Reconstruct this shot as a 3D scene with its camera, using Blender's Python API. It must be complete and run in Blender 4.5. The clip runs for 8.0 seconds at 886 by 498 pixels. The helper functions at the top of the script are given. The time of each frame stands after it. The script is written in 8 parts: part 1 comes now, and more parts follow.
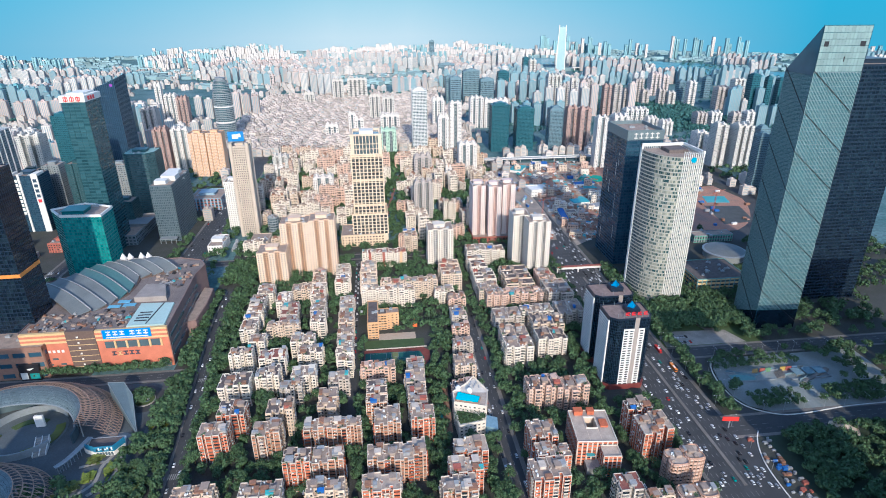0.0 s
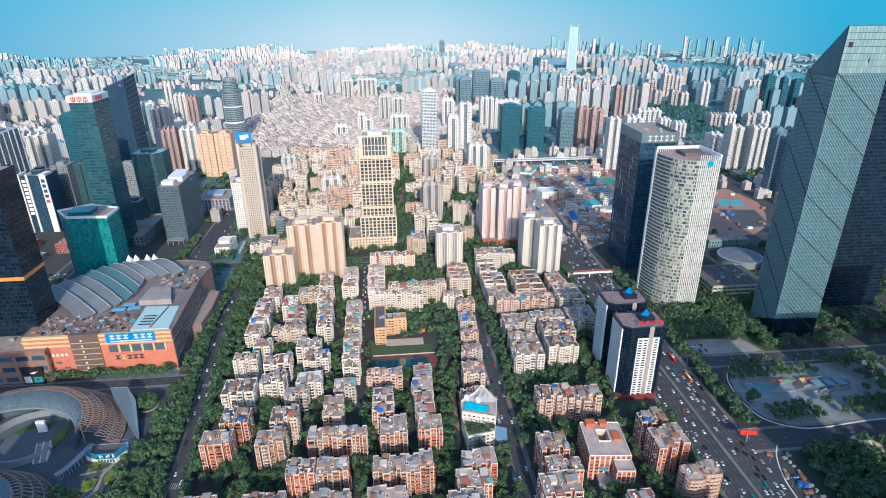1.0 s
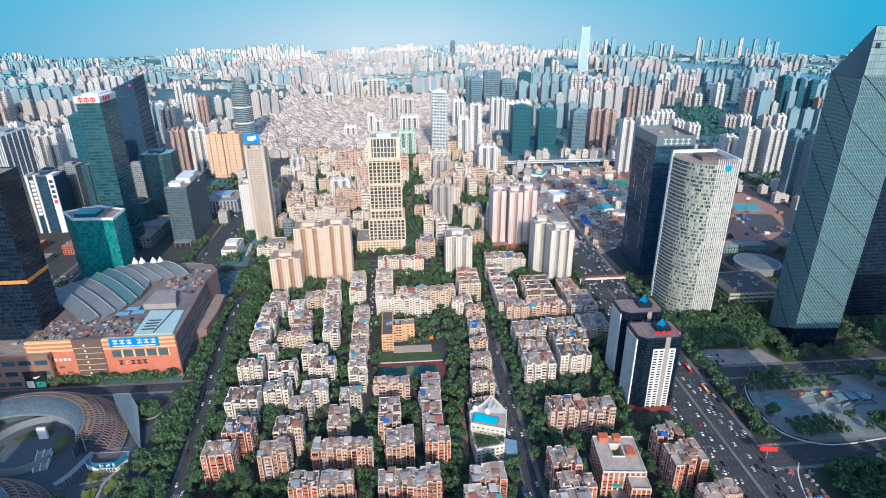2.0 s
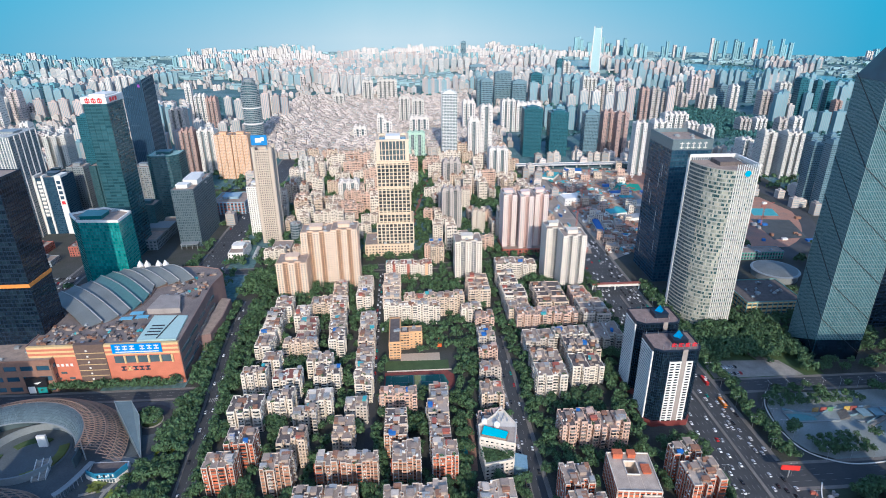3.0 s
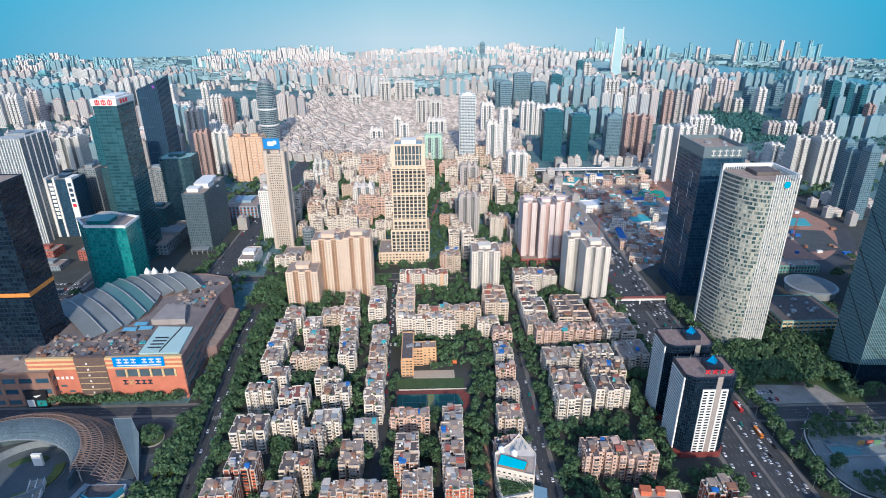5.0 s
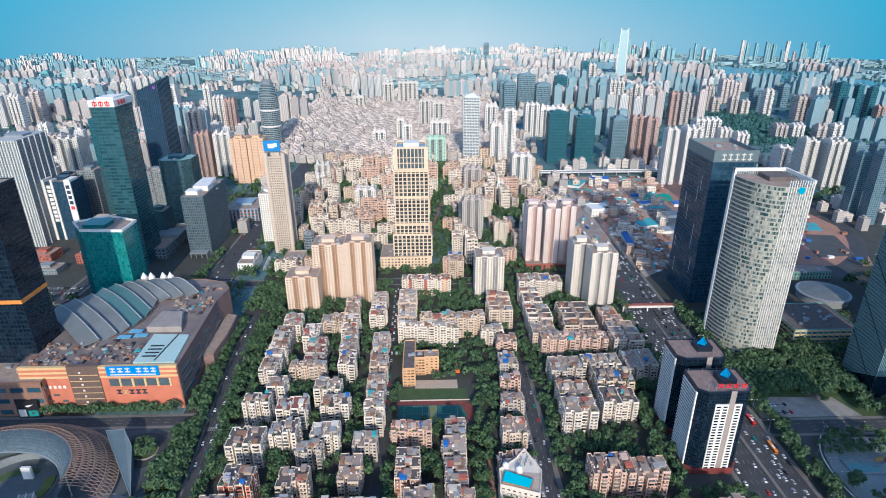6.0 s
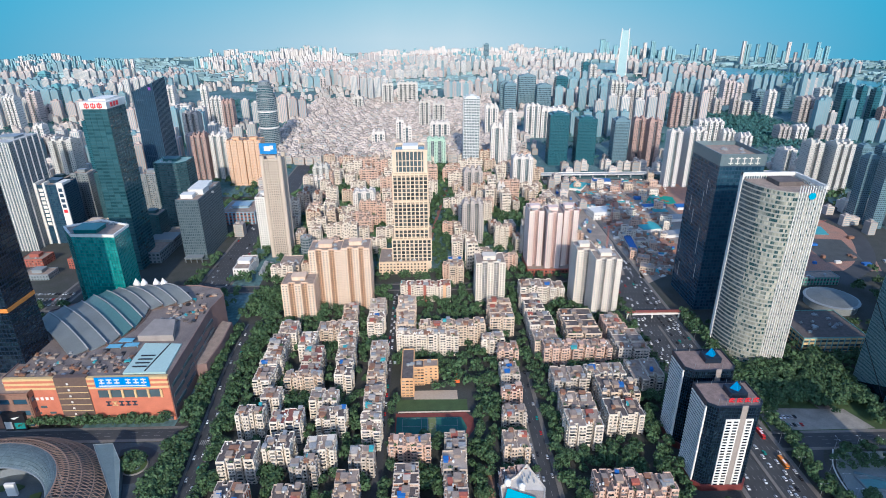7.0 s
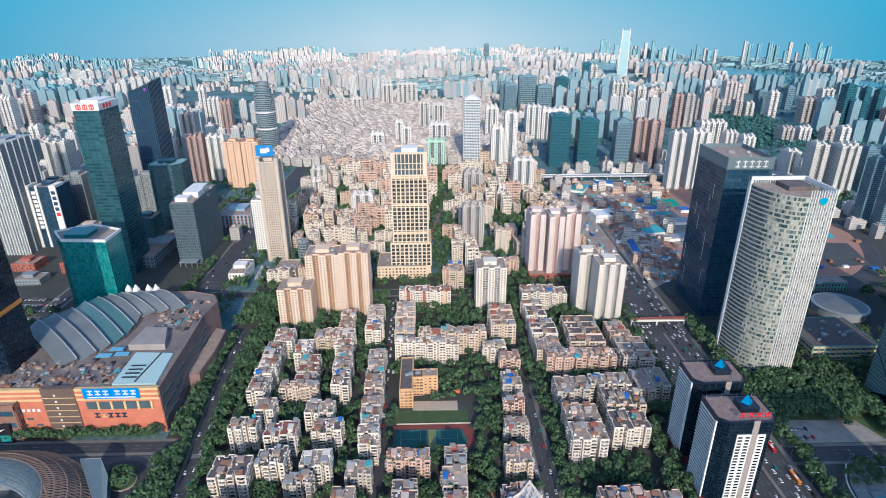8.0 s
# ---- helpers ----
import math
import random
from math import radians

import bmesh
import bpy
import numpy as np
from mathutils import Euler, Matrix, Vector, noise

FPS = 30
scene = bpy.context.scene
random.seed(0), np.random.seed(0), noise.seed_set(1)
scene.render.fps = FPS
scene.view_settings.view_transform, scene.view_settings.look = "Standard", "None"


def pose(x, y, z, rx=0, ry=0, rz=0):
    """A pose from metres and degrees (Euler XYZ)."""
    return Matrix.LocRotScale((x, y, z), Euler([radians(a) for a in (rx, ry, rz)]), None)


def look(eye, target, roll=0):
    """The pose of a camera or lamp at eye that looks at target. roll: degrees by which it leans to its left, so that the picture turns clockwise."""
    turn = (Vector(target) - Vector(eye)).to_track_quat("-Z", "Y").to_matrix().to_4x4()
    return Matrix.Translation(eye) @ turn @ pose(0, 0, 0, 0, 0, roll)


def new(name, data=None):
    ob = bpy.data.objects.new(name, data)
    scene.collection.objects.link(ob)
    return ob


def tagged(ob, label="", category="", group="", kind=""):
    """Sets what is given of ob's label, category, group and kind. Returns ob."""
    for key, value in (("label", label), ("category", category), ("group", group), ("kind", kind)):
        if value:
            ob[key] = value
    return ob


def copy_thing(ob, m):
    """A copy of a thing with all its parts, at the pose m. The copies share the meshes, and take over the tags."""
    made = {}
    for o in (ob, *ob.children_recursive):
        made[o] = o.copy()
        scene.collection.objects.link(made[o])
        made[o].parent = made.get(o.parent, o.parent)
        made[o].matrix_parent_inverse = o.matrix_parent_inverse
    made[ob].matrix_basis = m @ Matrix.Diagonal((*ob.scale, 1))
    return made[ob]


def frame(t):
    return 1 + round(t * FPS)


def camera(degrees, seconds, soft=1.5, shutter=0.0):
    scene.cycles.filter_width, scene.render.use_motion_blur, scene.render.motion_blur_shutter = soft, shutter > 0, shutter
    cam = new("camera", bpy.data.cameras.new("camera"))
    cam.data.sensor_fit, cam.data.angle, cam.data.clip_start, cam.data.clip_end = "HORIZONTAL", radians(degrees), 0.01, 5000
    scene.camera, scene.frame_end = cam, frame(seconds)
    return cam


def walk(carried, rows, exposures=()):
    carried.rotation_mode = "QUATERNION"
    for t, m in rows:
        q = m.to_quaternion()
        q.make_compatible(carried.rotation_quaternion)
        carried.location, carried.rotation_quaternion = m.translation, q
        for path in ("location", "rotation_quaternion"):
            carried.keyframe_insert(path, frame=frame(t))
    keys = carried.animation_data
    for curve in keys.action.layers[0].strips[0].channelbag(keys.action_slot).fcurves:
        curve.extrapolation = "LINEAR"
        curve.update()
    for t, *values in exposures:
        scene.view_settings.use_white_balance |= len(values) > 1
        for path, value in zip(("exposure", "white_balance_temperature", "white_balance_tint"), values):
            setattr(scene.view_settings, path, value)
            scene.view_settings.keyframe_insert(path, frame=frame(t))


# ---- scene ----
cam = camera(75.5, 8.0, 0.95)
METRES, EYE, TILT, LEAN, TURN = 120.8, 325.0, 0.0, 0.0, -6.5
ROWS = [
    (0.0, 0.0, 0.0, 0.0, -0.14, -23.1, 0.32),
    (0.5, 0.0003, 0.0515, -0.0028, 0.32, -23.1, 0.33),
    (1.0, 0.0001, 0.1074, -0.0049, 0.84, -23.09, 0.32),
    (1.5, -0.0, 0.1657, -0.0082, 1.35, -23.08, 0.33),
    (3.0, -0.0061, 0.3498, -0.0165, 2.85, -22.99, 0.31),
    (3.5, -0.0089, 0.4122, -0.0194, 3.35, -22.97, 0.31),
    (4.0, -0.0124, 0.4751, -0.0218, 3.84, -22.94, 0.3),
    (4.5, -0.016, 0.5387, -0.0245, 4.27, -22.92, 0.3),
    (6.0, -0.0293, 0.7329, -0.0324, 4.98, -22.86, 0.26),
    (6.5, -0.0347, 0.7989, -0.0349, 4.98, -22.82, 0.24),
    (7.0, -0.0401, 0.8652, -0.0381, 4.97, -22.81, 0.23),
    (7.5, -0.0455, 0.9312, -0.041, 4.97, -22.81, 0.21),
    (8.0, -0.051, 0.9973, -0.0437, 4.96, -22.81, 0.21),
]
walk(cam, [(t, pose(0, 0, EYE, TILT, LEAN, TURN) @ pose(METRES * x, METRES * y, METRES * z, 90 + pitch, roll, yaw)) for t, x, y, z, yaw, pitch, roll in ROWS], [(0.0, 0.54, 4850, 8), (3.0, 0.45, 4850, 8), (8.0, 0.38, 4850, 8)])

# ---- world, sun, exposure ----
SUN_TO = Vector((0.04, -1, 0)).normalized() * math.cos(radians(26)) + Vector((0, 0, math.sin(radians(26))))
world = bpy.data.worlds.new("sky")
scene.world = world
world.use_nodes = True
wn = world.node_tree
sky = wn.nodes.new("ShaderNodeTexSky")
sky.sky_type, sky.sun_disc = "NISHITA", False
sky.sun_elevation = radians(26)
sky.sun_rotation = math.atan2(SUN_TO.x, SUN_TO.y)
sky.air_density, sky.dust_density, sky.ozone_density = 1.3, 1.6, 1.6
wn.links.new(sky.outputs[0], wn.nodes["Background"].inputs[0])
wn.nodes["Background"].inputs[1].default_value = 0.15
sun = new("sun", bpy.data.lights.new("sun", "SUN"))
sun.data.energy, sun.data.angle, sun.data.color = 3.7, radians(0.6), (1.0, 0.74, 0.46)
sun.matrix_world = look(SUN_TO * 1000, (0, 0, 0))


# ---- materials ----
def links(m):
    return m.node_tree.nodes, m.node_tree.links


def mat(name, col, rough=0.85, metal=0.0, var=0.25, scale=0.5, fine=6.0, bump=0.25, island=0.0, streak=0.0, tint=None, spec=0.4, coord="Object"):
    """A procedural surface: base colour broken by stains (large) and grain (fine), with relief, and a shade of its own for each loose piece."""
    m = bpy.data.materials.new(name)
    m.use_nodes = True
    n, l = links(m)
    b = n["Principled BSDF"]
    b.inputs["Roughness"].default_value = rough
    b.inputs["Metallic"].default_value = metal
    b.inputs["Specular IOR Level"].default_value = spec
    tc = n.new("ShaderNodeTexCoord")
    vec = tc.outputs[coord]
    if streak:
        mp = n.new("ShaderNodeMapping")
        mp.inputs["Scale"].default_value = (1, 1, streak)
        l.new(vec, mp.inputs[0])
        vec = mp.outputs[0]
    big = n.new("ShaderNodeTexNoise")
    big.inputs["Scale"].default_value, big.inputs["Detail"].default_value = scale, 5
    l.new(vec, big.inputs[0])
    small = n.new("ShaderNodeTexNoise")
    small.inputs["Scale"].default_value, small.inputs["Detail"].default_value = fine, 3
    l.new(tc.outputs[coord], small.inputs[0])
    ramp = n.new("ShaderNodeValToRGB")
    c2 = tint or tuple(c * 0.45 for c in col)
    ramp.color_ramp.elements[0].position, ramp.color_ramp.elements[1].position = 0.3, 0.7
    ramp.color_ramp.elements[0].color = (*[a * (1 - var) + q * var for a, q in zip(col, c2)], 1)
    ramp.color_ramp.elements[1].color = (*[min(1, a * (1 + 0.12 * var)) for a in col], 1)
    l.new(big.outputs[0], ramp.inputs[0])
    grain = n.new("ShaderNodeMix")
    grain.data_type, grain.blend_type = "RGBA", "MULTIPLY"
    grain.inputs[0].default_value = min(1, var * 1.2)
    l.new(ramp.outputs[0], grain.inputs[6])
    l.new(small.outputs[0], grain.inputs[7])
    out = grain.outputs[2]
    if island:
        geo = n.new("ShaderNodeNewGeometry")
        hsv = n.new("ShaderNodeHueSaturation")
        mr = n.new("ShaderNodeMapRange")
        mr.inputs[3].default_value, mr.inputs[4].default_value = 1 - island, 1 + island
        l.new(geo.outputs["Random Per Island"], mr.inputs[0])
        l.new(mr.outputs[0], hsv.inputs["Value"])
        l.new(out, hsv.inputs["Color"])
        out = hsv.outputs[0]
    l.new(out, b.inputs["Base Color"])
    if bump:
        bp = n.new("ShaderNodeBump")
        bp.inputs["Strength"].default_value, bp.inputs["Distance"].default_value = bump, 0.1
        l.new(small.outputs[0], bp.inputs["Height"])
        l.new(bp.outputs[0], b.inputs["Normal"])
    return m


def pane_mat(name, dark, light, share=0.3, rough=0.12, metal=0.0, spec=0.8, wobble=0.12):
    """Window panes: most dark, a share with pale curtains or blinds; each pane by itself."""
    m = bpy.data.materials.new(name)
    m.use_nodes = True
    n, l = links(m)
    b = n["Principled BSDF"]
    geo = n.new("ShaderNodeNewGeometry")
    r = n.new("ShaderNodeValToRGB")
    r.color_ramp.elements[0].color = (*dark, 1)
    r.color_ramp.elements[1].color = (*light, 1)
    r.color_ramp.elements[0].position, r.color_ramp.elements[1].position = 1 - share * 1.6, 1.0
    l.new(geo.outputs["Random Per Island"], r.inputs[0])
    tc = n.new("ShaderNodeTexCoord")
    no = n.new("ShaderNodeTexNoise")
    no.inputs["Scale"].default_value = 0.08
    l.new(tc.outputs["Object"], no.inputs[0])
    mx = n.new("ShaderNodeMix")
    mx.data_type, mx.blend_type = "RGBA", "MULTIPLY"
    mx.inputs[0].default_value = 0.5
    l.new(r.outputs[0], mx.inputs[6])
    l.new(no.outputs[0], mx.inputs[7])
    l.new(mx.outputs[2], b.inputs["Base Color"])
    b.inputs["Roughness"].default_value, b.inputs["Metallic"].default_value, b.inputs["Specular IOR Level"].default_value = rough, metal, spec
    wob = n.new("ShaderNodeTexNoise")
    wob.inputs["Scale"].default_value = 0.25
    l.new(tc.outputs["Object"], wob.inputs[0])
    bp = n.new("ShaderNodeBump")
    bp.inputs["Strength"].default_value, bp.inputs["Distance"].default_value = wobble, 0.3
    l.new(wob.outputs[0], bp.inputs["Height"])
    l.new(bp.outputs[0], b.inputs["Normal"])
    return m


WALL = {
    "white": mat("cream_paint", (0.80, 0.71, 0.60), var=0.28, scale=0.35, streak=0.25, tint=(0.42, 0.38, 0.33)),
    "tan": mat("tan_tile", (0.70, 0.56, 0.43), var=0.3, scale=0.35, streak=0.25, tint=(0.38, 0.30, 0.23)),
    "pink": mat("pink_tile", (0.70, 0.49, 0.38), var=0.3, scale=0.35, streak=0.25, tint=(0.4, 0.27, 0.22)),
    "grey": mat("grey_render", (0.62, 0.54, 0.46), var=0.35, scale=0.35, streak=0.25, tint=(0.25, 0.23, 0.21)),
    "brick": mat("stained_cream_frame", (0.70, 0.60, 0.50), var=0.35, scale=0.4, streak=0.25, tint=(0.33, 0.26, 0.22)),
    "salmon": mat("salmon_tile", (0.50, 0.31, 0.22), var=0.3, scale=0.35, streak=0.25, tint=(0.36, 0.22, 0.17)),
}
BRICK = mat("red_brick", (0.62, 0.17, 0.075), var=0.45, scale=0.5, fine=9, island=0.25)
BROWN_BRICK = mat("brown_brick", (0.50, 0.24, 0.14), var=0.45, scale=0.5, fine=9, island=0.25)
ROOF = mat("weathered_roof_concrete", (0.45, 0.35, 0.28), var=0.45, scale=0.22, fine=2.5, tint=(0.15, 0.12, 0.11))
ROOF_PALE = mat("pale_beige_roof", (0.58, 0.47, 0.38), var=0.4, scale=0.2, fine=2.5, tint=(0.26, 0.21, 0.18))
ROOF_DARK = mat("dark_roof_felt", (0.20, 0.165, 0.155), var=0.6, scale=0.25, fine=2.5)
ROOF_RED = mat("red_roof_tile", (0.36, 0.14, 0.11), var=0.5, scale=0.4, fine=4)
PANES = pane_mat("flat_windows", (0.03, 0.04, 0.05), (0.42, 0.38, 0.32), 0.35)
METAL = mat("galvanised_metal", (0.5, 0.52, 0.54), 0.45, 0.6, 0.3)
WHITE_METAL = mat("white_enamel", (0.8, 0.8, 0.78), 0.4, 0.0, 0.2)
SHEET = {
    "blue": mat("blue_sheet", (0.04, 0.15, 0.46), 0.5, 0, 0.3, island=0.2),
    "teal": mat("teal_sheet", (0.10, 0.42, 0.45), 0.5, 0, 0.35, island=0.2),
    "red": mat("faded_red_sheet", (0.42, 0.13, 0.09), 0.6, 0, 0.4, island=0.2),
    "grey": mat("grey_sheet", (0.42, 0.42, 0.42), 0.5, 0.2, 0.4, island=0.25),
    "rust": mat("rusty_sheet", (0.36, 0.19, 0.12), 0.7, 0.1, 0.5, island=0.25),
}
ASPHALT = mat("asphalt", (0.078, 0.080, 0.085), 0.8, 0, 0.45, 0.05, 1.5, tint=(0.03, 0.03, 0.035))
PAVING = mat("grey_paving", (0.26, 0.24, 0.22), 0.8, 0, 0.5, 0.08, 1.2)
PLAZA = mat("stone_plaza", (0.30, 0.33, 0.33), 0.7, 0, 0.4, 0.06, 0.8)
PAINT = mat("road_paint", (0.34, 0.34, 0.33), 0.6, 0, 0.4, 0.4)
LEAF = mat("leaves", (0.085, 0.150, 0.062), 0.75, 0, 0.4, 0.12, 1.5, bump=0, island=0.5, tint=(0.02, 0.05, 0.015), coord="Generated")
LEAF_PALE = mat("pale_leaves", (0.20, 0.24, 0.05), 0.6, 0, 0.5, 0.12, 1.5, bump=0, island=0.4, coord="Generated")
BARK = mat("bark", (0.12, 0.09, 0.06), 0.9, 0, 0.5)
GRASS = mat("lawn", (0.09, 0.14, 0.05), 0.9, 0, 0.5, 0.1, 2)
BLACK = mat("black_metal", (0.03, 0.03, 0.035), 0.4, 0.3, 0.2)
TYRE = mat("tyre_rubber", (0.02, 0.02, 0.02), 0.8, 0, 0.2)


# ---- mesh kit ----
class Mesh:
    def __init__(self):
        self.v, self.f = [], []

    def poly(self, pts):
        i = len(self.v)
        self.v.extend(pts)
        self.f.append(tuple(range(i, i + len(pts))))

    def hexa(self, p):
        """Eight corners: four below, four above, both counter-clockwise."""
        i = len(self.v)
        self.v.extend(p)
        self.f.extend(((i + 3, i + 2, i + 1, i), (i + 4, i + 5, i + 6, i + 7), (i, i + 1, i + 5, i + 4), (i + 1, i + 2, i + 6, i + 5), (i + 2, i + 3, i + 7, i + 6), (i + 3, i, i + 4, i + 7)))

    def box(self, x0, x1, y0, y1, z0, z1):
        self.hexa([(x0, y0, z0), (x1, y0, z0), (x1, y1, z0), (x0, y1, z0), (x0, y0, z1), (x1, y0, z1), (x1, y1, z1), (x0, y1, z1)])

    def obox(self, o, u, n, a0, a1, b0, b1, z0, z1):
        """A box along a wall: from o, a along u, b out along n."""
        c = [(o[0] + u[0] * a + n[0] * b, o[1] + u[1] * a + n[1] * b) for a, b in ((a0, b1), (a1, b1), (a1, b0), (a0, b0))]
        self.hexa([(*q, z0) for q in c] + [(*q, z1) for q in c])

    def proud(self, o, u, n, a0, a1, b1, z0, z1, faces="fudlr"):
        """A relief on a wall: only the faces that can be seen (front, up, down, left, right)."""
        i = len(self.v)
        self.v.extend((o[0] + u[0] * a + n[0] * b, o[1] + u[1] * a + n[1] * b, z) for z in (z0, z1) for a, b in ((a0, b1), (a1, b1), (a1, 0), (a0, 0)))
        for c in faces:
            self.f.append(tuple(i + k for k in {"f": (0, 1, 5, 4), "u": (4, 5, 6, 7), "d": (3, 2, 1, 0), "l": (3, 0, 4, 7), "r": (1, 2, 6, 5)}[c]))

    def prism(self, pts, z0, z1):
        k, i = len(pts), len(self.v)
        tops = z1 if isinstance(z1, (list, tuple)) else [z1] * k
        self.v.extend((x, y, z0) for x, y in pts)
        self.v.extend((x, y, t) for (x, y), t in zip(pts, tops))
        self.f.append(tuple(range(i + k - 1, i - 1, -1)))
        self.f.append(tuple(range(i + k, i + 2 * k)))
        for j in range(k):
            q = (j + 1) % k
            self.f.append((i + j, i + q, i + k + q, i + k + j))

    def cyl(self, x, y, r, z0, z1, k=10, r1=None):
        r1 = r if r1 is None else r1
        i = len(self.v)
        for rr, z in ((r, z0), (r1, z1)):
            self.v.extend((x + rr * math.cos(6.28318 * j / k), y + rr * math.sin(6.28318 * j / k), z) for j in range(k))
        self.f.append(tuple(range(i + k - 1, i - 1, -1)))
        self.f.append(tuple(range(i + k, i + 2 * k)))
        for j in range(k):
            q = (j + 1) % k
            self.f.append((i + j, i + q, i + k + q, i + k + j))

    def rod(self, a, b, r, k=5, r1=None):
        a, b = Vector(a), Vector(b)
        r1 = r if r1 is None else r1
        d = (b - a).normalized()
        s = d.orthogonal().normalized()
        t = d.cross(s)
        i = len(self.v)
        for c, rr in ((a, r), (b, r1)):
            self.v.extend(tuple(c + s * rr * math.cos(6.28318 * j / k) + t * rr * math.sin(6.28318 * j / k)) for j in range(k))
        self.f.append(tuple(range(i + k - 1, i - 1, -1)))
        self.f.append(tuple(range(i + k, i + 2 * k)))
        for j in range(k):
            q = (j + 1) % k
            self.f.append((i + j, i + q, i + k + q, i + k + j))

    def data(self, name):
        me = bpy.data.meshes.new(name)
        me.from_pydata(self.v, [], self.f)
        me.update()
        return me


def part(name, mb, material, parent=None, label="", kind=""):
    ob = new(name, mb.data(name))
    ob.data.materials.append(material)
    if parent:
        ob.parent = parent
    return tagged(ob, label, kind=kind)


def thing(name, x, y, z, label, category, group="", rz=0.0):
    e = new(name)
    e.matrix_world = pose(x, y, z, 0, 0, rz)
    e.empty_display_size = 0.5
    return tagged(e, label, category, group)


def rect(w, d, x=0.0, y=0.0):
    return [(x - w / 2, y - d / 2), (x + w / 2, y - d / 2), (x + w / 2, y + d / 2), (x - w / 2, y + d / 2)]


def edges(pts):
    """Wall by wall of a counter-clockwise plan: corner, direction, outward normal, length."""
    for (xa, ya), (xb, yb) in zip(pts, pts[1:] + pts[:1]):
        L = math.hypot(xb - xa, yb - ya)
        if L > 0.3:
            u = ((xb - xa) / L, (yb - ya) / L)
            yield (xa, ya), u, (u[1], -u[0]), L


def bays(w, d, k, s=2.2):
    """A slab plan whose long sides step in and out in k bays."""
    front, b = [], w / (2 * k + 1)
    for i in range(2 * k + 1):
        y = -d / 2 + (s if i % 2 else 0)
        front += [(-w / 2 + i * b, y), (-w / 2 + (i + 1) * b, y)]
    return front + [(-x, -y) for x, y in front]


def inset(pts, d):
    cx, cy = sum(p[0] for p in pts) / len(pts), sum(p[1] for p in pts) / len(pts)
    r = max(math.hypot(p[0] - cx, p[1] - cy) for p in pts)
    return [(cx + (p[0] - cx) * (1 - d / r), cy + (p[1] - cy) * (1 - d / r)) for p in pts]


def offset(pts, d):
    """A plan moved outwards by d, corner by corner."""
    out, k = [], len(pts)
    for i in range(k):
        p0, p1, p2 = Vector(pts[i - 1]), Vector(pts[i]), Vector(pts[(i + 1) % k])
        a, c = (p1 - p0).normalized(), (p2 - p1).normalized()
        na, nc = Vector((a.y, -a.x)), Vector((c.y, -c.x))
        m = na + nc
        out.append(tuple(p1 + m * (d / max(0.35, m.dot(na)))) if m.length > 0.2 else tuple(p1 + na * d))
    return out


def parapet(mb, pts, z, h=1.0, t=0.3):
    """A closed ring round a roof, in one piece."""
    i, k = len(mb.v), len(pts)
    for ring, zz in ((offset(pts, 0.12), z - 0.3), (offset(pts, 0.12), z + h), (offset(pts, -t), z + h), (offset(pts, -t), z - 0.3)):
        mb.v.extend((x, y, zz) for x, y in ring)
    for j in range(k):
        q = (j + 1) % k
        for r in range(4):
            s = (r + 1) % 4
            mb.f.append((i + r * k + j, i + r * k + q, i + s * k + q, i + s * k + j))


def grid_wall(walls, bands, panes, o, u, n, L, z0, fl, nf, bay=3.2, fw=0.55, fh=0.5, deep=0.25, sill=0.3):
    """A storeyed wall: spandrel bands and piers stand proud of the panes between them."""
    nb = max(1, round(L / bay))
    b = L / nb
    pw = b * (1 - fw)
    for k in range(nb + 1):
        a0, a1 = max(0, k * b - pw / 2), min(L, k * b + pw / 2)
        walls.proud(o, u, n, a0, a1, deep + 0.06, z0, z0 + nf * fl, "flr")
    for f in range(nf):
        zb = z0 + f * fl
        bands.proud(o, u, n, 0, L, deep, zb - fl * (1 - fh) * (1 - sill), zb + fl * (1 - fh) * sill, "fud")
        for k in range(nb):
            a0, a1, c0, c1 = k * b + pw / 2, (k + 1) * b - pw / 2, zb + fl * (1 - fh) * sill, zb + fl * (1 - (1 - fh) * (1 - sill))
            panes.poly([(o[0] + u[0] * a + n[0] * 0.03, o[1] + u[1] * a + n[1] * 0.03, z) for a, z in ((a0, c0), (a1, c0), (a1, c1), (a0, c1))])
    bands.obox(o, u, n, 0, L, 0, deep, z0 + nf * fl - fl * (1 - fh) * (1 - sill), z0 + nf * fl)


FOOT = []  # footprints that trees keep clear of


def foot(x0, x1, y0, y1):
    FOOT.append((min(x0, x1), max(x0, x1), min(y0, y1), max(y0, y1)))


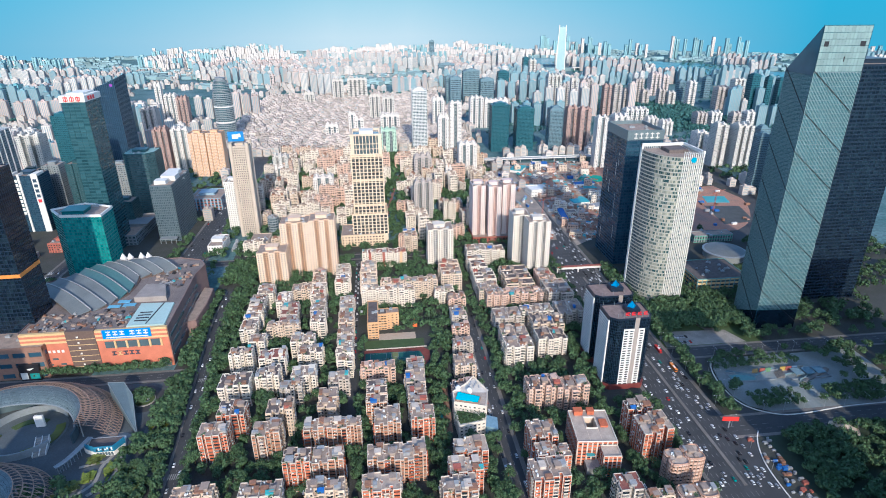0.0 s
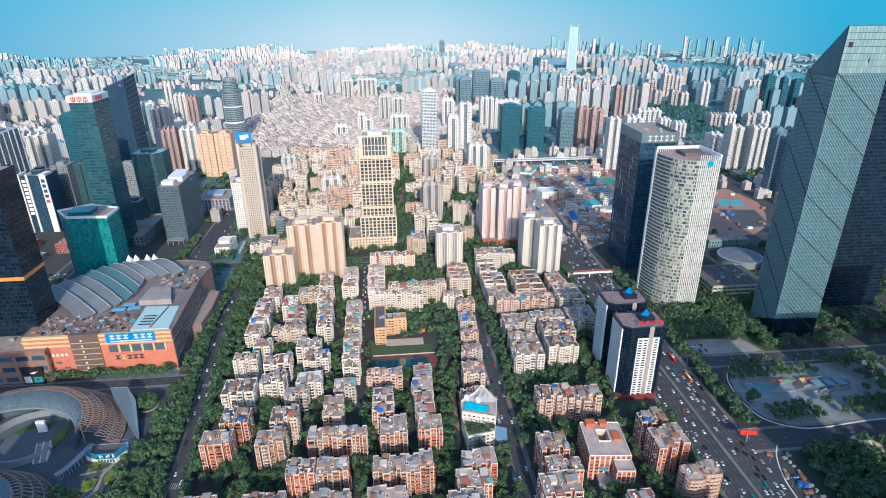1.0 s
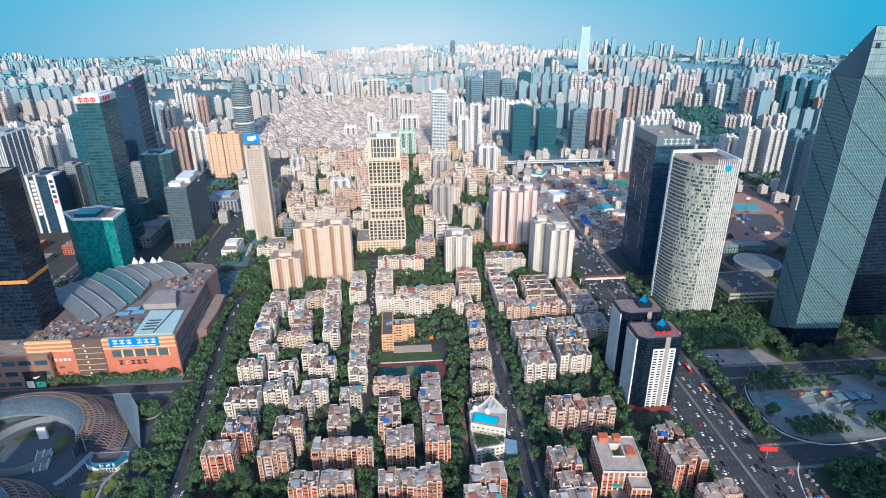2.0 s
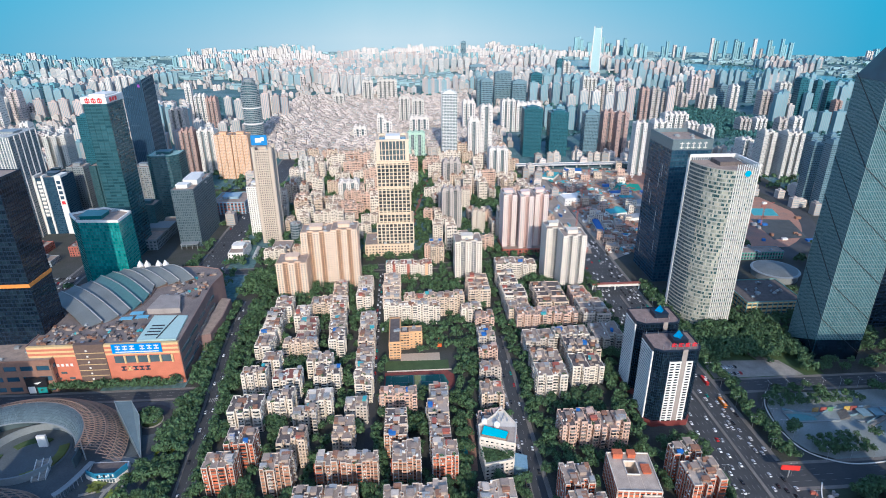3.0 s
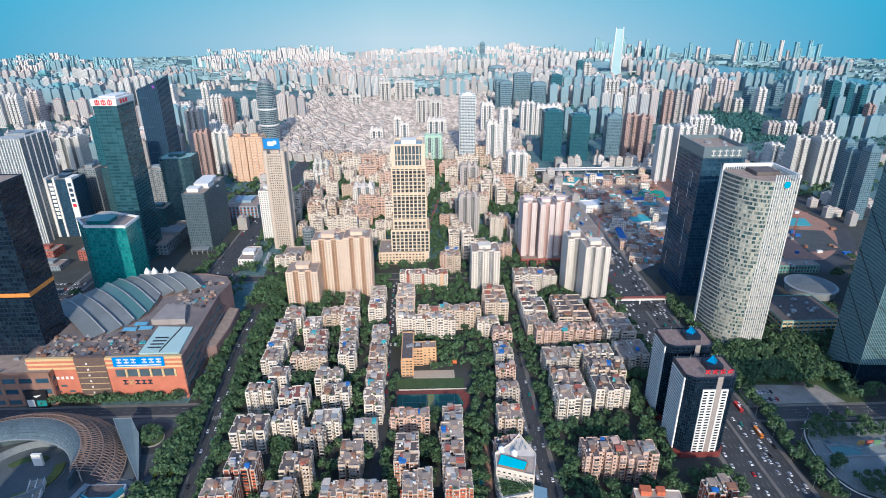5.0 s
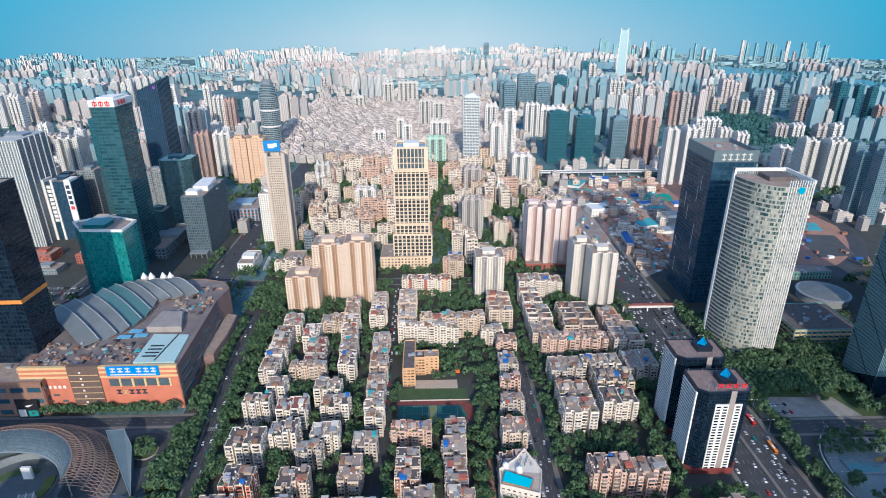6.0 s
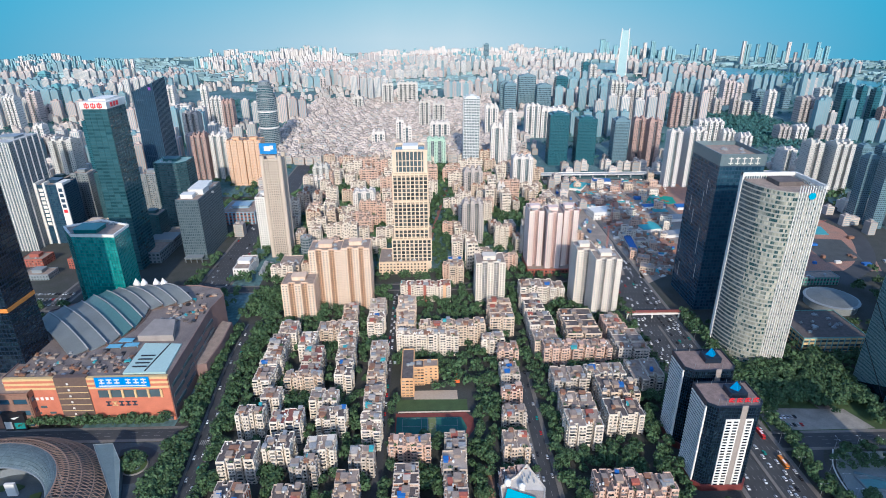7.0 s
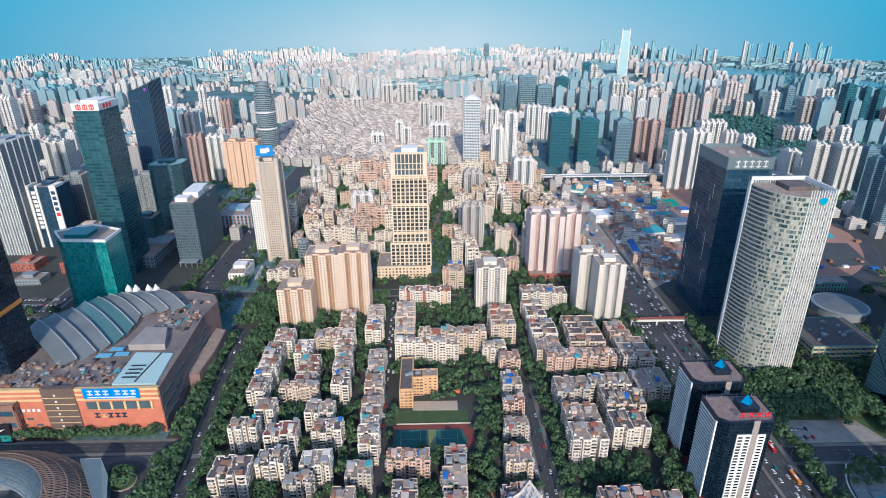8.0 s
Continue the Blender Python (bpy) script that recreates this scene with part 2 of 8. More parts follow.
def tower(name, label, x, y, pts, floors, fl=3.6, rz=0, wall=None, band=None, pane=None, roof=None, bay=3.5, fw=0.6, fh=0.6, deep=0.3, category="tower", z0=0.0, base=0.0, group="", crown=0.0, house=True, sill=0.3, clutter=4, recess=None):
    """A storeyed building on a plan: walls, bands, panes, roof, parapet and roof houses."""
    rnd = random.Random(int(x * 7 + y * 13))
    e = thing(name, x, y, z0, label, category, group, rz)
    r = max(math.hypot(*p) for p in pts)
    foot(x - r * 0.75, x + r * 0.75, y - r * 0.75, y + r * 0.75)
    walls, frames, bands, panes, slots = Mesh(), Mesh(), Mesh(), Mesh(), Mesh()
    front = min(p[1] for p in pts)
    zt = base + floors * fl
    walls.prism(pts, 0, zt)
    same = band is None or band is wall
    for o, u, n, L in edges(pts):
        if recess and abs(n[1]) > 0.5 and abs(abs(o[1]) + front) > 0.5:
            grid_wall(slots, slots, panes, o, u, n, L, base, fl, floors, bay, 0.8, 0.6, 0.6, sill)
            continue
        grid_wall(frames, frames if same else bands, panes, o, u, n, L, base, fl, floors, bay, fw, fh, deep, sill)
    part("wall", walls, wall, e)
    part("facade_frame", frames, wall, e, kind="stuff")
    if slots.f:
        part("balcony_bay", slots, recess, e, kind="stuff")
    if not same:
        part("floor_band", bands, band, e, kind="stuff")
    part("window", panes, pane, e, "rows of window panes", kind="stuff")
    rf, pp = Mesh(), Mesh()
    rf.prism(inset(pts, 0.2), zt, zt + 0.15)
    part("roof", rf, roof or ROOF, e)
    parapet(pp, pts, zt, 1.2 + crown, 0.4)
    part("parapet", pp, wall, e)
    if house:
        w = r * 0.7
        hs = Mesh()
        hs.box(-w * 0.5, w * 0.4, -w * 0.3, w * 0.45, zt, zt + 4.5)
        hs.box(-w * 0.55, w * 0.45, -w * 0.34, w * 0.5, zt + 4.5, zt + 4.8)
        part("plant_room", hs, wall, e)
    for i in range(clutter):
        c = Mesh()
        cx, cy = rnd.uniform(-0.5, 0.5) * r, rnd.uniform(-0.55, 0.55) * r
        s = rnd.uniform(1, 2.4)
        c.box(cx - s, cx + s, cy - s * 0.7, cy + s * 0.7, zt + 0.1, zt + rnd.uniform(1.2, 2.4))
        c.cyl(cx, cy, s * 0.5, zt + 1, zt + 2.7, 8)
        part("rooftop_unit", c, METAL, e)
    return e


LABELS = {
    "white": "cream-painted walk-up apartment block with cluttered flat roof",
    "tan": "tan-tiled walk-up apartment block with stained flat roof",
    "pink": "pinkish tiled apartment block with roof sheds",
    "grey": "grey rendered old apartment block with weathered roof",
    "brick": "red-brick apartment block with cream frames and balconies",
    "salmon": "salmon-tiled apartment block with curved balconies",
}


def apartments(x, y, w, d, h, style, detail=True):
    """A walk-up block of staggered units with balconies, air conditioners and a cluttered roof."""
    rnd = random.Random(int(x * 31 + y * 17))
    e = thing("apartment_block", x, y, 0, LABELS[style], "apartment block", "walk-up apartment blocks")
    foot(x - w / 2, x + w / 2, y - d / 2, y + d / 2)
    nf = max(4, round(h / 2.95))
    fl = h / nf
    along = w >= d * 1.25
    deepway = d > w * 1.25
    nu = max(1, round((w if along else d) / 11.5)) if (along or deepway) else 1 + (w > 17)
    walls, frames, bands, panes, balc, acs, roof, houses, cages = [Mesh() for _ in range(9)]
    brick = style == "brick"
    roof_mat = rnd.choices((ROOF, ROOF_DARK, ROOF_RED, ROOF_PALE), (7, 2.4, 0.6, 1.5) if not brick else (4, 0.5, 0, 6))[0]
    units = []
    for i in range(nu):
        if deepway:
            a0, a1 = -d / 2 + d * i / nu, -d / 2 + d * (i + 1) / nu
            j = rnd.uniform(0, 1.6)
            units.append((-w / 2 + j, w / 2 - rnd.uniform(0, 1.6), a0, a1))
        else:
            a0, a1 = -w / 2 + w * i / nu, -w / 2 + w * (i + 1) / nu
            s = rnd.uniform(0, 0.16) * d
            units.append((a0 + (0.05 if i else 0), a1, -d / 2 + (s if i % 2 else 0), d / 2 - rnd.uniform(0, 0.15) * d))
    for (x0, x1, y0, y1) in units:
        pts = [(x0, y0), (x1, y0), (x1, y1), (x0, y1)]
        if x1 - x0 > 8 and y1 - y0 > 8:
            xm, ym, s, k, g = (x0 + x1) / 2 + rnd.uniform(-1.5, 1.5), (y0 + y1) / 2, rnd.uniform(1.0, 1.7), rnd.uniform(2.2, 3.8), rnd.uniform(0.6, 1.6)
            st = rnd.uniform(0.0, 2.2)
            pts = [(x0, y0 + st), (xm - s, y0 + st), (xm - s, y0 + st + k), (xm + s, y0 + st + k), (xm + s, y0), (x1, y0), (x1, ym - 1.4), (x1 - g, ym - 1.4), (x1 - g, ym + 1.4), (x1, ym + 1.4), (x1, y1), (xm + s, y1), (xm + s, y1 - k), (xm - s, y1 - k), (xm - s, y1 - st * 0.6), (x0, y1 - st * 0.6), (x0, ym + 1.4), (x0 + g, ym + 1.4), (x0 + g, ym - 1.4), (x0, ym - 1.4)]
        if style == "salmon":
            pts, k = [], 3
            for (xa, ya), (xb, yb) in (((x0, y0), (x1, y0)), ((x1, y0), (x1, y1)), ((x1, y1), (x0, y1)), ((x0, y1), (x0, y0))):
                L = math.hypot(xb - xa, yb - ya)
                m = max(1, round(L / 9))
                ux, uy = (xb - xa) / L, (yb - ya) / L
                for i in range(m):
                    for a in range(7):
                        t, o = (i + 0.06 + 0.88 * (1 - math.cos(a * 0.5236)) / 2) * L / m, 1.6 * math.sin(a * 0.5236) - 1.6
                        pts.append((xa + ux * t + uy * o, ya + uy * t - ux * o))
        hh = h + rnd.choice((0, 0, 0, -fl * 0.5, fl * 0.4))
        walls.prism(pts, 0, hh)
        for o, u, n, L in edges(pts):
            if not detail and n[1] > 0.5:
                continue
            grid_wall(frames, bands if brick or style == "salmon" else frames, panes, o, u, n, L, 0, hh / nf, nf, (3.0 if not brick else 3.6) if detail else 4.4, 0.8 if brick or style == "salmon" else 0.56, 0.36 if brick else 0.52, 0.7 if style == "salmon" else 0.16)
            if L > 3.4 and (not brick or rnd.random() < 0.3) and style != "salmon" and (n[1] < -0.5 or (n[1] > 0.5 and rnd.random() < 0.4) or rnd.random() < 0.4):
                k = max(1, int(L / 6.5))
                for q in range(k):
                    c = L * (q + 0.5) / k + rnd.uniform(-0.5, 0.5)
                    bw = min(rnd.uniform(1.5, 2.2), L / 2 - 0.2)
                    closed = rnd.random()
                    for f in range(1, nf):
                        z = f * hh / nf
                        balc.proud(o, u, n, c - bw, c + bw, 1.35, z - 0.14, z + 1.0, "fdlr")
                        balc.poly([(o[0] + u[0] * a + n[0] * q2, o[1] + u[1] * a + n[1] * q2, z + 0.25) for a, q2 in ((c - bw, 1.3), (c + bw, 1.3), (c + bw, 0.1), (c - bw, 0.1))])
                        if rnd.random() < closed * 0.8:
                            panes.poly([(o[0] + u[0] * a + n[0] * 1.25, o[1] + u[1] * a + n[1] * 1.25, zz) for a, zz in ((c - bw, z + 1), (c + bw, z + 1), (c + bw, z + 2.5), (c - bw, z + 2.5))])
                        if rnd.random() < 0.25:
                            cages.obox(o, u, n, c - bw - 0.1, c + bw + 0.1, 1.2, 2.0, z + 2.3, z + 2.4)
            for f in range(nf):
                for q in range(int(L / 3.4)):
                    if rnd.random() < 0.42:
                        c, z = (q + 0.5 + rnd.uniform(-0.2, 0.2)) * 3.4, f * hh / nf + rnd.uniform(0.1, 0.5)
                        acs.proud(o, u, n, c - 0.45, c + 0.45, 0.6, z, z + 0.65, "fulr")
        unit_roof = Mesh()
        unit_roof.prism(pts, hh, hh + 0.08)
        if detail:
            part("roof", unit_roof, roof_mat, e)
        else:
            roof.prism(pts, hh, hh + 0.08)
        parapet(frames, pts, hh, rnd.uniform(0.7, 1.1), 0.25)
        # stair house
        cx, cy = (x0 + x1) / 2 + rnd.uniform(-2, 2), (y0 + y1) / 2 + rnd.uniform(-0.2, 0.3) * (y1 - y0)
        sx, sy = rnd.uniform(1.6, 2.6), rnd.uniform(2, 3.2)
        stair = Mesh()
        stair.box(cx - sx, cx + sx, cy - sy, cy + sy, hh, hh + 2.7)
        stair.box(cx - sx - 0.4, cx + sx + 0.4, cy - sy - 0.4, cy + sy + 0.4, hh + 2.7, hh + 2.9)
        if detail:
            part("stair_house", stair, ROOF if rnd.random() < 0.75 else WALL[style], e)
        else:
            houses.box(cx - sx, cx + sx, cy - sy, cy + sy, hh, hh + 2.8)
        for q in range(rnd.randint(2, 5)):
            tx, ty = rnd.uniform(x0 + 1.5, x1 - 1.5), rnd.uniform(y0 + 1.5, y1 - 1.5)
            if rnd.random() < 0.5:
                acs.cyl(tx, ty, rnd.uniform(0.5, 0.9), hh, hh + rnd.uniform(1.0, 1.9), 8)
            else:
                s, t = rnd.uniform(0.5, 1.6), rnd.uniform(0.4, 1.4)
                houses.box(tx - s, tx + s, ty - t, ty + t, hh, hh + rnd.uniform(0.4, 1.4))
        for q in range(rnd.choice((1, 1, 2, 2)) if detail else 0):
            s, t = rnd.uniform(1.4, 3.2), rnd.uniform(1.2, 2.6)
            tx, ty = rnd.uniform(x0 + s, max(x0 + s + 0.1, x1 - s)), rnd.uniform(y0 + t, max(y0 + t + 0.1, y1 - t))
            zz = hh + rnd.uniform(2.0, 2.6)
            sh = Mesh()
            sh.hexa([(tx - s, ty - t, zz), (tx + s, ty - t, zz), (tx + s, ty + t, zz + 0.5), (tx - s, ty + t, zz + 0.5), (tx - s, ty - t, zz + 0.08), (tx + s, ty - t, zz + 0.08), (tx + s, ty + t, zz + 0.58), (tx - s, ty + t, zz + 0.58)])
            sh.box(tx - s + 0.3, tx + s - 0.3, ty - t + 0.3, ty + t - 0.3, hh, zz + 0.1)
            col = rnd.choices(("grey", "rust", "red", "blue", "teal"), (6, 5, 1.2, 0.7, 0.6))[0]
            part("roof_shed", sh, SHEET[col], e, col.replace("rust", "rusty") + " sheet roof shed")
        for q in range(rnd.choice((0, 0, 1)) if detail else 0):
            g = Mesh()
            tx, ty = rnd.uniform(x0 + 1.5, x1 - 1.5), rnd.uniform(y0 + 1, y0 + 3)
            for i in range(26):
                px, py, pz, s = tx + rnd.gauss(0, 0.9), ty + rnd.gauss(0, 0.7), hh + rnd.uniform(0.3, 1.6), rnd.uniform(0.3, 0.6)
                a = Vector((rnd.gauss(0, 1), rnd.gauss(0, 1), rnd.gauss(0, 1))).normalized() * s
                b = a.orthogonal().normalized() * s
                g.poly([(px + a.x, py + a.y, pz + a.z), (px + b.x, py + b.y, pz + b.z), (px - a.x, py - a.y, pz - a.z), (px - b.x, py - b.y, pz - b.z)])
            part("roof_plant", g, LEAF, e, kind="stuff")
    part("wall", walls, WALL[style], e)
    part("facade_frame", frames, WALL[style], e, kind="stuff")
    if style == "salmon":
        part("balcony_band", bands, WALL["pink"], e, kind="stuff")
    if brick:
        part("brick_band", bands, rnd.choice((BRICK, BRICK, BROWN_BRICK)), e, kind="stuff")
    part("window", panes, PANES, e, kind="stuff")
    part("balcony", balc, (BRICK if brick and rnd.random() < 0.85 else WALL[style]), e, kind="stuff")
    part("air_conditioner", acs, WHITE_METAL, e, kind="stuff")
    if cages.v and detail:
        part("awning", cages, SHEET["grey"], e, kind="stuff")
    if roof.v:
        part("roof", roof, roof_mat, e)
    if houses.v:
        part("roof_clutter", houses, SHEET["rust"] if rnd.random() < 0.3 else ROOF, e, kind="stuff")
    return e

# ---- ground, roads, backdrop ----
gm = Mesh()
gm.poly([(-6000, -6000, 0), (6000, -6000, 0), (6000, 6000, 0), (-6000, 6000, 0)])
# Teal base and tint put the distance haze into the ground colour.
GROUND = mat("haze_teal_ground", (0.24, 0.36, 0.38), 0.85, 0, 0.95, 0.012, 0.2, bump=0.1, tint=(0.07, 0.20, 0.20))
tagged(part("ground", gm, GROUND), "city ground tinted teal to stand in for haze", "ground", kind="structure")


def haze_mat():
    """The far haze, painted as a glowing gradient that closes the view: pale over the land, bluer above and to the
    sides.
    """
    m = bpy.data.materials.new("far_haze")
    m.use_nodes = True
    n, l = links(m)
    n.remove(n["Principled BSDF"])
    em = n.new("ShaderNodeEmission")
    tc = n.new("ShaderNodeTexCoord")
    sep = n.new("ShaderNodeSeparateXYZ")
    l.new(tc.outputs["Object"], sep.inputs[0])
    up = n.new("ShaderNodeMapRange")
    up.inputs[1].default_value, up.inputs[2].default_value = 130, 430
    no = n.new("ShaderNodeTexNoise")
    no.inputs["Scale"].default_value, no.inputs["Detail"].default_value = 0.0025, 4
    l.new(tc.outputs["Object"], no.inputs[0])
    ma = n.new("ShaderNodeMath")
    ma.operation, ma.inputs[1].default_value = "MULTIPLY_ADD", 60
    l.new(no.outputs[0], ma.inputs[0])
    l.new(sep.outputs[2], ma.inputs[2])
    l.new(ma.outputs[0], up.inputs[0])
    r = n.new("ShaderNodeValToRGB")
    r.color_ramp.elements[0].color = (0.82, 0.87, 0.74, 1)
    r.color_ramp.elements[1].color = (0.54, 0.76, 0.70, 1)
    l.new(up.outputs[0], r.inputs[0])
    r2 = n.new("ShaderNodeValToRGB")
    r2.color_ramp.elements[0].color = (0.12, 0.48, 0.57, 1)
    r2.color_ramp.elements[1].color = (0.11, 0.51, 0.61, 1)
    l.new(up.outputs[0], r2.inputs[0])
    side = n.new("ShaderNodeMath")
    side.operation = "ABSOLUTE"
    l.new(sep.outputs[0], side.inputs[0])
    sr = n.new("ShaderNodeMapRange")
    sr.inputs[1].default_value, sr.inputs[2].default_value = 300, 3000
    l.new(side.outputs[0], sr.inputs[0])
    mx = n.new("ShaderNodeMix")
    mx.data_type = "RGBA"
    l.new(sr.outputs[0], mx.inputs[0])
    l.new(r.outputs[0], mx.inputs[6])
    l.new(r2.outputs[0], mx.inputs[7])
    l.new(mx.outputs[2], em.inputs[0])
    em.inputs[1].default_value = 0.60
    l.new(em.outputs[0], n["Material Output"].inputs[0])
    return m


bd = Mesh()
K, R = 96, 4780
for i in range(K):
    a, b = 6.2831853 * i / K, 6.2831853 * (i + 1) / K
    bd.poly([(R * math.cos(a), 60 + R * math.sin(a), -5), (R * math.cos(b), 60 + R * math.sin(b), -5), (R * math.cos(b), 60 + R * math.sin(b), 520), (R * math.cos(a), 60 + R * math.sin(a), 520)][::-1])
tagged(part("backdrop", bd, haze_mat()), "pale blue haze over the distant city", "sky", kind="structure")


ROADS = []
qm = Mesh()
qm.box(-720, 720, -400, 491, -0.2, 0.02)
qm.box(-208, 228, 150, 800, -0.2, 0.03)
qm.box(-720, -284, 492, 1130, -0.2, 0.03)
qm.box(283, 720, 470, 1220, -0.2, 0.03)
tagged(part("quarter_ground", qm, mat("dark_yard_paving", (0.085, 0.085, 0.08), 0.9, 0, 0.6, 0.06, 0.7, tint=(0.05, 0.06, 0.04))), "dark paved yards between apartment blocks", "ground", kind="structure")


def road(name, label, x0, x1, y0, y1, z=0.05, material=None, lanes=0, along="y", kerb=True):
    mb = Mesh()
    mb.box(x0, x1, y0, y1, -0.2, z)
    ob = tagged(part(name, mb, material or ASPHALT), label, "road", kind="structure")
    ROADS.append((x0, x1, y0, y1))
    if lanes:
        ln = Mesh()
        for k in range(1, lanes):
            if along == "y":
                c = x0 + (x1 - x0) * k / lanes
                for j in range(int((y1 - y0) / 10)):
                    ln.box(c - 0.1, c + 0.1, y0 + j * 10, y0 + j * 10 + 4, z, z + 0.012)
            else:
                c = y0 + (y1 - y0) * k / lanes
                for j in range(int((x1 - x0) / 10)):
                    ln.box(x0 + j * 10, x0 + j * 10 + 5, c - 0.1, c + 0.1, z, z + 0.012)
        part("lane_marking", ln, PAINT, ob, kind="stuff")
    if kerb:
        kb = Mesh()
        if along == "y":
            kb.box(x0 - 3.5, x0, y0, y1, -0.2, 0.2)
            kb.box(x1, x1 + 3.5, y0, y1, -0.2, 0.2)
        else:
            kb.box(x0, x1, y0 - 3, y0, -0.2, 0.19)
            kb.box(x0, x1, y1, y1 + 3, -0.2, 0.19)
        part("pavement", kb, PAVING, ob)
    return ob


ave = road("avenue", "wide asphalt avenue with many lanes", 232, 279, -300, 1240, lanes=12, kerb=False)
for x0, x1, y0, y1 in ((228.5, 232, -300, 1240), (279, 282.5, 366, 1240)):
    km = Mesh()
    km.box(x0, x1, y0, y1, -0.2, 0.2)
    part("pavement", km, PAVING, ave)
road("left_avenue", "wide asphalt avenue beside the mall", -282, -246, 660, 1600, lanes=8)
road("back_street", "asphalt street behind the mall with parked cars", -640, -284, 676, 696, 0.06, lanes=4, along="x")
road("back_street", "asphalt street between office blocks", -440, -424, 700, 1100, 0.06, lanes=3)
road("street", "tree-lined asphalt street with parked cars", 87, 97, -300, 560, lanes=2)
road("lane", "narrow asphalt lane between apartment rows", -38, -31, 380, 760, kerb=False)
road("cross_street", "asphalt cross street by the plaza", 279, 800, 452, 468, 0.06, lanes=4, along="x")
road("cross_street", "asphalt side road curving past the plaza", 279, 800, 340, 362, 0.06, lanes=4, along="x")
road("cross_street", "asphalt street in front of the mall", -600, -182, 478, 490, 0.06, lanes=3, along="x")
road("cross_street", "asphalt cross street between blocks", -262, 232, 738, 752, 0.06, lanes=2, along="x")


# ---- tall buildings ----
def glass(name, dark, light, share=0.25, rough=0.1, metal=0.55):
    return pane_mat(name, dark, light, share, rough, metal, wobble=0.04)


G_TEAL = glass("teal_glass", (0.02, 0.24, 0.25), (0.10, 0.50, 0.47), 0.7, 0.1, 0.2)
G_DARK = glass("dark_blue_glass", (0.030, 0.085, 0.145), (0.09, 0.19, 0.27), 0.4, 0.1, 0.2)
G_GREY = glass("grey_glass", (0.05, 0.095, 0.12), (0.20, 0.26, 0.29), 0.6, 0.1, 0.25)
G_SEA = glass("sea_green_glass", (0.015, 0.07, 0.095), (0.09, 0.21, 0.25), 0.7, 0.1, 0.25)
G_LEA = glass("silver_glass", (0.04, 0.13, 0.17), (0.11, 0.26, 0.30), 0.5, 0.1, 0.25)
W_WHITE = mat("white_cladding", (0.80, 0.77, 0.72), 0.6, 0, 0.2, 0.2, streak=0.2)
W_BEIGE = mat("beige_stone", (0.78, 0.69, 0.55), 0.7, 0, 0.25, 0.2, streak=0.2)
W_CREAM = mat("cream_tile", (0.80, 0.71, 0.60), 0.7, 0, 0.3, 0.2, streak=0.2)
W_ORANGE = mat("orange_tile", (0.78, 0.47, 0.27), 0.7, 0, 0.25, 0.2, streak=0.2)
W_PINKW = mat("white_pink_tile", (0.80, 0.62, 0.56), 0.7, 0, 0.25, 0.2, streak=0.2)
W_DKBLUE = mat("navy_cladding", (0.035, 0.072, 0.125), 0.35, 0.3, 0.25)
W_NAVY = mat("deep_navy_cladding", (0.020, 0.034, 0.06), 0.35, 0.3, 0.25)
G_SLANT = glass("navy_blue_glass", (0.022, 0.055, 0.105), (0.06, 0.12, 0.19), 0.4, 0.1, 0.2)
G_NAVY = glass("deep_navy_glass", (0.012, 0.03, 0.06), (0.04, 0.08, 0.12), 0.3)
W_GREY = mat("grey_cladding", (0.30, 0.33, 0.35), 0.5, 0.2, 0.25)
W_DKTEAL = mat("dark_teal_frame", (0.04, 0.11, 0.13), 0.4, 0.3, 0.25)
G_OFFICE = pane_mat("dark_office_windows", (0.045, 0.055, 0.06), (0.16, 0.16, 0.15), 0.4, 0.1)
W_BROWN = mat("brown_cladding", (0.30, 0.17, 0.12), 0.6, 0.0, 0.3)

W_GOLD = mat("golden_stone", (0.76, 0.59, 0.41), 0.7, 0, 0.3, 0.2, streak=0.2)
W_TERRA = mat("terracotta_tile", (0.82, 0.60, 0.43), 0.7, 0, 0.3, 0.2, streak=0.2)
# central office tower with a beige grid
CREAM_PIER = mat("cream_pier_stone", (0.72, 0.59, 0.44), 0.7, 0, 0.25, 0.2, streak=0.2)
cen = tower("office_tower", "pale beige gridded office tower with dark windows", -16, 812, rect(43, 42), 24, 5.0, wall=CREAM_PIER, band=W_GOLD, pane=G_OFFICE, bay=5.3, fw=0.74, fh=0.82, deep=0.8, base=14, house=False, clutter=0)
for z in (60, 96, 131):
    s = Mesh()
    parapet(s, rect(44.8, 43.8), z, 2.0, 0.8)
    part("stone_belt", s, W_GOLD, cen, "plain golden stone belt")
s = Mesh()
s.prism(rect(50, 46), 0, 46)
part("lower_body", s, CREAM_PIER, cen)
gl, fr = Mesh(), Mesh()
for o, u, n, L in edges(rect(50, 46)):
    grid_wall(fr, fr, gl, o, u, n, L, 16, 5, 6, 5.3, 0.72, 0.82, 0.8)
part("window", gl, G_OFFICE, cen, kind="stuff")
part("facade_frame", fr, CREAM_PIER, cen, kind="stuff")
s = Mesh()
parapet(s, rect(51, 47), 46, 1.8, 1.0)
part("stone_belt", s, W_GOLD, cen)
s = Mesh()
s.prism(rect(36, 36), 134, 160)
part("crown_recess", s, G_GREY, cen, "blue-grey recessed crown glazing")
for sx, sy in ((-1, -1), (1, -1), (1, 1), (-1, 1)):
    s = Mesh()
    s.box(sx * 19 - 2.4, sx * 19 + 2.4, sy * 18.6 - 2.4, sy * 18.6 + 2.4, 134, 162)
    part("crown_corner", s, CREAM_PIER, cen)
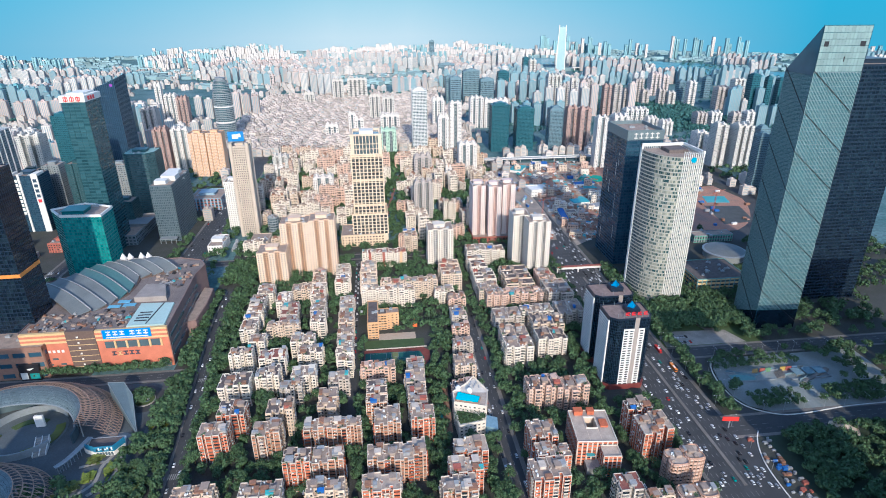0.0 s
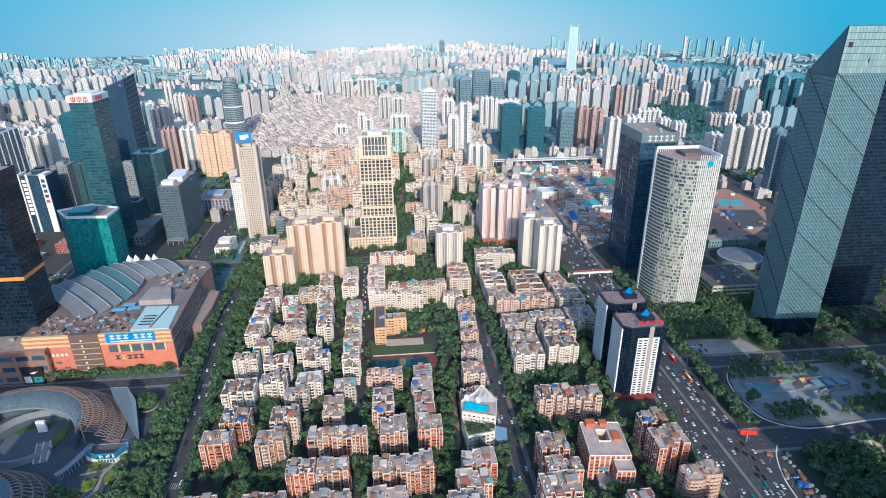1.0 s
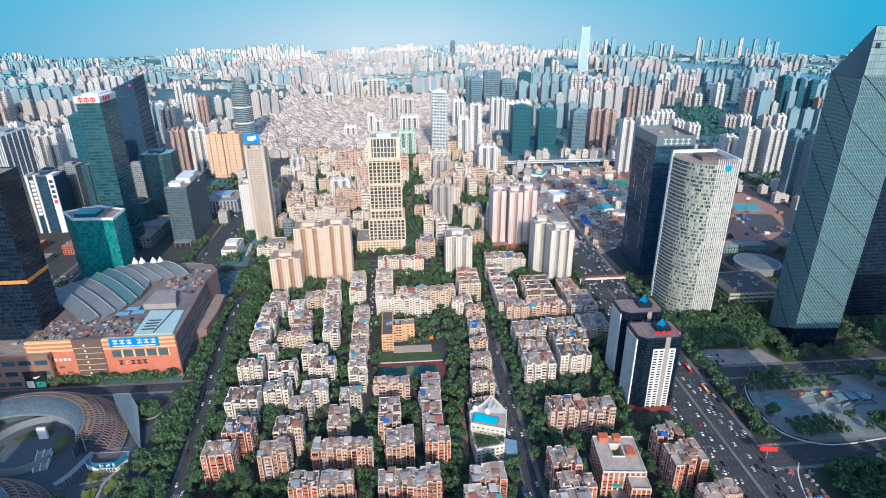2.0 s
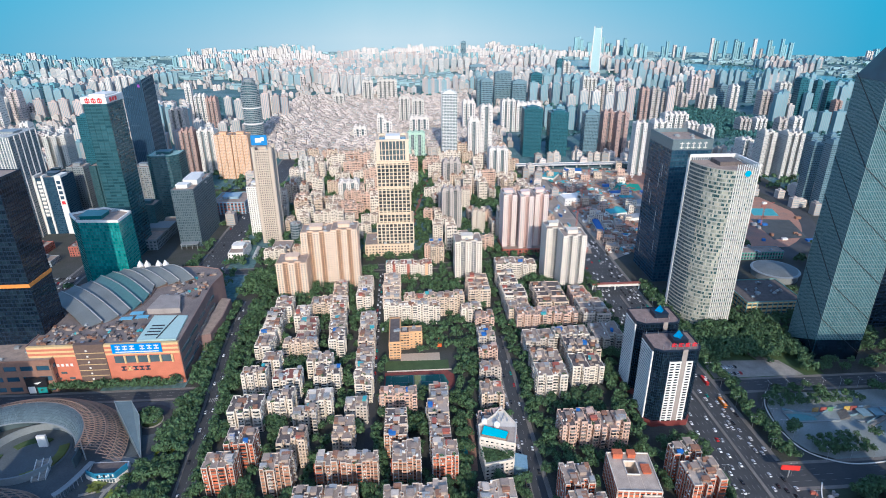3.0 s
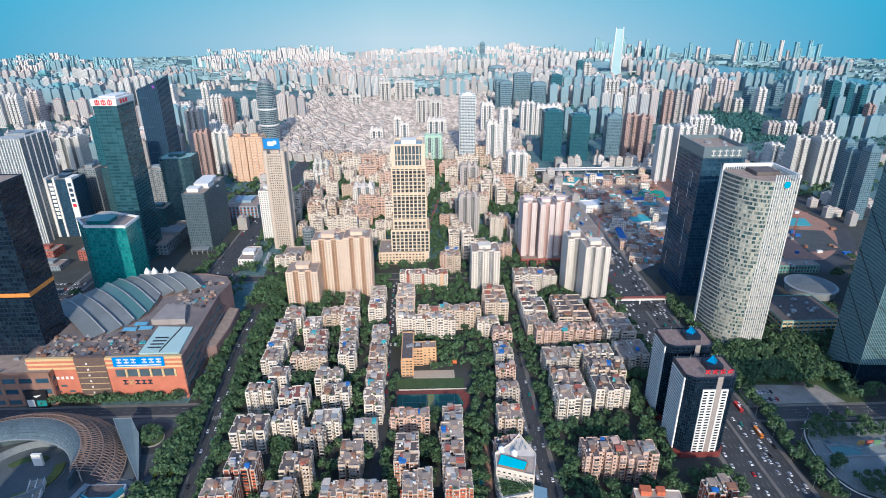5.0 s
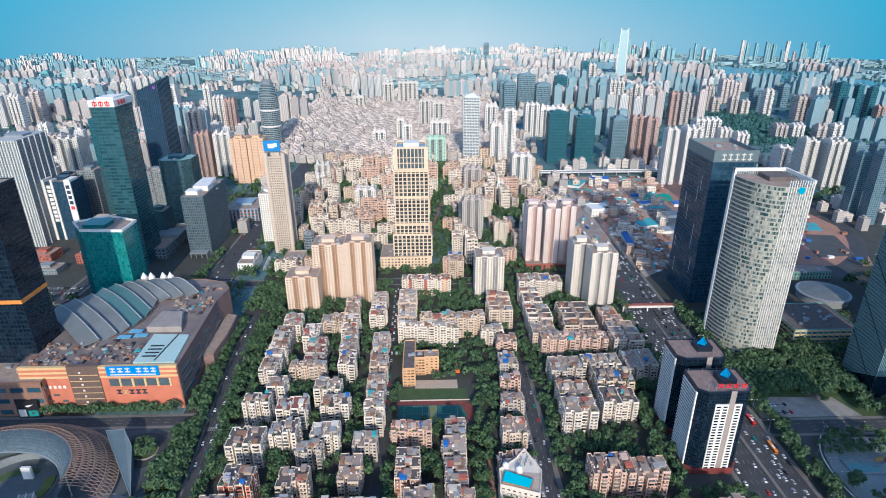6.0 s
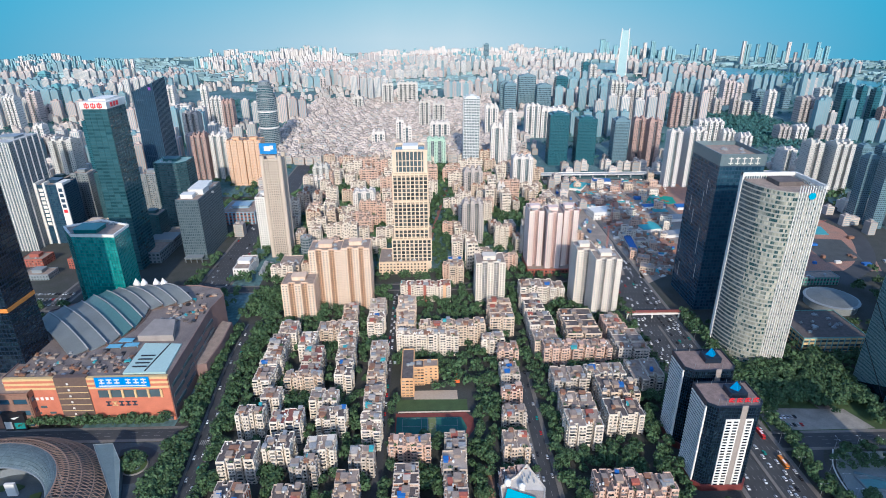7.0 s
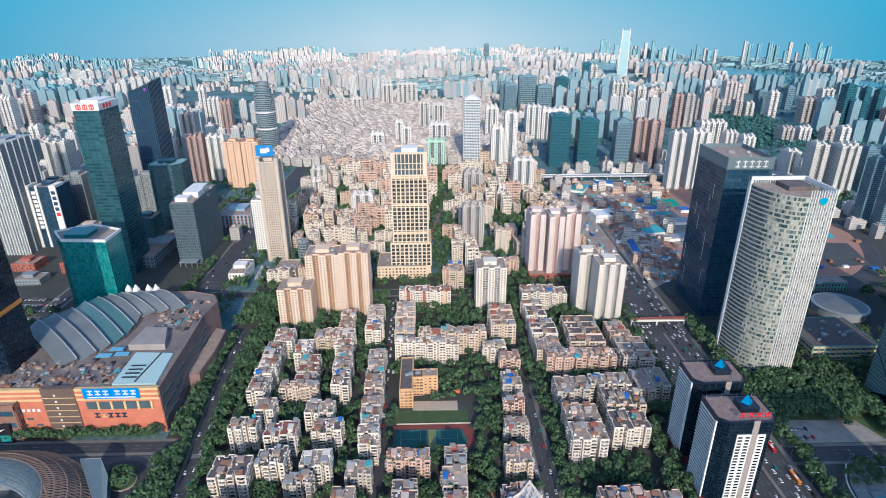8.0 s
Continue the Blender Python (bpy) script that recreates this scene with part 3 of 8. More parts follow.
for o, u, n, L in edges(rect(37.4, 36.8)):
    s = Mesh()
    for i in range(1, 8):
        s.obox(o, u, n, L * i / 8 - 0.5, L * i / 8 + 0.5, 0, 1.0, 134, 161)
    for z in (141, 148):
        s.obox(o, u, n, 0, L, 0, 0.7, z, z + 0.8)
    part("crown_pier", s, CREAM_PIER, cen)
s = Mesh()
parapet(s, rect(43.4, 42.4), 160.5, 2.0, 2.6)
part("crown_rim", s, CREAM_PIER, cen)
s = Mesh()
s.box(-9, 10, -8, 10, 160, 164.5)
part("plant_room", s, W_WHITE, cen)
tower("podium", "beige stone podium of the office tower", -28, 806, rect(62, 46), 4, 4.2, wall=W_GOLD, pane=PANES, bay=4.4, fw=0.5, fh=0.5, house=False, category="podium")
TAN_BAY = mat("tan_band", (0.62, 0.37, 0.22), 0.8)
SLOT = mat("slot_grey_tile", (0.50, 0.47, 0.45), 0.7)
# twin slab highrise and its lower wing
tower("highrise", "cream-tiled slab highrise with brown balcony bays", -110, 708, bays(36, 30, 2, 4), 24, 3.0, wall=W_TERRA, band=W_CREAM, recess=TAN_BAY, pane=G_OFFICE, bay=3.2, fw=0.5, fh=0.5, deep=0.45, clutter=6)
tower("highrise", "cream-tiled slab highrise with brown balcony bays", -76, 706, bays(31, 30, 2, 4), 25, 3.0, wall=W_TERRA, band=W_CREAM, recess=TAN_BAY, pane=G_OFFICE, bay=3.2, fw=0.5, fh=0.5, deep=0.45, clutter=6)
tower("highrise", "lower cream-tiled highrise with tan bands", -137, 680, bays(35, 31, 2, 4), 15, 3.0, wall=W_TERRA, band=W_CREAM, recess=TAN_BAY, pane=G_OFFICE, bay=3.2, fw=0.5, fh=0.5, deep=0.45, clutter=5)
# slender tower
STONE = mat("pale_stone", (0.60, 0.50, 0.40), 0.7, 0, 0.25, 0.1, streak=0.2)
sl = tower("slender_tower", "slender pale stone tower with rounded corners", -200, 858, bays(25, 24, 1, 1.2), 40, 3.45, wall=STONE, pane=PANES, bay=3.0, fw=0.55, fh=0.55, crown=0)
for qx in (-11.5, 11.5):
    for qy in (-11, 11):
        s = Mesh()
        s.cyl(qx, qy, 2.8, 0, 143, 14)
        s.cyl(qx, qy, 3.1, 143, 144, 14)
        part("corner_column", s, STONE, sl)
tower("low_building", "low round glass annex of the tower", -165, 850, [(8 * math.cos(a * 0.5236), 8 * math.sin(a * 0.5236)) for a in range(12)], 7, 4, wall=W_GREY, pane=G_GREY, bay=3, fw=0.85, category="building", house=False)
tower("low_building", "flat-roofed tan low hall", -176, 800, rect(26, 34), 3, 4.5, wall=WALL["tan"], pane=PANES, bay=4, category="building", house=False)
for i in range(10):
    s = Mesh()
    x, y = -214 + (i % 4) * 7, 790 + (i // 4) * 12
    s.box(x - 2.4, x + 2.4, y - 4, y + 4, 0, 4 + i % 3)
    s.cyl(x, y, 1.6, 4 + i % 3, 6 + i % 3, 8)
    tagged(part("plant_unit", s, METAL), "grey ventilation unit beside the tower", "machine")
sg = thing("roof_sign", -202, 848, 140, "blue rooftop billboard with white mark", "sign")
s = Mesh()
s.box(-11, 11, -0.6, 0.6, 6, 20)
part("board", s, mat("sign_board_blue", (0.03, 0.22, 0.55), 0.5), sg)
s = Mesh()
s.box(-5, 3, -0.9, -0.6, 10, 16)
s.box(3, 7, -0.9, -0.6, 12, 17)
part("sign_mark", s, W_WHITE, sg)
for x in (-9, 0, 9):
    s = Mesh()
    s.rod((x, 0.3, 0.4), (x, 0.3, 7), 0.3)
    part("post", s, METAL, sg)
tower("white_slab", "white slab block with rows of small windows", -226, 890, rect(22, 26), 24, 3.2, wall=W_WHITE, pane=PANES, bay=3, fw=0.5, fh=0.5)
# white highrises
tower("highrise", "white highrise with central window bay", 76, 708, bays(33, 30, 2, 3.5), 18, 3.0, wall=WALL["white"], recess=SLOT, pane=PANES, bay=3.2, fw=0.5, fh=0.5)
tower("highrise", "white residential highrise with ribbed walls", 183, 702, bays(22, 28, 1, 4), 23, 3.05, wall=W_CREAM, band=W_WHITE, recess=SLOT, pane=PANES, bay=3, fw=0.45, fh=0.5)
tower("highrise", "white residential highrise with ribbed walls", 200, 676, bays(28, 28, 2, 4), 23, 3.05, wall=W_CREAM, band=W_WHITE, recess=SLOT, pane=PANES, bay=3, fw=0.45, fh=0.5)
PINK_BAND = mat("pink_band", (0.66, 0.42, 0.37), 0.8)
for dx, dy in ((0, 0), (22, -8), (44, 0)):
    tower("highrise", "white and pink residential highrise with red trim", 143 + dx, 800 + dy, bays(18, 32, 1, 5), 26, 3.05, wall=W_PINKW, band=W_WHITE, recess=PINK_BAND, pane=PANES, bay=2.8, fw=0.5, fh=0.5, group="pink trio", base=4)
tower("podium", "red podium under the pink highrises", 166, 794, rect(66, 44), 2, 4.2, wall=SHEET["red"], pane=PANES, bay=4.4, house=False, category="podium", clutter=0)
# left cluster
tower("office_block", "teal glass office block with white roof rim", -366, 703, [(-35, 11), (-13, -15), (34, -18), (34, 15), (-5, 32)], 24, 4.0, wall=mat("teal_frame", (0.03, 0.20, 0.21), 0.4, 0.3), pane=G_TEAL, bay=3.0, fw=0.86, fh=0.8, deep=0.2, crown=0.5)
SIGN_RED = mat("sign_red_enamel", (0.70, 0.03, 0.04), 0.4, 0, 0.1)
red = tower("office_tower", "sea-green glass tower with white lettered crown", -390.5, 831, rect(28.6, 44), 48, 4.4, wall=W_DKTEAL, pane=G_SEA, bay=6.4, fw=0.97, fh=0.6, deep=0.35, crown=0)
cr = Mesh()
cr.box(-15.6, 15.6, -23.4, 23.4, 211.4, 219.6)
for k in range(5):
    parapet(cr, rect(31.5, 47.1), 211.8 + k * 1.6, 0.8, 0.3)
cr.box(-9, 11, -14, 18, 219.6, 222)
part("crown", cr, W_WHITE, red, "white crown band of the roof")
for i in range(3):
    s = Mesh()
    x = -7.6 + i * 7.6
    s.box(x - 2.8, x + 2.8, -24.2, -23.8, 212.8, 213.8)
    s.box(x - 2.8, x + 2.8, -24.2, -23.8, 217.0, 218.0)
    s.box(x - 0.6, x + 0.6, -24.2, -23.8, 212.0, 219.2)
    s.box(x - 2.8, x - 1.8, -24.2, -23.8, 213.8, 217.0)
    s.box(x + 1.8, x + 2.8, -24.2, -23.8, 213.8, 217.0)
    part("sign_mark", s, SIGN_RED, red, "red sign bars")
    s = Mesh()
    s.box(15.9, 16.3, -15 + i * 7, -10.4 + i * 7, 213, 218)
    part("sign_mark", s, SIGN_RED, red, "red sign bars")


def slanted_tower():
    """A dark glass tower whose roof rises to one side."""
    e = thing("slanted_tower", -514, 1222, 0, "dark navy glass tower with slanted roof", "tower", rz=-10)
    pts, tops = rect(43, 40), [180, 197, 204, 186]
    foot(-544, -484, 1196, 1250)
    b = Mesh()
    b.prism(pts, 0, tops)
    part("glass_body", b, G_SLANT, e)
    for q, (o, u, n, L) in enumerate(edges(pts)):
        m = Mesh()
        za, zb = tops[q], tops[(q + 1) % 4]
        for i in range(12):
            a = L * i / 11
            m.obox(o, u, n, a - 0.35, a + 0.35, 0, 0.6, 0, za + (zb - za) * i / 11 + 1.5)
        for z in (60, 110, 165):
            m.obox(o, u, n, L * 0.1, L * 0.5, 0, 0.7, z, z + 1.6)
        part("mullion", m, mat("navy_fin", (0.06, 0.10, 0.15), 0.4, 0.3) if q == 0 else bpy.data.materials["navy_fin"], e, kind="stuff")
    s = Mesh()
    s.box(12, 17, -20.9, -20.4, 184, 189)
    part("sign_mark", s, mat("sign_violet", (0.30, 0.06, 0.42), 0.5), e, "violet sign mark")
    return e


slanted_tower()
tb = bpy.data.objects["office_block"]
s = Mesh()
parapet(s, offset([(-35, 11), (-13, -15), (34, -18), (34, 15), (-5, 32)], 0.5), 95.5, 2.6, 1.6)
part("roof_rim", s, W_WHITE, tb, "white roof rim")
# towers and shops beyond the mall, along the far-left avenue
st = tower("highrise", "white-ribbed dark tower block beside the shops", -575, 915, rect(34, 70), 47, 3.3, wall=W_GREY, pane=G_GREY, bay=3.0, fw=0.7, fh=0.6)
for i in range(9):
    s = Mesh()
    s.box(-17.0 + i * 4.1, -16.0 + i * 4.1, -36.4, -35, 0, 157)
    s.box(-17.2 + i * 4.1, -15.6 + i * 4.1, -35, 34, 156.2, 157)
    part("white_rib", s, W_WHITE, st)
for i in range(6):
    s = Mesh()
    s.box(16.9, 18.4, -34 + i * 13, -32.8 + i * 13, 0, 156)
    part("white_rib", s, W_WHITE, st)
# The tall dark blocks near y 980 have shade put into their colour.
for x, y, w, d, nf, wl, pn, ct in ((-530, 836, 30, 26, 3, SHEET["red"], PANES, "shop"), (-500, 792, 34, 22, 2, W_GREY, G_GREY, "shop"), (-462, 830, 28, 30, 4, SHEET["red"], PANES, "shop"), (-545, 775, 24, 28, 2, W_WHITE, PANES, "shop"), (-480, 905, 32, 30, 10, WALL["tan"], PANES, "building"), (-486, 975, 30, 26, 27, W_DKTEAL, G_GREY, "building"), (-530, 985, 26, 24, 26, W_GREY, G_GREY, "building"), (-562, 978, 26, 26, 24, W_DKTEAL, G_GREY, "building"), (-446, 1030, 26, 30, 22, W_GREY, PANES, "building"), (-640, 990, 40, 24, 12, WALL["grey"], PANES, "building"), (-640, 900, 36, 30, 18, W_CREAM, PANES, "building"), (-640, 1040, 30, 24, 14, WALL["pink"], PANES, "building"), (-620, 1050, 30, 24, 9, WALL["tan"], PANES, "building"), (-480, 1080, 38, 26, 12, WALL["white"], PANES, "building"), (-420, 1090, 30, 26, 9, W_CREAM, PANES, "building"), (-395, 905, 26, 30, 14, W_DKTEAL, G_GREY, "building")):
    tower("mid_rise_block" if ct == "building" else "shop_block", "flat-roofed mid-rise block with rows of windows" if ct == "building" else "low shop block with bright signs and flat roof", x, y, bays(w, d, 1, 2.5) if nf > 5 else rect(w, d), nf, 3.4, wall=wl, pane=pn, bay=3.6, fw=0.55, fh=0.5, category=ct, clutter=1)
# Dark glass, with the shadow on it put into the deep navy colour.
dark = tower("office_tower", "dark glass corner tower with orange light band", -380, 543, rect(81, 34), 45, 4.25, wall=W_NAVY, pane=G_NAVY, bay=3.2, fw=0.85, fh=0.75, deep=0.2)
ob = Mesh()
parapet(ob, rect(82, 35), 92, 3.2, 0.5)
part("orange_band", ob, mat("orange_band", (0.75, 0.28, 0.05), 0.5), dark, "orange band round the tower")
tower("podium", "brown stone podium with wide dark windows", -378, 521, rect(114, 52), 3, 11, wall=W_BROWN, pane=G_DARK, bay=15, fw=0.78, fh=0.45, deep=0.6, category="podium", house=False)
sh = thing("kiosk", -336, 493, 0, "black shop front box with white mark and teal window", "shop")
s = Mesh()
s.box(-9, 9, -1.5, 3, 0, 17)
part("wall", s, BLACK, sh)
s = Mesh()
s.box(-8, -2, -1.8, -1.5, 2, 9)
part("display_window", s, W_WHITE, sh, "pale lit display panel")
s = Mesh()
s.box(0, 8, -1.8, -1.5, 2, 8)
part("shop_window", s, G_TEAL, sh)
s = Mesh()
s.hexa([(-1, -1.8, 12), (1, -1.8, 11.4), (1, -1.5, 11.4), (-1, -1.5, 12), (-1.5, -1.8, 12.8), (5.5, -1.8, 14), (5.5, -1.5, 14), (-1.5, -1.5, 12.8)])
part("sign_mark", s, W_WHITE, sh, "white sign shape")
grey = tower("office_tower", "grey glass tower with white rooftop structures", -316, 884, rect(30, 88), 22, 3.9, wall=mat("slate_frame", (0.15, 0.19, 0.22), 0.4, 0.3), pane=G_GREY, bay=2.6, fw=0.7, fh=0.7, deep=0.35, house=False)
for x, y, w, d, h in ((-3, -28, 16, 14, 5), (3, -6, 20, 22, 7), (-2, 22, 18, 26, 5)):
    s = Mesh()
    s.box(x - w / 2, x + w / 2, y - d / 2, y + d / 2, 85.8, 85.8 + h)
    s.box(x - w / 2 - 0.6, x + w / 2 + 0.6, y - d / 2 - 0.6, y + d / 2 + 0.6, 85.8 + h, 86.3 + h)
    part("plant_room", s, W_WHITE, grey, "white plant room on the roof")
s = Mesh()
s.box(-12, 12, -56, -44, 7, 8)
for x in (-11, -4, 4, 11):
    s.box(x - 0.4, x + 0.4, -55, -54.2, 0, 7)
part("entrance_canopy", s, W_GREY, grey)
tower("office_tower", "dark grey glass tower with pale green roof", -389, 985, [(-24, -14), (-14, -22), (14, -22), (24, -10), (24, 22), (-24, 22)], 28, 3.75, wall=W_DKTEAL, pane=G_GREY, bay=3.2, fw=0.85, fh=0.6, roof=mat("pale_green_roof", (0.30, 0.44, 0.40), 0.6))
hot = tower("hotel_tower", "dark tower with white gable walls and signs", -537, 926, rect(40, 34), 27, 3.3, wall=W_DKBLUE, pane=G_DARK, bay=3.4, fw=0.75, fh=0.6)
for a, w in ((-20.6, 4), (-8, 3), (11.6, 9)):
    s = Mesh()
    s.box(a, a + w, -18.8, -16.8, 0, 93)
    s.box(a, a + w, -16.8, 2, 89.4, 93)
    part("gable_slab", s, W_WHITE, hot, "white gable slab")
for i in range(9):
    s = Mesh()
    s.box(-15.4, -9.6, -17.6, -17.1, 80 - i * 6.4, 84.6 - i * 6.4)
    part("sign_mark", s, W_WHITE, hot, "pale sign block")
for i in range(5):
    s = Mesh()
    s.box(13.4, 18.6, -19.2, -18.8, 80 - i * 8, 85 - i * 8)
    part("sign_mark", s, W_DKBLUE if i < 4 else SIGN_RED, hot, "dark sign block")
for dx in (0, 34):
    tower("highrise", "orange-tiled residential highrise with ribbed walls", -364 + dx, 1216, bays(31, 30, 2, 3), 29, 3.05, wall=W_ORANGE, band=W_CREAM, pane=PANES, bay=3.2, fw=0.45, fh=0.45, deep=0.5)
rt = [(22.5 * math.cos(a * 0.3927), 22.5 * math.sin(a * 0.3927)) for a in range(16)]
rtw = tower("round_tower", "round green-glass tower with stepped rings", -375, 1500, rt, 29, 4.4, wall=W_GREY, pane=G_SEA, bay=3.6, fw=0.9, fh=0.55, deep=0.6, house=False, clutter=0)
s, g = Mesh(), Mesh()
for i, (r, z0, z1) in enumerate(((21, 127.6, 138), (18.6, 138, 150), (15.5, 150, 159), (11.5, 159, 165))):
    g.cyl(0, 0, r, z0, z1, 24)
    for k in range(3):
        z = z0 + (z1 - z0) * k / 3
        s.cyl(0, 0, r + 0.8, z, z + 1.5, 24)
    s.cyl(0, 0, r + 0.9, z1 - 0.3, z1 + 0.7, 24)
s.rod((0, 0, 165), (0, 0, 178), 0.8)
part("stepped_crown", g, G_SEA, rtw)
part("crown_ring", s, W_GREY, rtw)
for z in (58, 96):
    s = Mesh()
    s.cyl(0, 0, 23.8, z, z + 3, 24)
    part("stone_belt", s, W_WHITE, rtw)
tower("podium", "colourful shopping block with pink and blue panels", -300, 1010, rect(54, 60), 4, 5, wall=mat("pale_blue_panel", (0.30, 0.42, 0.52), 0.6), band=SHEET["red"], pane=G_GREY, bay=6, category="shop")
tower("low_building", "plain white low building with flat roof", -236, 800, rect(20, 44), 3, 4.2, wall=W_WHITE, pane=PANES, bay=4, fw=0.4, category="building")
tower("low_building", "long grey curved low shop row", -372, 880, rect(22, 100), 3, 5, wall=W_GREY, pane=G_GREY, bay=5, category="building")

# right cluster
ev = tower("office_tower", "dark glass tower with grey lettered crown", 332, 708, rect(47, 64), 42, 4.2, wall=W_DKBLUE, pane=G_DARK, bay=3.4, fw=0.88, fh=0.72, deep=0.25, crown=0, house=False)
s = Mesh()
parapet(s, rect(47.6, 64.6), 169, 12, 0.8)
part("crown", s, mat("silver_band", (0.20, 0.26, 0.29), 0.4, 0.4), ev, "silver crown band")
for i in range(5):
    s = Mesh()
    x = -13 + i * 7
    s.box(x - 2.3, x + 2.3, -32.75, -32.45, 171, 172)
    s.box(x - 2.3, x + 2.3, -32.75, -32.45, 176, 177)
    s.box(x - 0.5, x + 0.5, -32.75, -32.45, 170, 178)
    part("sign_mark", s, W_WHITE, ev, "white sign bars")
for k in range(9):
    s = Mesh()
    a = random.Random(k).uniform(-28, 28)
    s.box(-24.1, -23.9, a, a + 0.6, 20 + 14 * k, 38 + 14 * k)
    part("facade_fin", s, W_WHITE, ev)
BLINDS = pane_mat("blind_windows", (0.04, 0.10, 0.11), (0.70, 0.66, 0.53), 0.55, 0.15, 0.1)


def curved_tower():
    """Offices behind a bowed glass front, framed by white slabs, with white fins beside it."""
    X, Y = 322, 590
    e = thing("curved_tower", X, Y, 0, "curved glass tower with white fins and drawn blinds", "tower")
    foot(294, 350, 562, 616)
    bow = [(-25 + 27 * (1 - math.cos(a * 0.1571)), 20 - 44 * math.sin(a * 0.1571)) for a in range(11)]
    plan = bow + [(24, -24), (24, 20)]
    H, nf = 174, 42
    fl = H / nf
    core = Mesh()
    core.prism(plan, 0, H)
    part("wall", core, W_GREY, e)
    frames, panes, fins, side = Mesh(), Mesh(), Mesh(), Mesh()
    for q, (o, u, n, L) in enumerate(edges(plan)):
        if q < 10:
            grid_wall(Mesh(), frames, side if q < 4 else panes, o, u, n, L, 0, fl, nf, 1.6, 0.97, 0.7, 0.5)
        else:
            grid_wall(Mesh(), frames, panes, o, u, n, L, 0, fl, nf, 3.0, 0.8, 0.6, 0.15)
            k = round(L / 2.2)
            for i in range(k + 1):
                fins.obox(o, u, n, L * i / k - 0.3, L * i / k + 0.3, 0, 0.9, 0, H + 6)
    part("floor_band", frames, mat("pale_floor_band", (0.42, 0.42, 0.37), 0.5, 0.1), e, kind="stuff")
    part("window", panes, BLINDS, e, kind="stuff")
    part("side_window", side, G_GREY, e, kind="stuff")
    part("white_fin", fins, W_WHITE, e, kind="stuff")
    left = Mesh()
    left.box(-26, -24.6, 18, 22, 0, H + 6)
    part("white_slab", left, W_WHITE, e)
    rim = Mesh()
    rim.box(-26, 25, 19, 21.5, H + 3, H + 6)
    rim.box(23, 25.2, -24.6, 19, H + 3, H + 6)
    part("roof_beam", rim, W_WHITE, e, "white roof beam")
    rf = Mesh()
    rf.prism(inset(plan, 0.4), H, H + 0.2)
    part("roof", rf, ROOF, e)
    s = Mesh()
    s.box(-6, 16, -6, 14, H, H + 4)
    part("plant_room", s, ROOF_DARK, e)
    lg = Mesh()
    lg.prism([(9 + 3.4 * math.cos(a * 1.0472), 3.4 * math.sin(a * 1.0472)) for a in range(6)], 0, 0.5)
    badge = part("hexagon_sign", lg, mat("sign_blue", (0.02, 0.35, 0.55), 0.4), e, "blue hexagon sign")
    badge.matrix_basis = pose(4, -25.2, H - 3, 90, 0, 0)
    return e


curved_tower()
tower("dark_tower", "dark navy glass tower with small windows", 520, 580, rect(74, 60), 65, 4.1, wall=W_NAVY, pane=G_NAVY, bay=4.2, fw=0.85, fh=0.6, deep=0.2)


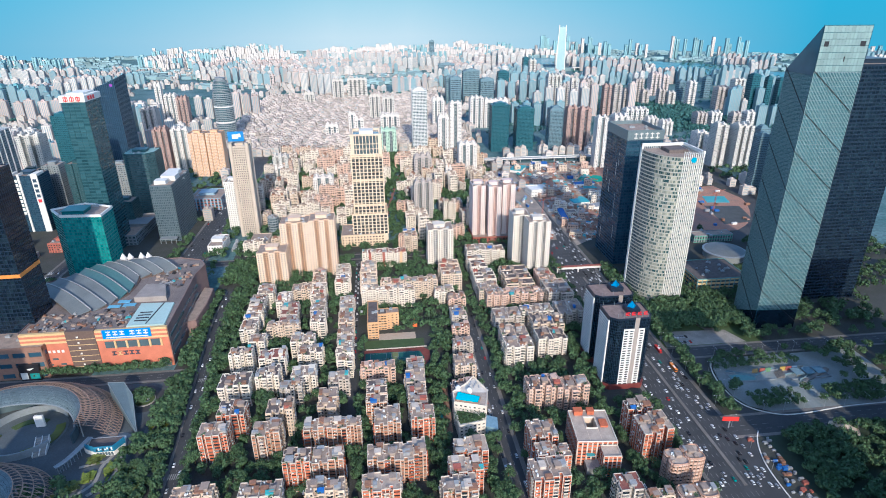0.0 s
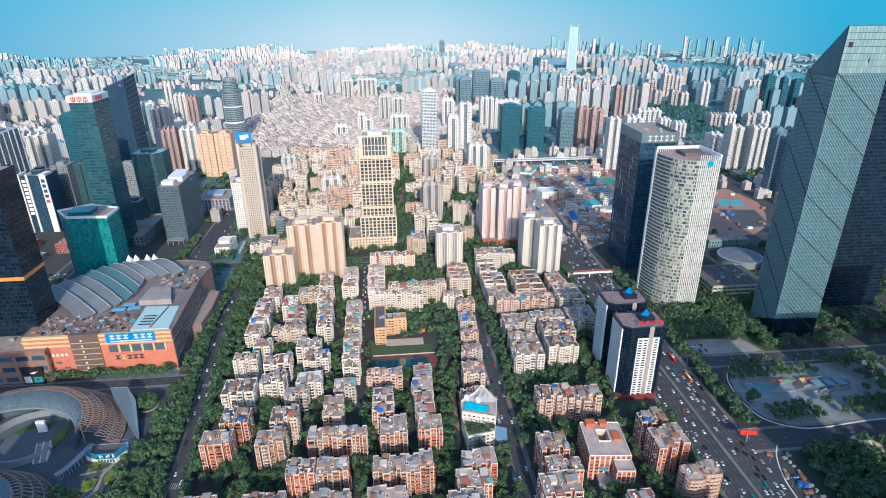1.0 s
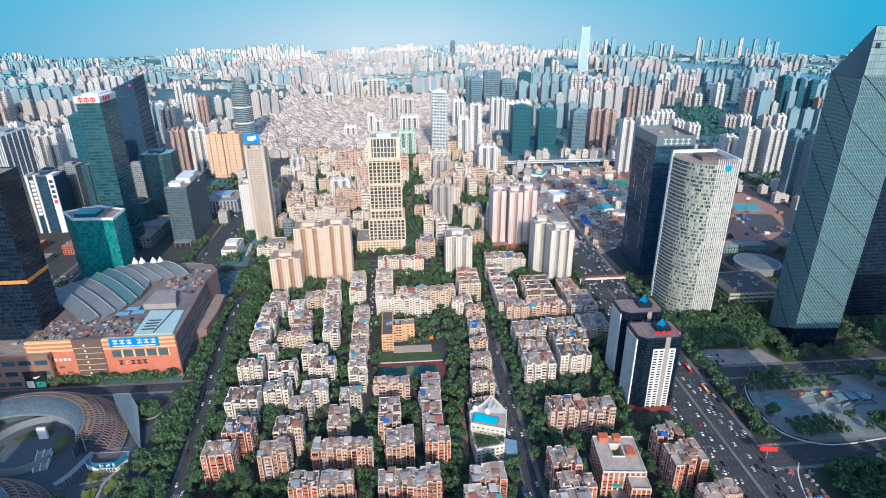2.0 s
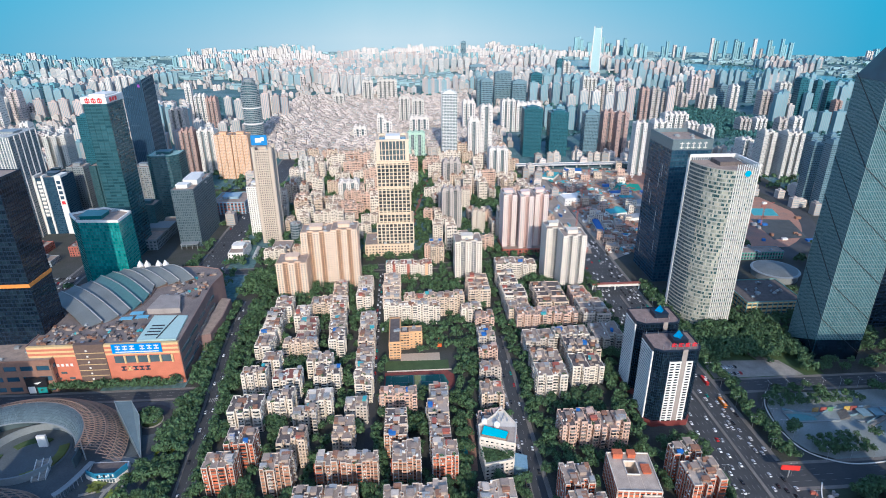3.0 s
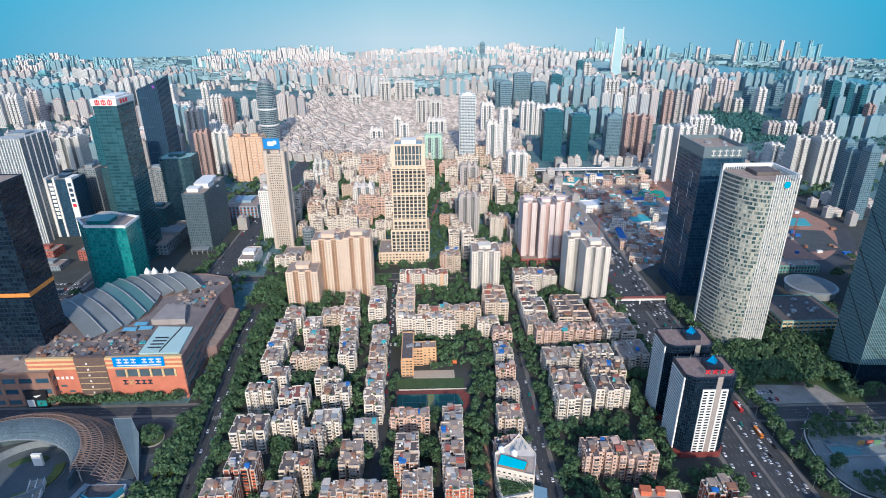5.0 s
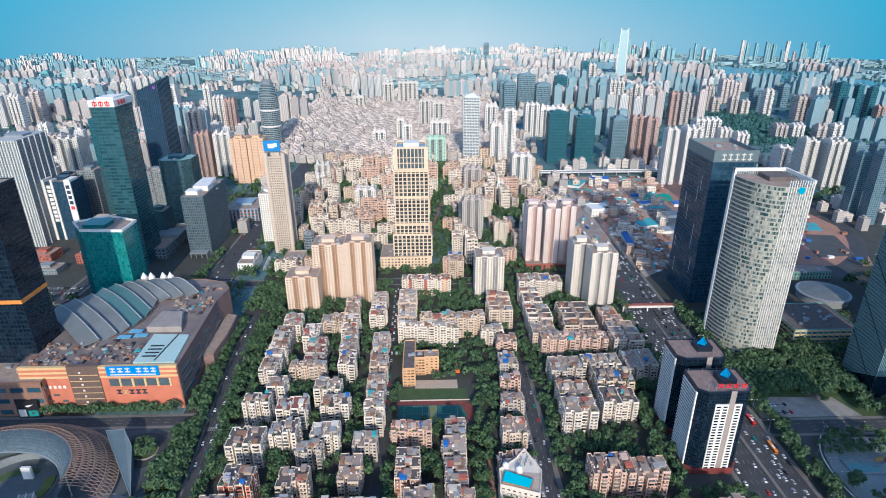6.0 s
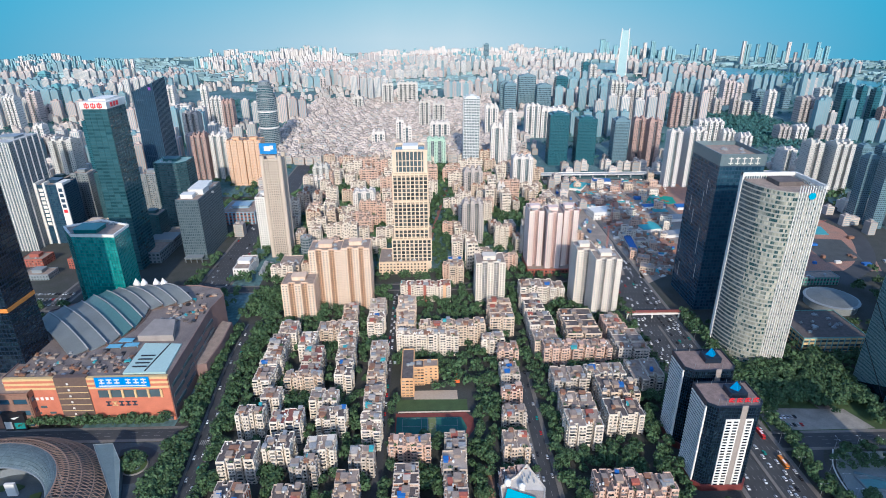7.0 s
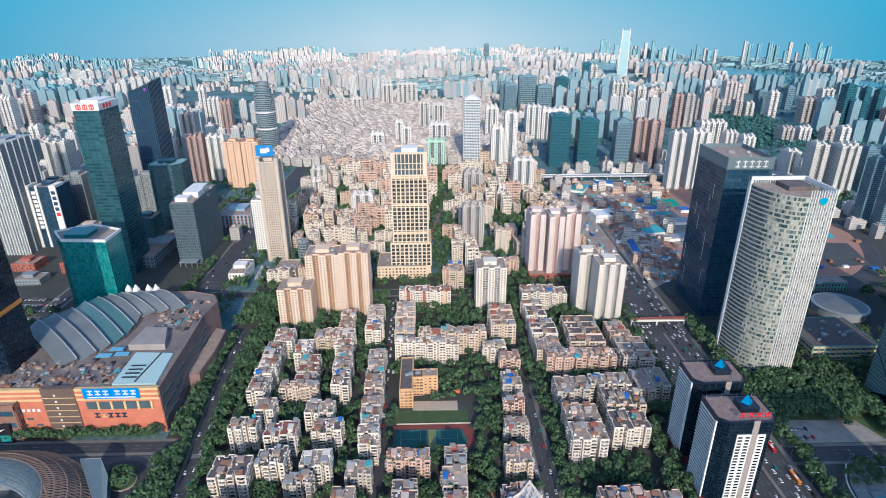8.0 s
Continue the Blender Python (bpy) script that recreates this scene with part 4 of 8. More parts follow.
def striped_tower(x, y):
    """A navy tower with white window strips on its front, ribbed white sides and a pyramid skylight."""
    e = thing("striped_tower", x, y, 0, "navy glass tower with white window strips and blue pyramid skylight", "tower", "twin towers")
    foot(x - 20, x + 20, y - 30, y + 17)
    W, D, H = 19, 14, 72
    plan = [(-W, -D + 5), (-W + 6, -D), (W - 4, -D), (W, -D + 5), (W, D), (-W, D)]
    b = Mesh()
    b.prism(plan, 0, H)
    part("wall", b, W_NAVY, e)
    gl, fr = Mesh(), Mesh()
    for o, u, n, L in edges(plan):
        if n[0] < -0.9:
            continue
        grid_wall(fr, fr, gl, o, u, n, L, 4, 2.72, 25, 1.6, 0.9, 0.86, 0.12)
    part("window", gl, G_NAVY, e, kind="stuff")
    part("facade_frame", fr, W_NAVY, e, kind="stuff")
    for a0, a1 in ((-7, 2.5), (6.5, 12)):
        s, pn = Mesh(), Mesh()
        s.box(a0, a1, -D - 0.8, -D - 0.1, 4, H - 9)
        part("white_strip", s, W_WHITE, e, "white clad window strip")
        k = 2 if a1 - a0 > 7 else 1
        for f in range(23):
            for i in range(k):
                c = a0 + (a1 - a0) * (i + 0.5) / k
                pn.box(c - 1.5, c + 1.5, -D - 0.86, -D - 0.78, 5.2 + f * 2.5, 6.4 + f * 2.5)
        part("strip_window", pn, G_NAVY, e, kind="stuff")
    s = Mesh()
    s.box(2.5, 6.5, -D - 0.5, -D - 0.1, 4, H + 2)
    part("centre_rib", s, mat("taupe_cladding", (0.36, 0.31, 0.28), 0.6), e)
    sl = Mesh()
    for f in range(25):
        sl.box(-W - 0.7, -W + 0.1, -D + 6, D - 1, 4.3 + f * 2.65, 5.35 + f * 2.65)
    part("side_band", sl, W_WHITE, e, kind="stuff")
    s = Mesh()
    s.box(-W - 0.9, -W + 0.2, -D + 4.6, -D + 6, 2, H - 2)
    part("corner_strip", s, W_WHITE, e)
    s = Mesh()
    s.prism([(-W - 1, -D + 4), (-W + 5, -D - 1.2), (W - 3, -D - 1.2), (W + 1, -D + 4), (W + 1, D), (-W - 1, D)], 0, 5.2)
    part("base", s, mat("red_granite", (0.20, 0.05, 0.045), 0.5), e, "dark red granite base")
    s = Mesh()
    s.prism(inset(plan, 0.6), H, H + 0.2)
    part("roof", s, mat("brown_deck", (0.34, 0.25, 0.22), 0.85, 0, 0.5, 0.3, 2), e)
    s = Mesh()
    parapet(s, plan, H, 1.4, 0.4)
    part("parapet", s, W_NAVY, e)
    s = Mesh()
    s.box(-1, 11, -4, 7, H, H + 4.5)
    part("plant_room", s, W_NAVY, e)
    s = Mesh()
    s.cyl(5, 2, 4.2, H + 4.5, H + 10, 4, 0.1)
    part("pyramid_skylight", s, mat("blue_glass", (0.03, 0.25, 0.5), 0.15, 0.2), e, "bright blue glass pyramid")
    for i in range(7):
        s = Mesh()
        px = -W + 2 + i * 5.2
        s.rod((px, -D + 4 if i % 2 else D - 2, H), (px, -D + 4 if i % 2 else D - 2, H + 4.2), 0.12)
        part("mast", s, METAL, e)
    return e


striped_tower(213, 426)
striped_tower(215, 468)
sg = thing("roof_sign", 215, 414.4, 72.1, "red roof sign letters on slender posts", "sign")
for i in range(4):
    s = Mesh()
    x = -8 + i * 5.5
    s.box(x, x + 3.6, -0.2, 0.2, 2.9, 3.6)
    s.box(x, x + 3.6, -0.2, 0.2, 5.2, 5.9)
    s.box(x + 1.4, x + 2.2, -0.2, 0.2, 2.9, 6.4)
    s.box(x, x + 0.7, -0.2, 0.2, 3.6, 5.2)
    part("sign_letter", s, SIGN_RED, sg)
for i in range(5):
    s = Mesh()
    x = -9 + i * 5.6
    s.rod((x, 0.6, 0), (x, 0.3, 5.9), 0.12)
    part("sign_post", s, METAL, sg)


def crystal_tower():
    """A tall prism whose roof slopes back, with close vertical mullions and diagonal braces."""
    e = thing("crystal_tower", 419, 516, 0, "tall silver-grey glass tower with slanted roof and diagonal lines", "tower", rz=-4)
    pts = rect(44, 42)
    foot(393, 446, 492, 540)
    tops = [307, 307, 266, 266]
    core = Mesh()
    core.prism(pts, 0, tops)
    part("glass_body", core, G_LEA, e)
    for q, (o, u, n, L) in enumerate(edges(pts)):
        mull, band, brace = Mesh(), Mesh(), Mesh()
        za, zb = tops[q], tops[(q + 1) % 4]
        k = round(L / 1.4)
        for i in range(k + 1):
            a = L * i / k
            mull.obox(o, u, n, a - 0.15, a + 0.15, 0, 0.35, {0: 22, 3: 22 * i / k}.get(q, 0), 267)
        if q == 0:
            crown, lines = Mesh(), Mesh()
            for i in range(14):
                for j in range(7):
                    crown.obox(o, u, n, L * i / 14 + 0.12, L * (i + 1) / 14 - 0.12, 0, 0.3, 267.4 + 5.6 * j, 272.6 + 5.6 * j)
            part("crown_pane", crown, mat("crown_glass", (0.30, 0.40, 0.39), 0.3, 0.3, 0.2, 0.1, island=0.12), e, "pale glass crown panes", kind="stuff")
            for x0, x1, z in ((3, 7, 289), (36, 41, 289), (24, 25, 276)):
                lines.obox(o, u, n, x0, x1, 0, 0.5, z, z + 4.5)
            part("crown_vent", lines, BLACK, e)
        if q in (1, 3):
            tri = Mesh()
            f, g = (0.0, L) if q == 1 else (L, 0.0)
            tri.poly([(o[0] + u[0] * a + n[0] * 0.5, o[1] + u[1] * a + n[1] * 0.5, z) for a, z in (((0, 264), (L, 264), (0, 307)) if q == 1 else ((0, 264), (L, 264), (L, 307)))])
            part("gable_pane", tri, G_DARK, e, "dark glass gable")
        part("mullion", mull, mat("silver_fin", (0.32, 0.43, 0.43), 0.4, 0.2) if q == 0 else bpy.data.materials["silver_fin"], e, kind="stuff")
        for i in range(66):
            z = i * 4.1
            if z < min(za, zb):
                band.obox(o, u, n, 0, L, 0, 0.2, z, z + 0.3)
        part("floor_band", band, W_GREY, e, kind="stuff")
        for i in range(8):
            z0 = 268 - 37.2 * (i + 1)
            p0 = Vector((o[0] + n[0] * 0.4, o[1] + n[1] * 0.4, z0 + 37.2))
            p1 = Vector((o[0] + u[0] * L + n[0] * 0.4, o[1] + u[1] * L + n[1] * 0.4, z0))
            if z0 > 0:
                brace.rod(p0, p1, 0.4, 4)
        part("diagonal_brace", brace, BLACK, e, kind="stuff")
        if q in (0, 3):
            foot_pane = Mesh()
            foot_pane.poly([(o[0] + u[0] * a + n[0] * 0.6, o[1] + u[1] * a + n[1] * 0.6, z) for a, z in (((0, 0), (L, 0), (L, 22), (0, 22)) if q == 0 else ((0, 0), (L, 0), (L, 22)))])
            part("base_pane", foot_pane, G_NAVY, e, "dark glass entrance base")
    return e


crystal_tower()

# unseen towers added behind the camera, sized to throw their shade into the view
for x, y, w, d, nf in ((332, 205, 54, 44, 37), (424, 262, 54, 44, 31), (520, 330, 60, 44, 35), (-262, 110, 70, 50, 35), (-380, 150, 108, 50, 45)):
    tower("office_tower", "unseen office tower added behind the camera for shade", x, y, rect(w, d), nf, 4.2, wall=W_GREY, pane=G_DARK, bay=8, fw=0.8, fh=0.6, clutter=0)

# ---- walk-up apartment quarter ----
apartments(-136.7, 370.1, 21.3, 18.2, 24, "brick")
apartments(-128.1, 394.7, 21.1, 21.0, 24, "brick")
apartments(-135.4, 438.1, 27.0, 24.6, 22, "white")
apartments(-96.1, 366.0, 20.8, 18.9, 25, "brick")
apartments(-89.6, 391.6, 20.6, 18.9, 25, "tan")
apartments(-139.2, 483.7, 21.3, 17.2, 21, "white")
apartments(-108.7, 447.0, 20.6, 19.6, 21, "white")
apartments(-76.6, 445.3, 21.2, 18.1, 21, "white")
apartments(-85.6, 425.0, 19.2, 12.7, 21, "grey")
apartments(-109.3, 478.6, 24.2, 20.8, 20, "white")
apartments(-128.6, 507.6, 15.2, 16.1, 20, "white")
apartments(-83.8, 505.0, 22.9, 20.6, 20, "white")
apartments(-74.3, 482.2, 22.8, 17.9, 20, "white")
apartments(-107.2, 535.8, 32.9, 11.2, 19, "tan")
apartments(-142.9, 537.4, 17.2, 24.1, 20, "white")
apartments(-142.7, 565.8, 18.0, 28.9, 20, "white")
apartments(-141.8, 592.6, 18.2, 23.4, 20, "grey")
apartments(-138.4, 617.1, 19.0, 24.3, 20, "white")
apartments(-104.4, 560.8, 19.5, 39.3, 19, "grey")
apartments(-115.3, 596.0, 17.0, 26.1, 19, "white")
apartments(-97.8, 622.7, 22.0, 21.5, 19, "tan")
apartments(-72.6, 543.2, 16.7, 24.7, 20, "white")
apartments(-74.1, 574.9, 17.0, 34.5, 20, "grey")
apartments(-76.9, 611.4, 17.4, 33.8, 20, "white")
apartments(-79.4, 648.6, 16.4, 35.1, 20, "tan")
apartments(-51.1, 636.0, 18.7, 28.2, 20, "white")
apartments(-51.0, 665.3, 17.6, 24.6, 20, "grey")
apartments(-41.6, 474.4, 16.1, 31.5, 20, "white")
apartments(-41.9, 504.5, 17.8, 23.1, 19, "grey")
apartments(-42.4, 532.7, 16.6, 29.7, 19, "tan")
apartments(-43.3, 571.1, 16.3, 43.1, 19, "grey")
apartments(-45.4, 438.0, 18.4, 17.4, 18, "grey")
apartments(-19.1, 651.0, 20.8, 67.6, 19, "tan")
apartments(3.5, 597.0, 61.0, 13.0, 23, "white")
apartments(29.0, 615.5, 66.0, 17.0, 23, "tan")
wb = apartments(1.5, 712.6, 58.5, 17.7, 21, "white")
for x, c in ((-19, "red"), (-1, "red"), (22, "salmon")):
    s = Mesh()
    s.box(x - 1.7, x + 1.7, -10.4, -8.2, 0, 22.5)
    part("stair_strip", s, SHEET["red"] if c == "red" else W_ORANGE, wb, "red-tiled stair strip")
apartments(-9.8, 446.6, 30.7, 14.0, 21, "pink")
apartments(-69.4, 332.2, 19.5, 16.9, 26, "brick")
apartments(-47.4, 333.3, 22.1, 17.1, 25, "brick")
apartments(-6.9, 331.6, 23.7, 21.4, 24, "brick")
apartments(14.5, 330.7, 18.8, 21.5, 25, "brick")
apartments(-46.2, 366.9, 44.0, 14.8, 24, "brick")
apartments(-11.7, 404.3, 19.3, 30.6, 24, "brick")
apartments(-3.3, 373.3, 20.4, 25.5, 24, "brick")
apartments(22.2, 395.1, 17.0, 24.2, 24, "brick")
apartments(24.9, 371.0, 18.4, 20.4, 25, "brick")
apartments(-52.9, 404.7, 17.1, 26.3, 19, "tan")
apartments(-47.5, 305.4, 26.0, 16.3, 22, "tan")
apartments(-9.4, 303.8, 26.1, 17.6, 22, "brick")
apartments(-91.6, 308.4, 27.7, 16.3, 22, "grey")
apartments(-136.3, 309.5, 26.9, 11.7, 22, "tan")
apartments(22.7, 423.7, 16.8, 20.6, 21, "tan")
apartments(24.5, 445.5, 17.0, 21.3, 21, "grey")
apartments(57.3, 329.6, 24.0, 18.7, 25, "brick")
apartments(50.9, 310.7, 24.0, 17.2, 25, "brick")
apartments(43.7, 292.3, 23.8, 18.2, 25, "brick")
apartments(113.7, 337.3, 20.9, 21.2, 26, "brick")
apartments(115.8, 316.1, 25.2, 16.5, 26, "brick")
apartments(107.8, 296.6, 26.2, 22.7, 26, "brick")
apartments(133.1, 401.2, 29.4, 21.4, 22, "pink")
apartments(160.1, 397.8, 22.3, 21.2, 22, "pink")
apartments(81.8, 647.1, 26.7, 44.1, 22, "tan")
apartments(68.8, 596.4, 21.3, 14.9, 19, "white")
apartments(81.1, 576.2, 18.8, 16.2, 17, "pink")
apartments(77.4, 542.1, 18.0, 22.6, 18, "grey")
apartments(75.8, 510.3, 17.6, 12.8, 17, "pink")
apartments(74.1, 483.1, 18.3, 14.7, 18, "grey")
apartments(70.3, 447.8, 18.8, 22.6, 19, "tan")
apartments(65.4, 412.6, 20.2, 21.8, 17, "pink")
apartments(137.7, 707.5, 51.7, 26.6, 20, "white")
apartments(120.3, 667.7, 22.0, 37.4, 19, "white")
apartments(122.1, 629.1, 26.3, 33.2, 19, "white")
apartments(120.9, 595.8, 23.7, 26.9, 19, "tan")
apartments(147.9, 575.3, 65.3, 18.6, 20, "pink")
apartments(128.9, 529.6, 28.1, 25.7, 20, "grey")
apartments(127.5, 491.6, 27.3, 20.5, 20, "tan")
apartments(125.7, 464.0, 26.6, 21.4, 24, "white")
apartments(166.8, 510.1, 32.7, 25.7, 20, "tan")
apartments(163.0, 481.3, 29.7, 27.9, 20, "white")
apartments(162.8, 535.4, 34.5, 20.2, 20, "white")
apartments(161.4, 621.5, 34.5, 51.4, 19, "tan")
apartments(196.1, 619.7, 21.4, 29.7, 19, "pink")
apartments(201.0, 585.0, 29.5, 38.5, 19, "grey")
apartments(200.4, 537.2, 28.2, 32.2, 18, "grey")
apartments(198.8, 357.4, 20.5, 16.6, 26, "brick")
apartments(200.7, 333.1, 24.1, 26.0, 27, "brick")
apartments(208.7, 299.4, 25.8, 17.4, 25, "salmon")
apartments(160.0, 283.3, 16.4, 17.2, 23, "grey")
apartments(176.3, 269.7, 18.2, 7.7, 23, "tan")
apartments(201.2, 267.9, 26.1, 14.0, 25, "salmon")
apartments(39.4, 766.6, 19.4, 32.6, 24, "tan")



# ---- mall ----
ORANGE_BRICK = mat("orange_brick", (0.60, 0.20, 0.115), 0.8, 0, 0.3, 0.12, 3)
BUFF = mat("buff_band", (0.70, 0.50, 0.24), 0.8)
DARK_PANEL = mat("brown_panel", (0.16, 0.11, 0.09), 0.6, 0, 0.3)
MALL_SIDE = mat("mauve_stone", (0.26, 0.17, 0.15), 0.8, 0, 0.3, 0.1, 2)
METAL_ROOF = mat("standing_seam_roof", (0.21, 0.23, 0.235), 0.55, 0.1, 0.35, 0.06, 1.5)


def mall():
    """A brick shopping mall: front with bands and a banner, flat roofs, and a fan of vaulted metal roofs."""
    e = thing("shopping_mall", -270, 575, 0, "orange-brick shopping mall with fan of vaulted metal roofs", "mall")
    foot(-372, -205, 500, 668)
    plan = [(-75, -70), (61, -73), (58, -10), (55, 45), (59, 73), (50, 88), (24, 97), (-40, 97), (-104, 44), (-100, 0), (-75, -35)]
    b = Mesh()
    b.prism(plan, 0, 42)
    part("wall", b, MALL_SIDE, e)
    r = Mesh()
    r.prism(inset(plan, 0.3), 42, 42.2)
    part("roof", r, mat("brown_grey_roof", (0.33, 0.27, 0.24), 0.85, 0, 0.6, 0.05, 1.2, tint=(0.14, 0.12, 0.12)), e)
    # front: orange brick, dark panel, buff stripes
    for x0, x1 in ((-72, -31), (-5, 60.5)):
        s = Mesh()
        s.box(x0, x1, -73.8, -72.5 if x0 > -50 else -70.5, 0.2, 33)
        part("brick_front", s, ORANGE_BRICK, e, "orange brick front")
        for i in range(5):
            s = Mesh()
            s.box(x0, x1, -74.1 - 0.15 * (i % 2), -71, 33 + i * 2.2, 35.2 + i * 2.2)
            part("front_stripe", s, BUFF if i % 2 == 0 else ORANGE_BRICK, e)
    s = Mesh()
    s.box(-31, -5, -74.6, -70, 0.2, 45)
    part("panel_front", s, DARK_PANEL, e, "dark brown panelled front")
    for i in range(6):
        s = Mesh()
        s.box(-30.5, -5.5, -74.9, -74.6, 6 + i * 6, 6.5 + i * 6)
        part("panel_rail", s, BUFF, e)
        s = Mesh()
        s.box(-21.5, -20, -75, -74.6, 8 + i * 6, 9.6 + i * 6)
        part("wall_lamp", s, W_WHITE, e)
    for i in range(5):
        s = Mesh()
        s.box(2 + i * 10.5, 10.5 + i * 10.5, -74.3, -73.7, 24.5, 31.5)
        part("front_window", s, G_GREY, e)
        s = Mesh()
        s.box(10.6 + i * 10.5, 12.3 + i * 10.5, -74.9, -73.7, 24, 32)
        part("window_pier", s, BUFF, e)
    for i in range(4):
        s = Mesh()
        s.box(-60 + i * 6, -55 + i * 6, -74.1, -73.7, 15 - (i % 2) * 6, 17 - (i % 2) * 6)
        part("front_window", s, G_GREY, e)
    for i in range(9):
        s = Mesh()
        s.box(-70 + i * 4, -67.8 + i * 4, -74.2, -73.7, 23, 25.6)
        part("sign_mark", s, W_WHITE, e, "white sign bar")
    for i, w in enumerate((2.6, 2.6, 2.6, 2.6, 2.6)):
        s = Mesh()
        s.box(6 + i * 5.4, 10 + i * 5.4, -74.3, -73.7, 16, 17)
        s.box(6 + i * 5.4, 10 + i * 5.4, -74.3, -73.7, 19.4, 20.4)
        s.box(7.4 + i * 5.4, 8.6 + i * 5.4, -74.3, -73.7, 16, 20.4)
        part("sign_mark", s, W_DKBLUE if i != 1 else BUFF, e, "dark sign bar")
    s = Mesh()
    s.box(2, 46, -75, -74.5, 35, 44.5)
    bn = part("banner", s, mat("blue_banner", (0.02, 0.25, 0.72), 0.4), e, "bright blue advertising banner with white bars")
    for i in range(6):
        s = Mesh()
        x = 5.5 + i * 6.2 + (3 if i > 2 else 0)
        s.box(x, x + 4.2, -75.2, -75, 41.8, 42.9)
        s.box(x, x + 4.2, -75.2, -75, 38.8, 39.9)
        s.box(x + 1.6, x + 2.6, -75.2, -75, 38.4, 43.2)
        part("banner_bar", s, W_WHITE, bn)
    s = Mesh()
    s.box(5, 43, -75.2, -75, 36, 36.9)
    part("banner_bar", s, W_WHITE, bn)
    for i in range(5):
        s = Mesh()
        s.box(6 + i * 11, 15 + i * 11, -75.5, -73.7, 5.2, 5.7)
        part("shop_awning", s, BUFF, e)
        s = Mesh()
        s.box(6.5 + i * 11, 14.5 + i * 11, -74.2, -73.7, 0.6, 4.8)
        part("shop_window", s, G_GREY, e)
    # east side: bands and windows
    for i, (y0, y1) in enumerate(((-70, -48), (-44, -22), (-16, 6), (12, 40))):
        for z in (10, 20, 30):
            s = Mesh()
            s.box(55.5, 61.2 - (y0 + 70) * 0.05, y0, y1, z, z + 3)
            part("side_window", s, G_GREY, e)
    s = Mesh()
    s.prism([(57, -20), (68, -16), (70, 20), (68, 60), (56, 64)], 0, 17)
    part("side_wing", s, MALL_SIDE, e)
    s = Mesh()
    s.prism([(57, -19), (67, -15), (69, 20), (67, 59), (56, 63)], 17, 17.3)
    part("wing_roof", s, ROOF, e)
    s = Mesh()
    parapet(s, plan, 42, 1.2, 0.6)
    part("parapet", s, MALL_SIDE, e)
    # flat roofs
    s = Mesh()
    s.prism([(22, -68), (57, -68), (53, -24), (20, -22)], 42.2, 44)
    part("skylight_roof", s, mat("pale_teal_roof", (0.48, 0.62, 0.58), 0.5, 0.05, 0.2), e, "pale teal flat roof")
    for i in range(4):
        s = Mesh()
        s.box(26, 38, -60 + i * 5.5, -58.6 + i * 5.5, 44, 44.5)
        part("roof_slot", s, BLACK, e)
    s = Mesh()
    s.hexa([(38.6, -66, 44), (39.6, -66, 44), (43.6, -24, 44), (42.6, -24, 44), (38.6, -66, 44.5), (39.6, -66, 44.5), (43.6, -24, 44.5), (42.6, -24, 44.5)])
    part("roof_gutter", s, BLACK, e)
    s = Mesh()
    s.prism([(11, -16), (43, -16), (33, 14), (13, 15)], 42.2, 48)
    part("roof_hall", s, mat("taupe_roof", (0.40, 0.35, 0.32), 0.8, 0, 0.4, 0.1, 2), e)
    rnd = random.Random(3)
    for i in range(190):
        x, y = rnd.uniform(14, 52), rnd.uniform(16, 80)
        if i > 60:
            x, y = rnd.uniform(-70, 18), rnd.uniform(-68, -36) if i > 74 else rnd.uniform(-40, -24)
            if x < -30 and y > -34:
                continue
        s = Mesh()
        a, c, h = rnd.uniform(0.6, 2.6), rnd.uniform(0.6, 2.4), rnd.uniform(0.6, 2.2)
        s.box(x - a, x + a, y - c, y + c, 42.2, 42.2 + h)
        if rnd.random() < 0.4:
            s.cyl(x, y, min(a, c) * 0.7, 42.2 + h, 42.8 + h, 8)
        part("rooftop_unit", s, rnd.choice((METAL, SHEET["grey"], ROOF, ROOF, ROOF_DARK, ROOF_DARK, BLACK, SHEET["rust"], SHEET["rust"], SHEET["teal"] if i % 4 == 0 else ROOF)), e)
    for x, y in ((2, -18), (10, -26), (-4, -28)):
        s = Mesh()
        s.box(x - 6, x + 6, y - 3, y + 3, 45, 45.3)
        s.box(x - 5, x - 4.6, y - 0.2, y + 0.2, 42, 45)
        s.box(x + 4.6, x + 5, y - 0.2, y + 0.2, 42, 45)
        part("roof_canopy", s, mat("sky_blue_sheet", (0.20, 0.45, 0.62), 0.5), e, "sky-blue roof canopy")
    # fan of vaults: from the back-left to the front-right
    ups = [(-8, 91), (-27, 89), (-45, 87), (-55, 84), (-65, 79), (-74, 70), (-79, 57), (-91, 47), (-99, 35), (-102, 20)]
    lows = [(33, 56), (19, 51), (7, 47), (-4, 41), (-2, 22), (-3, 4), (-8, -10), (-14, -22), (-25, -32), (-38, -39)]
    N = 10
    for i in range(9):
        a0, a1, b0, b1 = Vector(ups[i]), Vector(ups[i + 1]), Vector(lows[i]), Vector(lows[i + 1])
        s = Mesh()
        for j in range(N + 1):
            t = j / N
            z = 44 + 7.5 * math.sin(math.pi * (0.12 + 0.80 * t)) - i * 0.25
            p, q = a0.lerp(b0, t), a1.lerp(b1, t)
            s.v.extend(((*p, z + 1.4), (*q, z - 2.0), (*q, z - 3.0), (*p, z + 0.4)))
        for j in range(N):
            for k in range(4):
                s.f.append((4 * j + k, 4 * j + (k + 1) % 4, 4 * j + 4 + (k + 1) % 4, 4 * j + 4 + k))
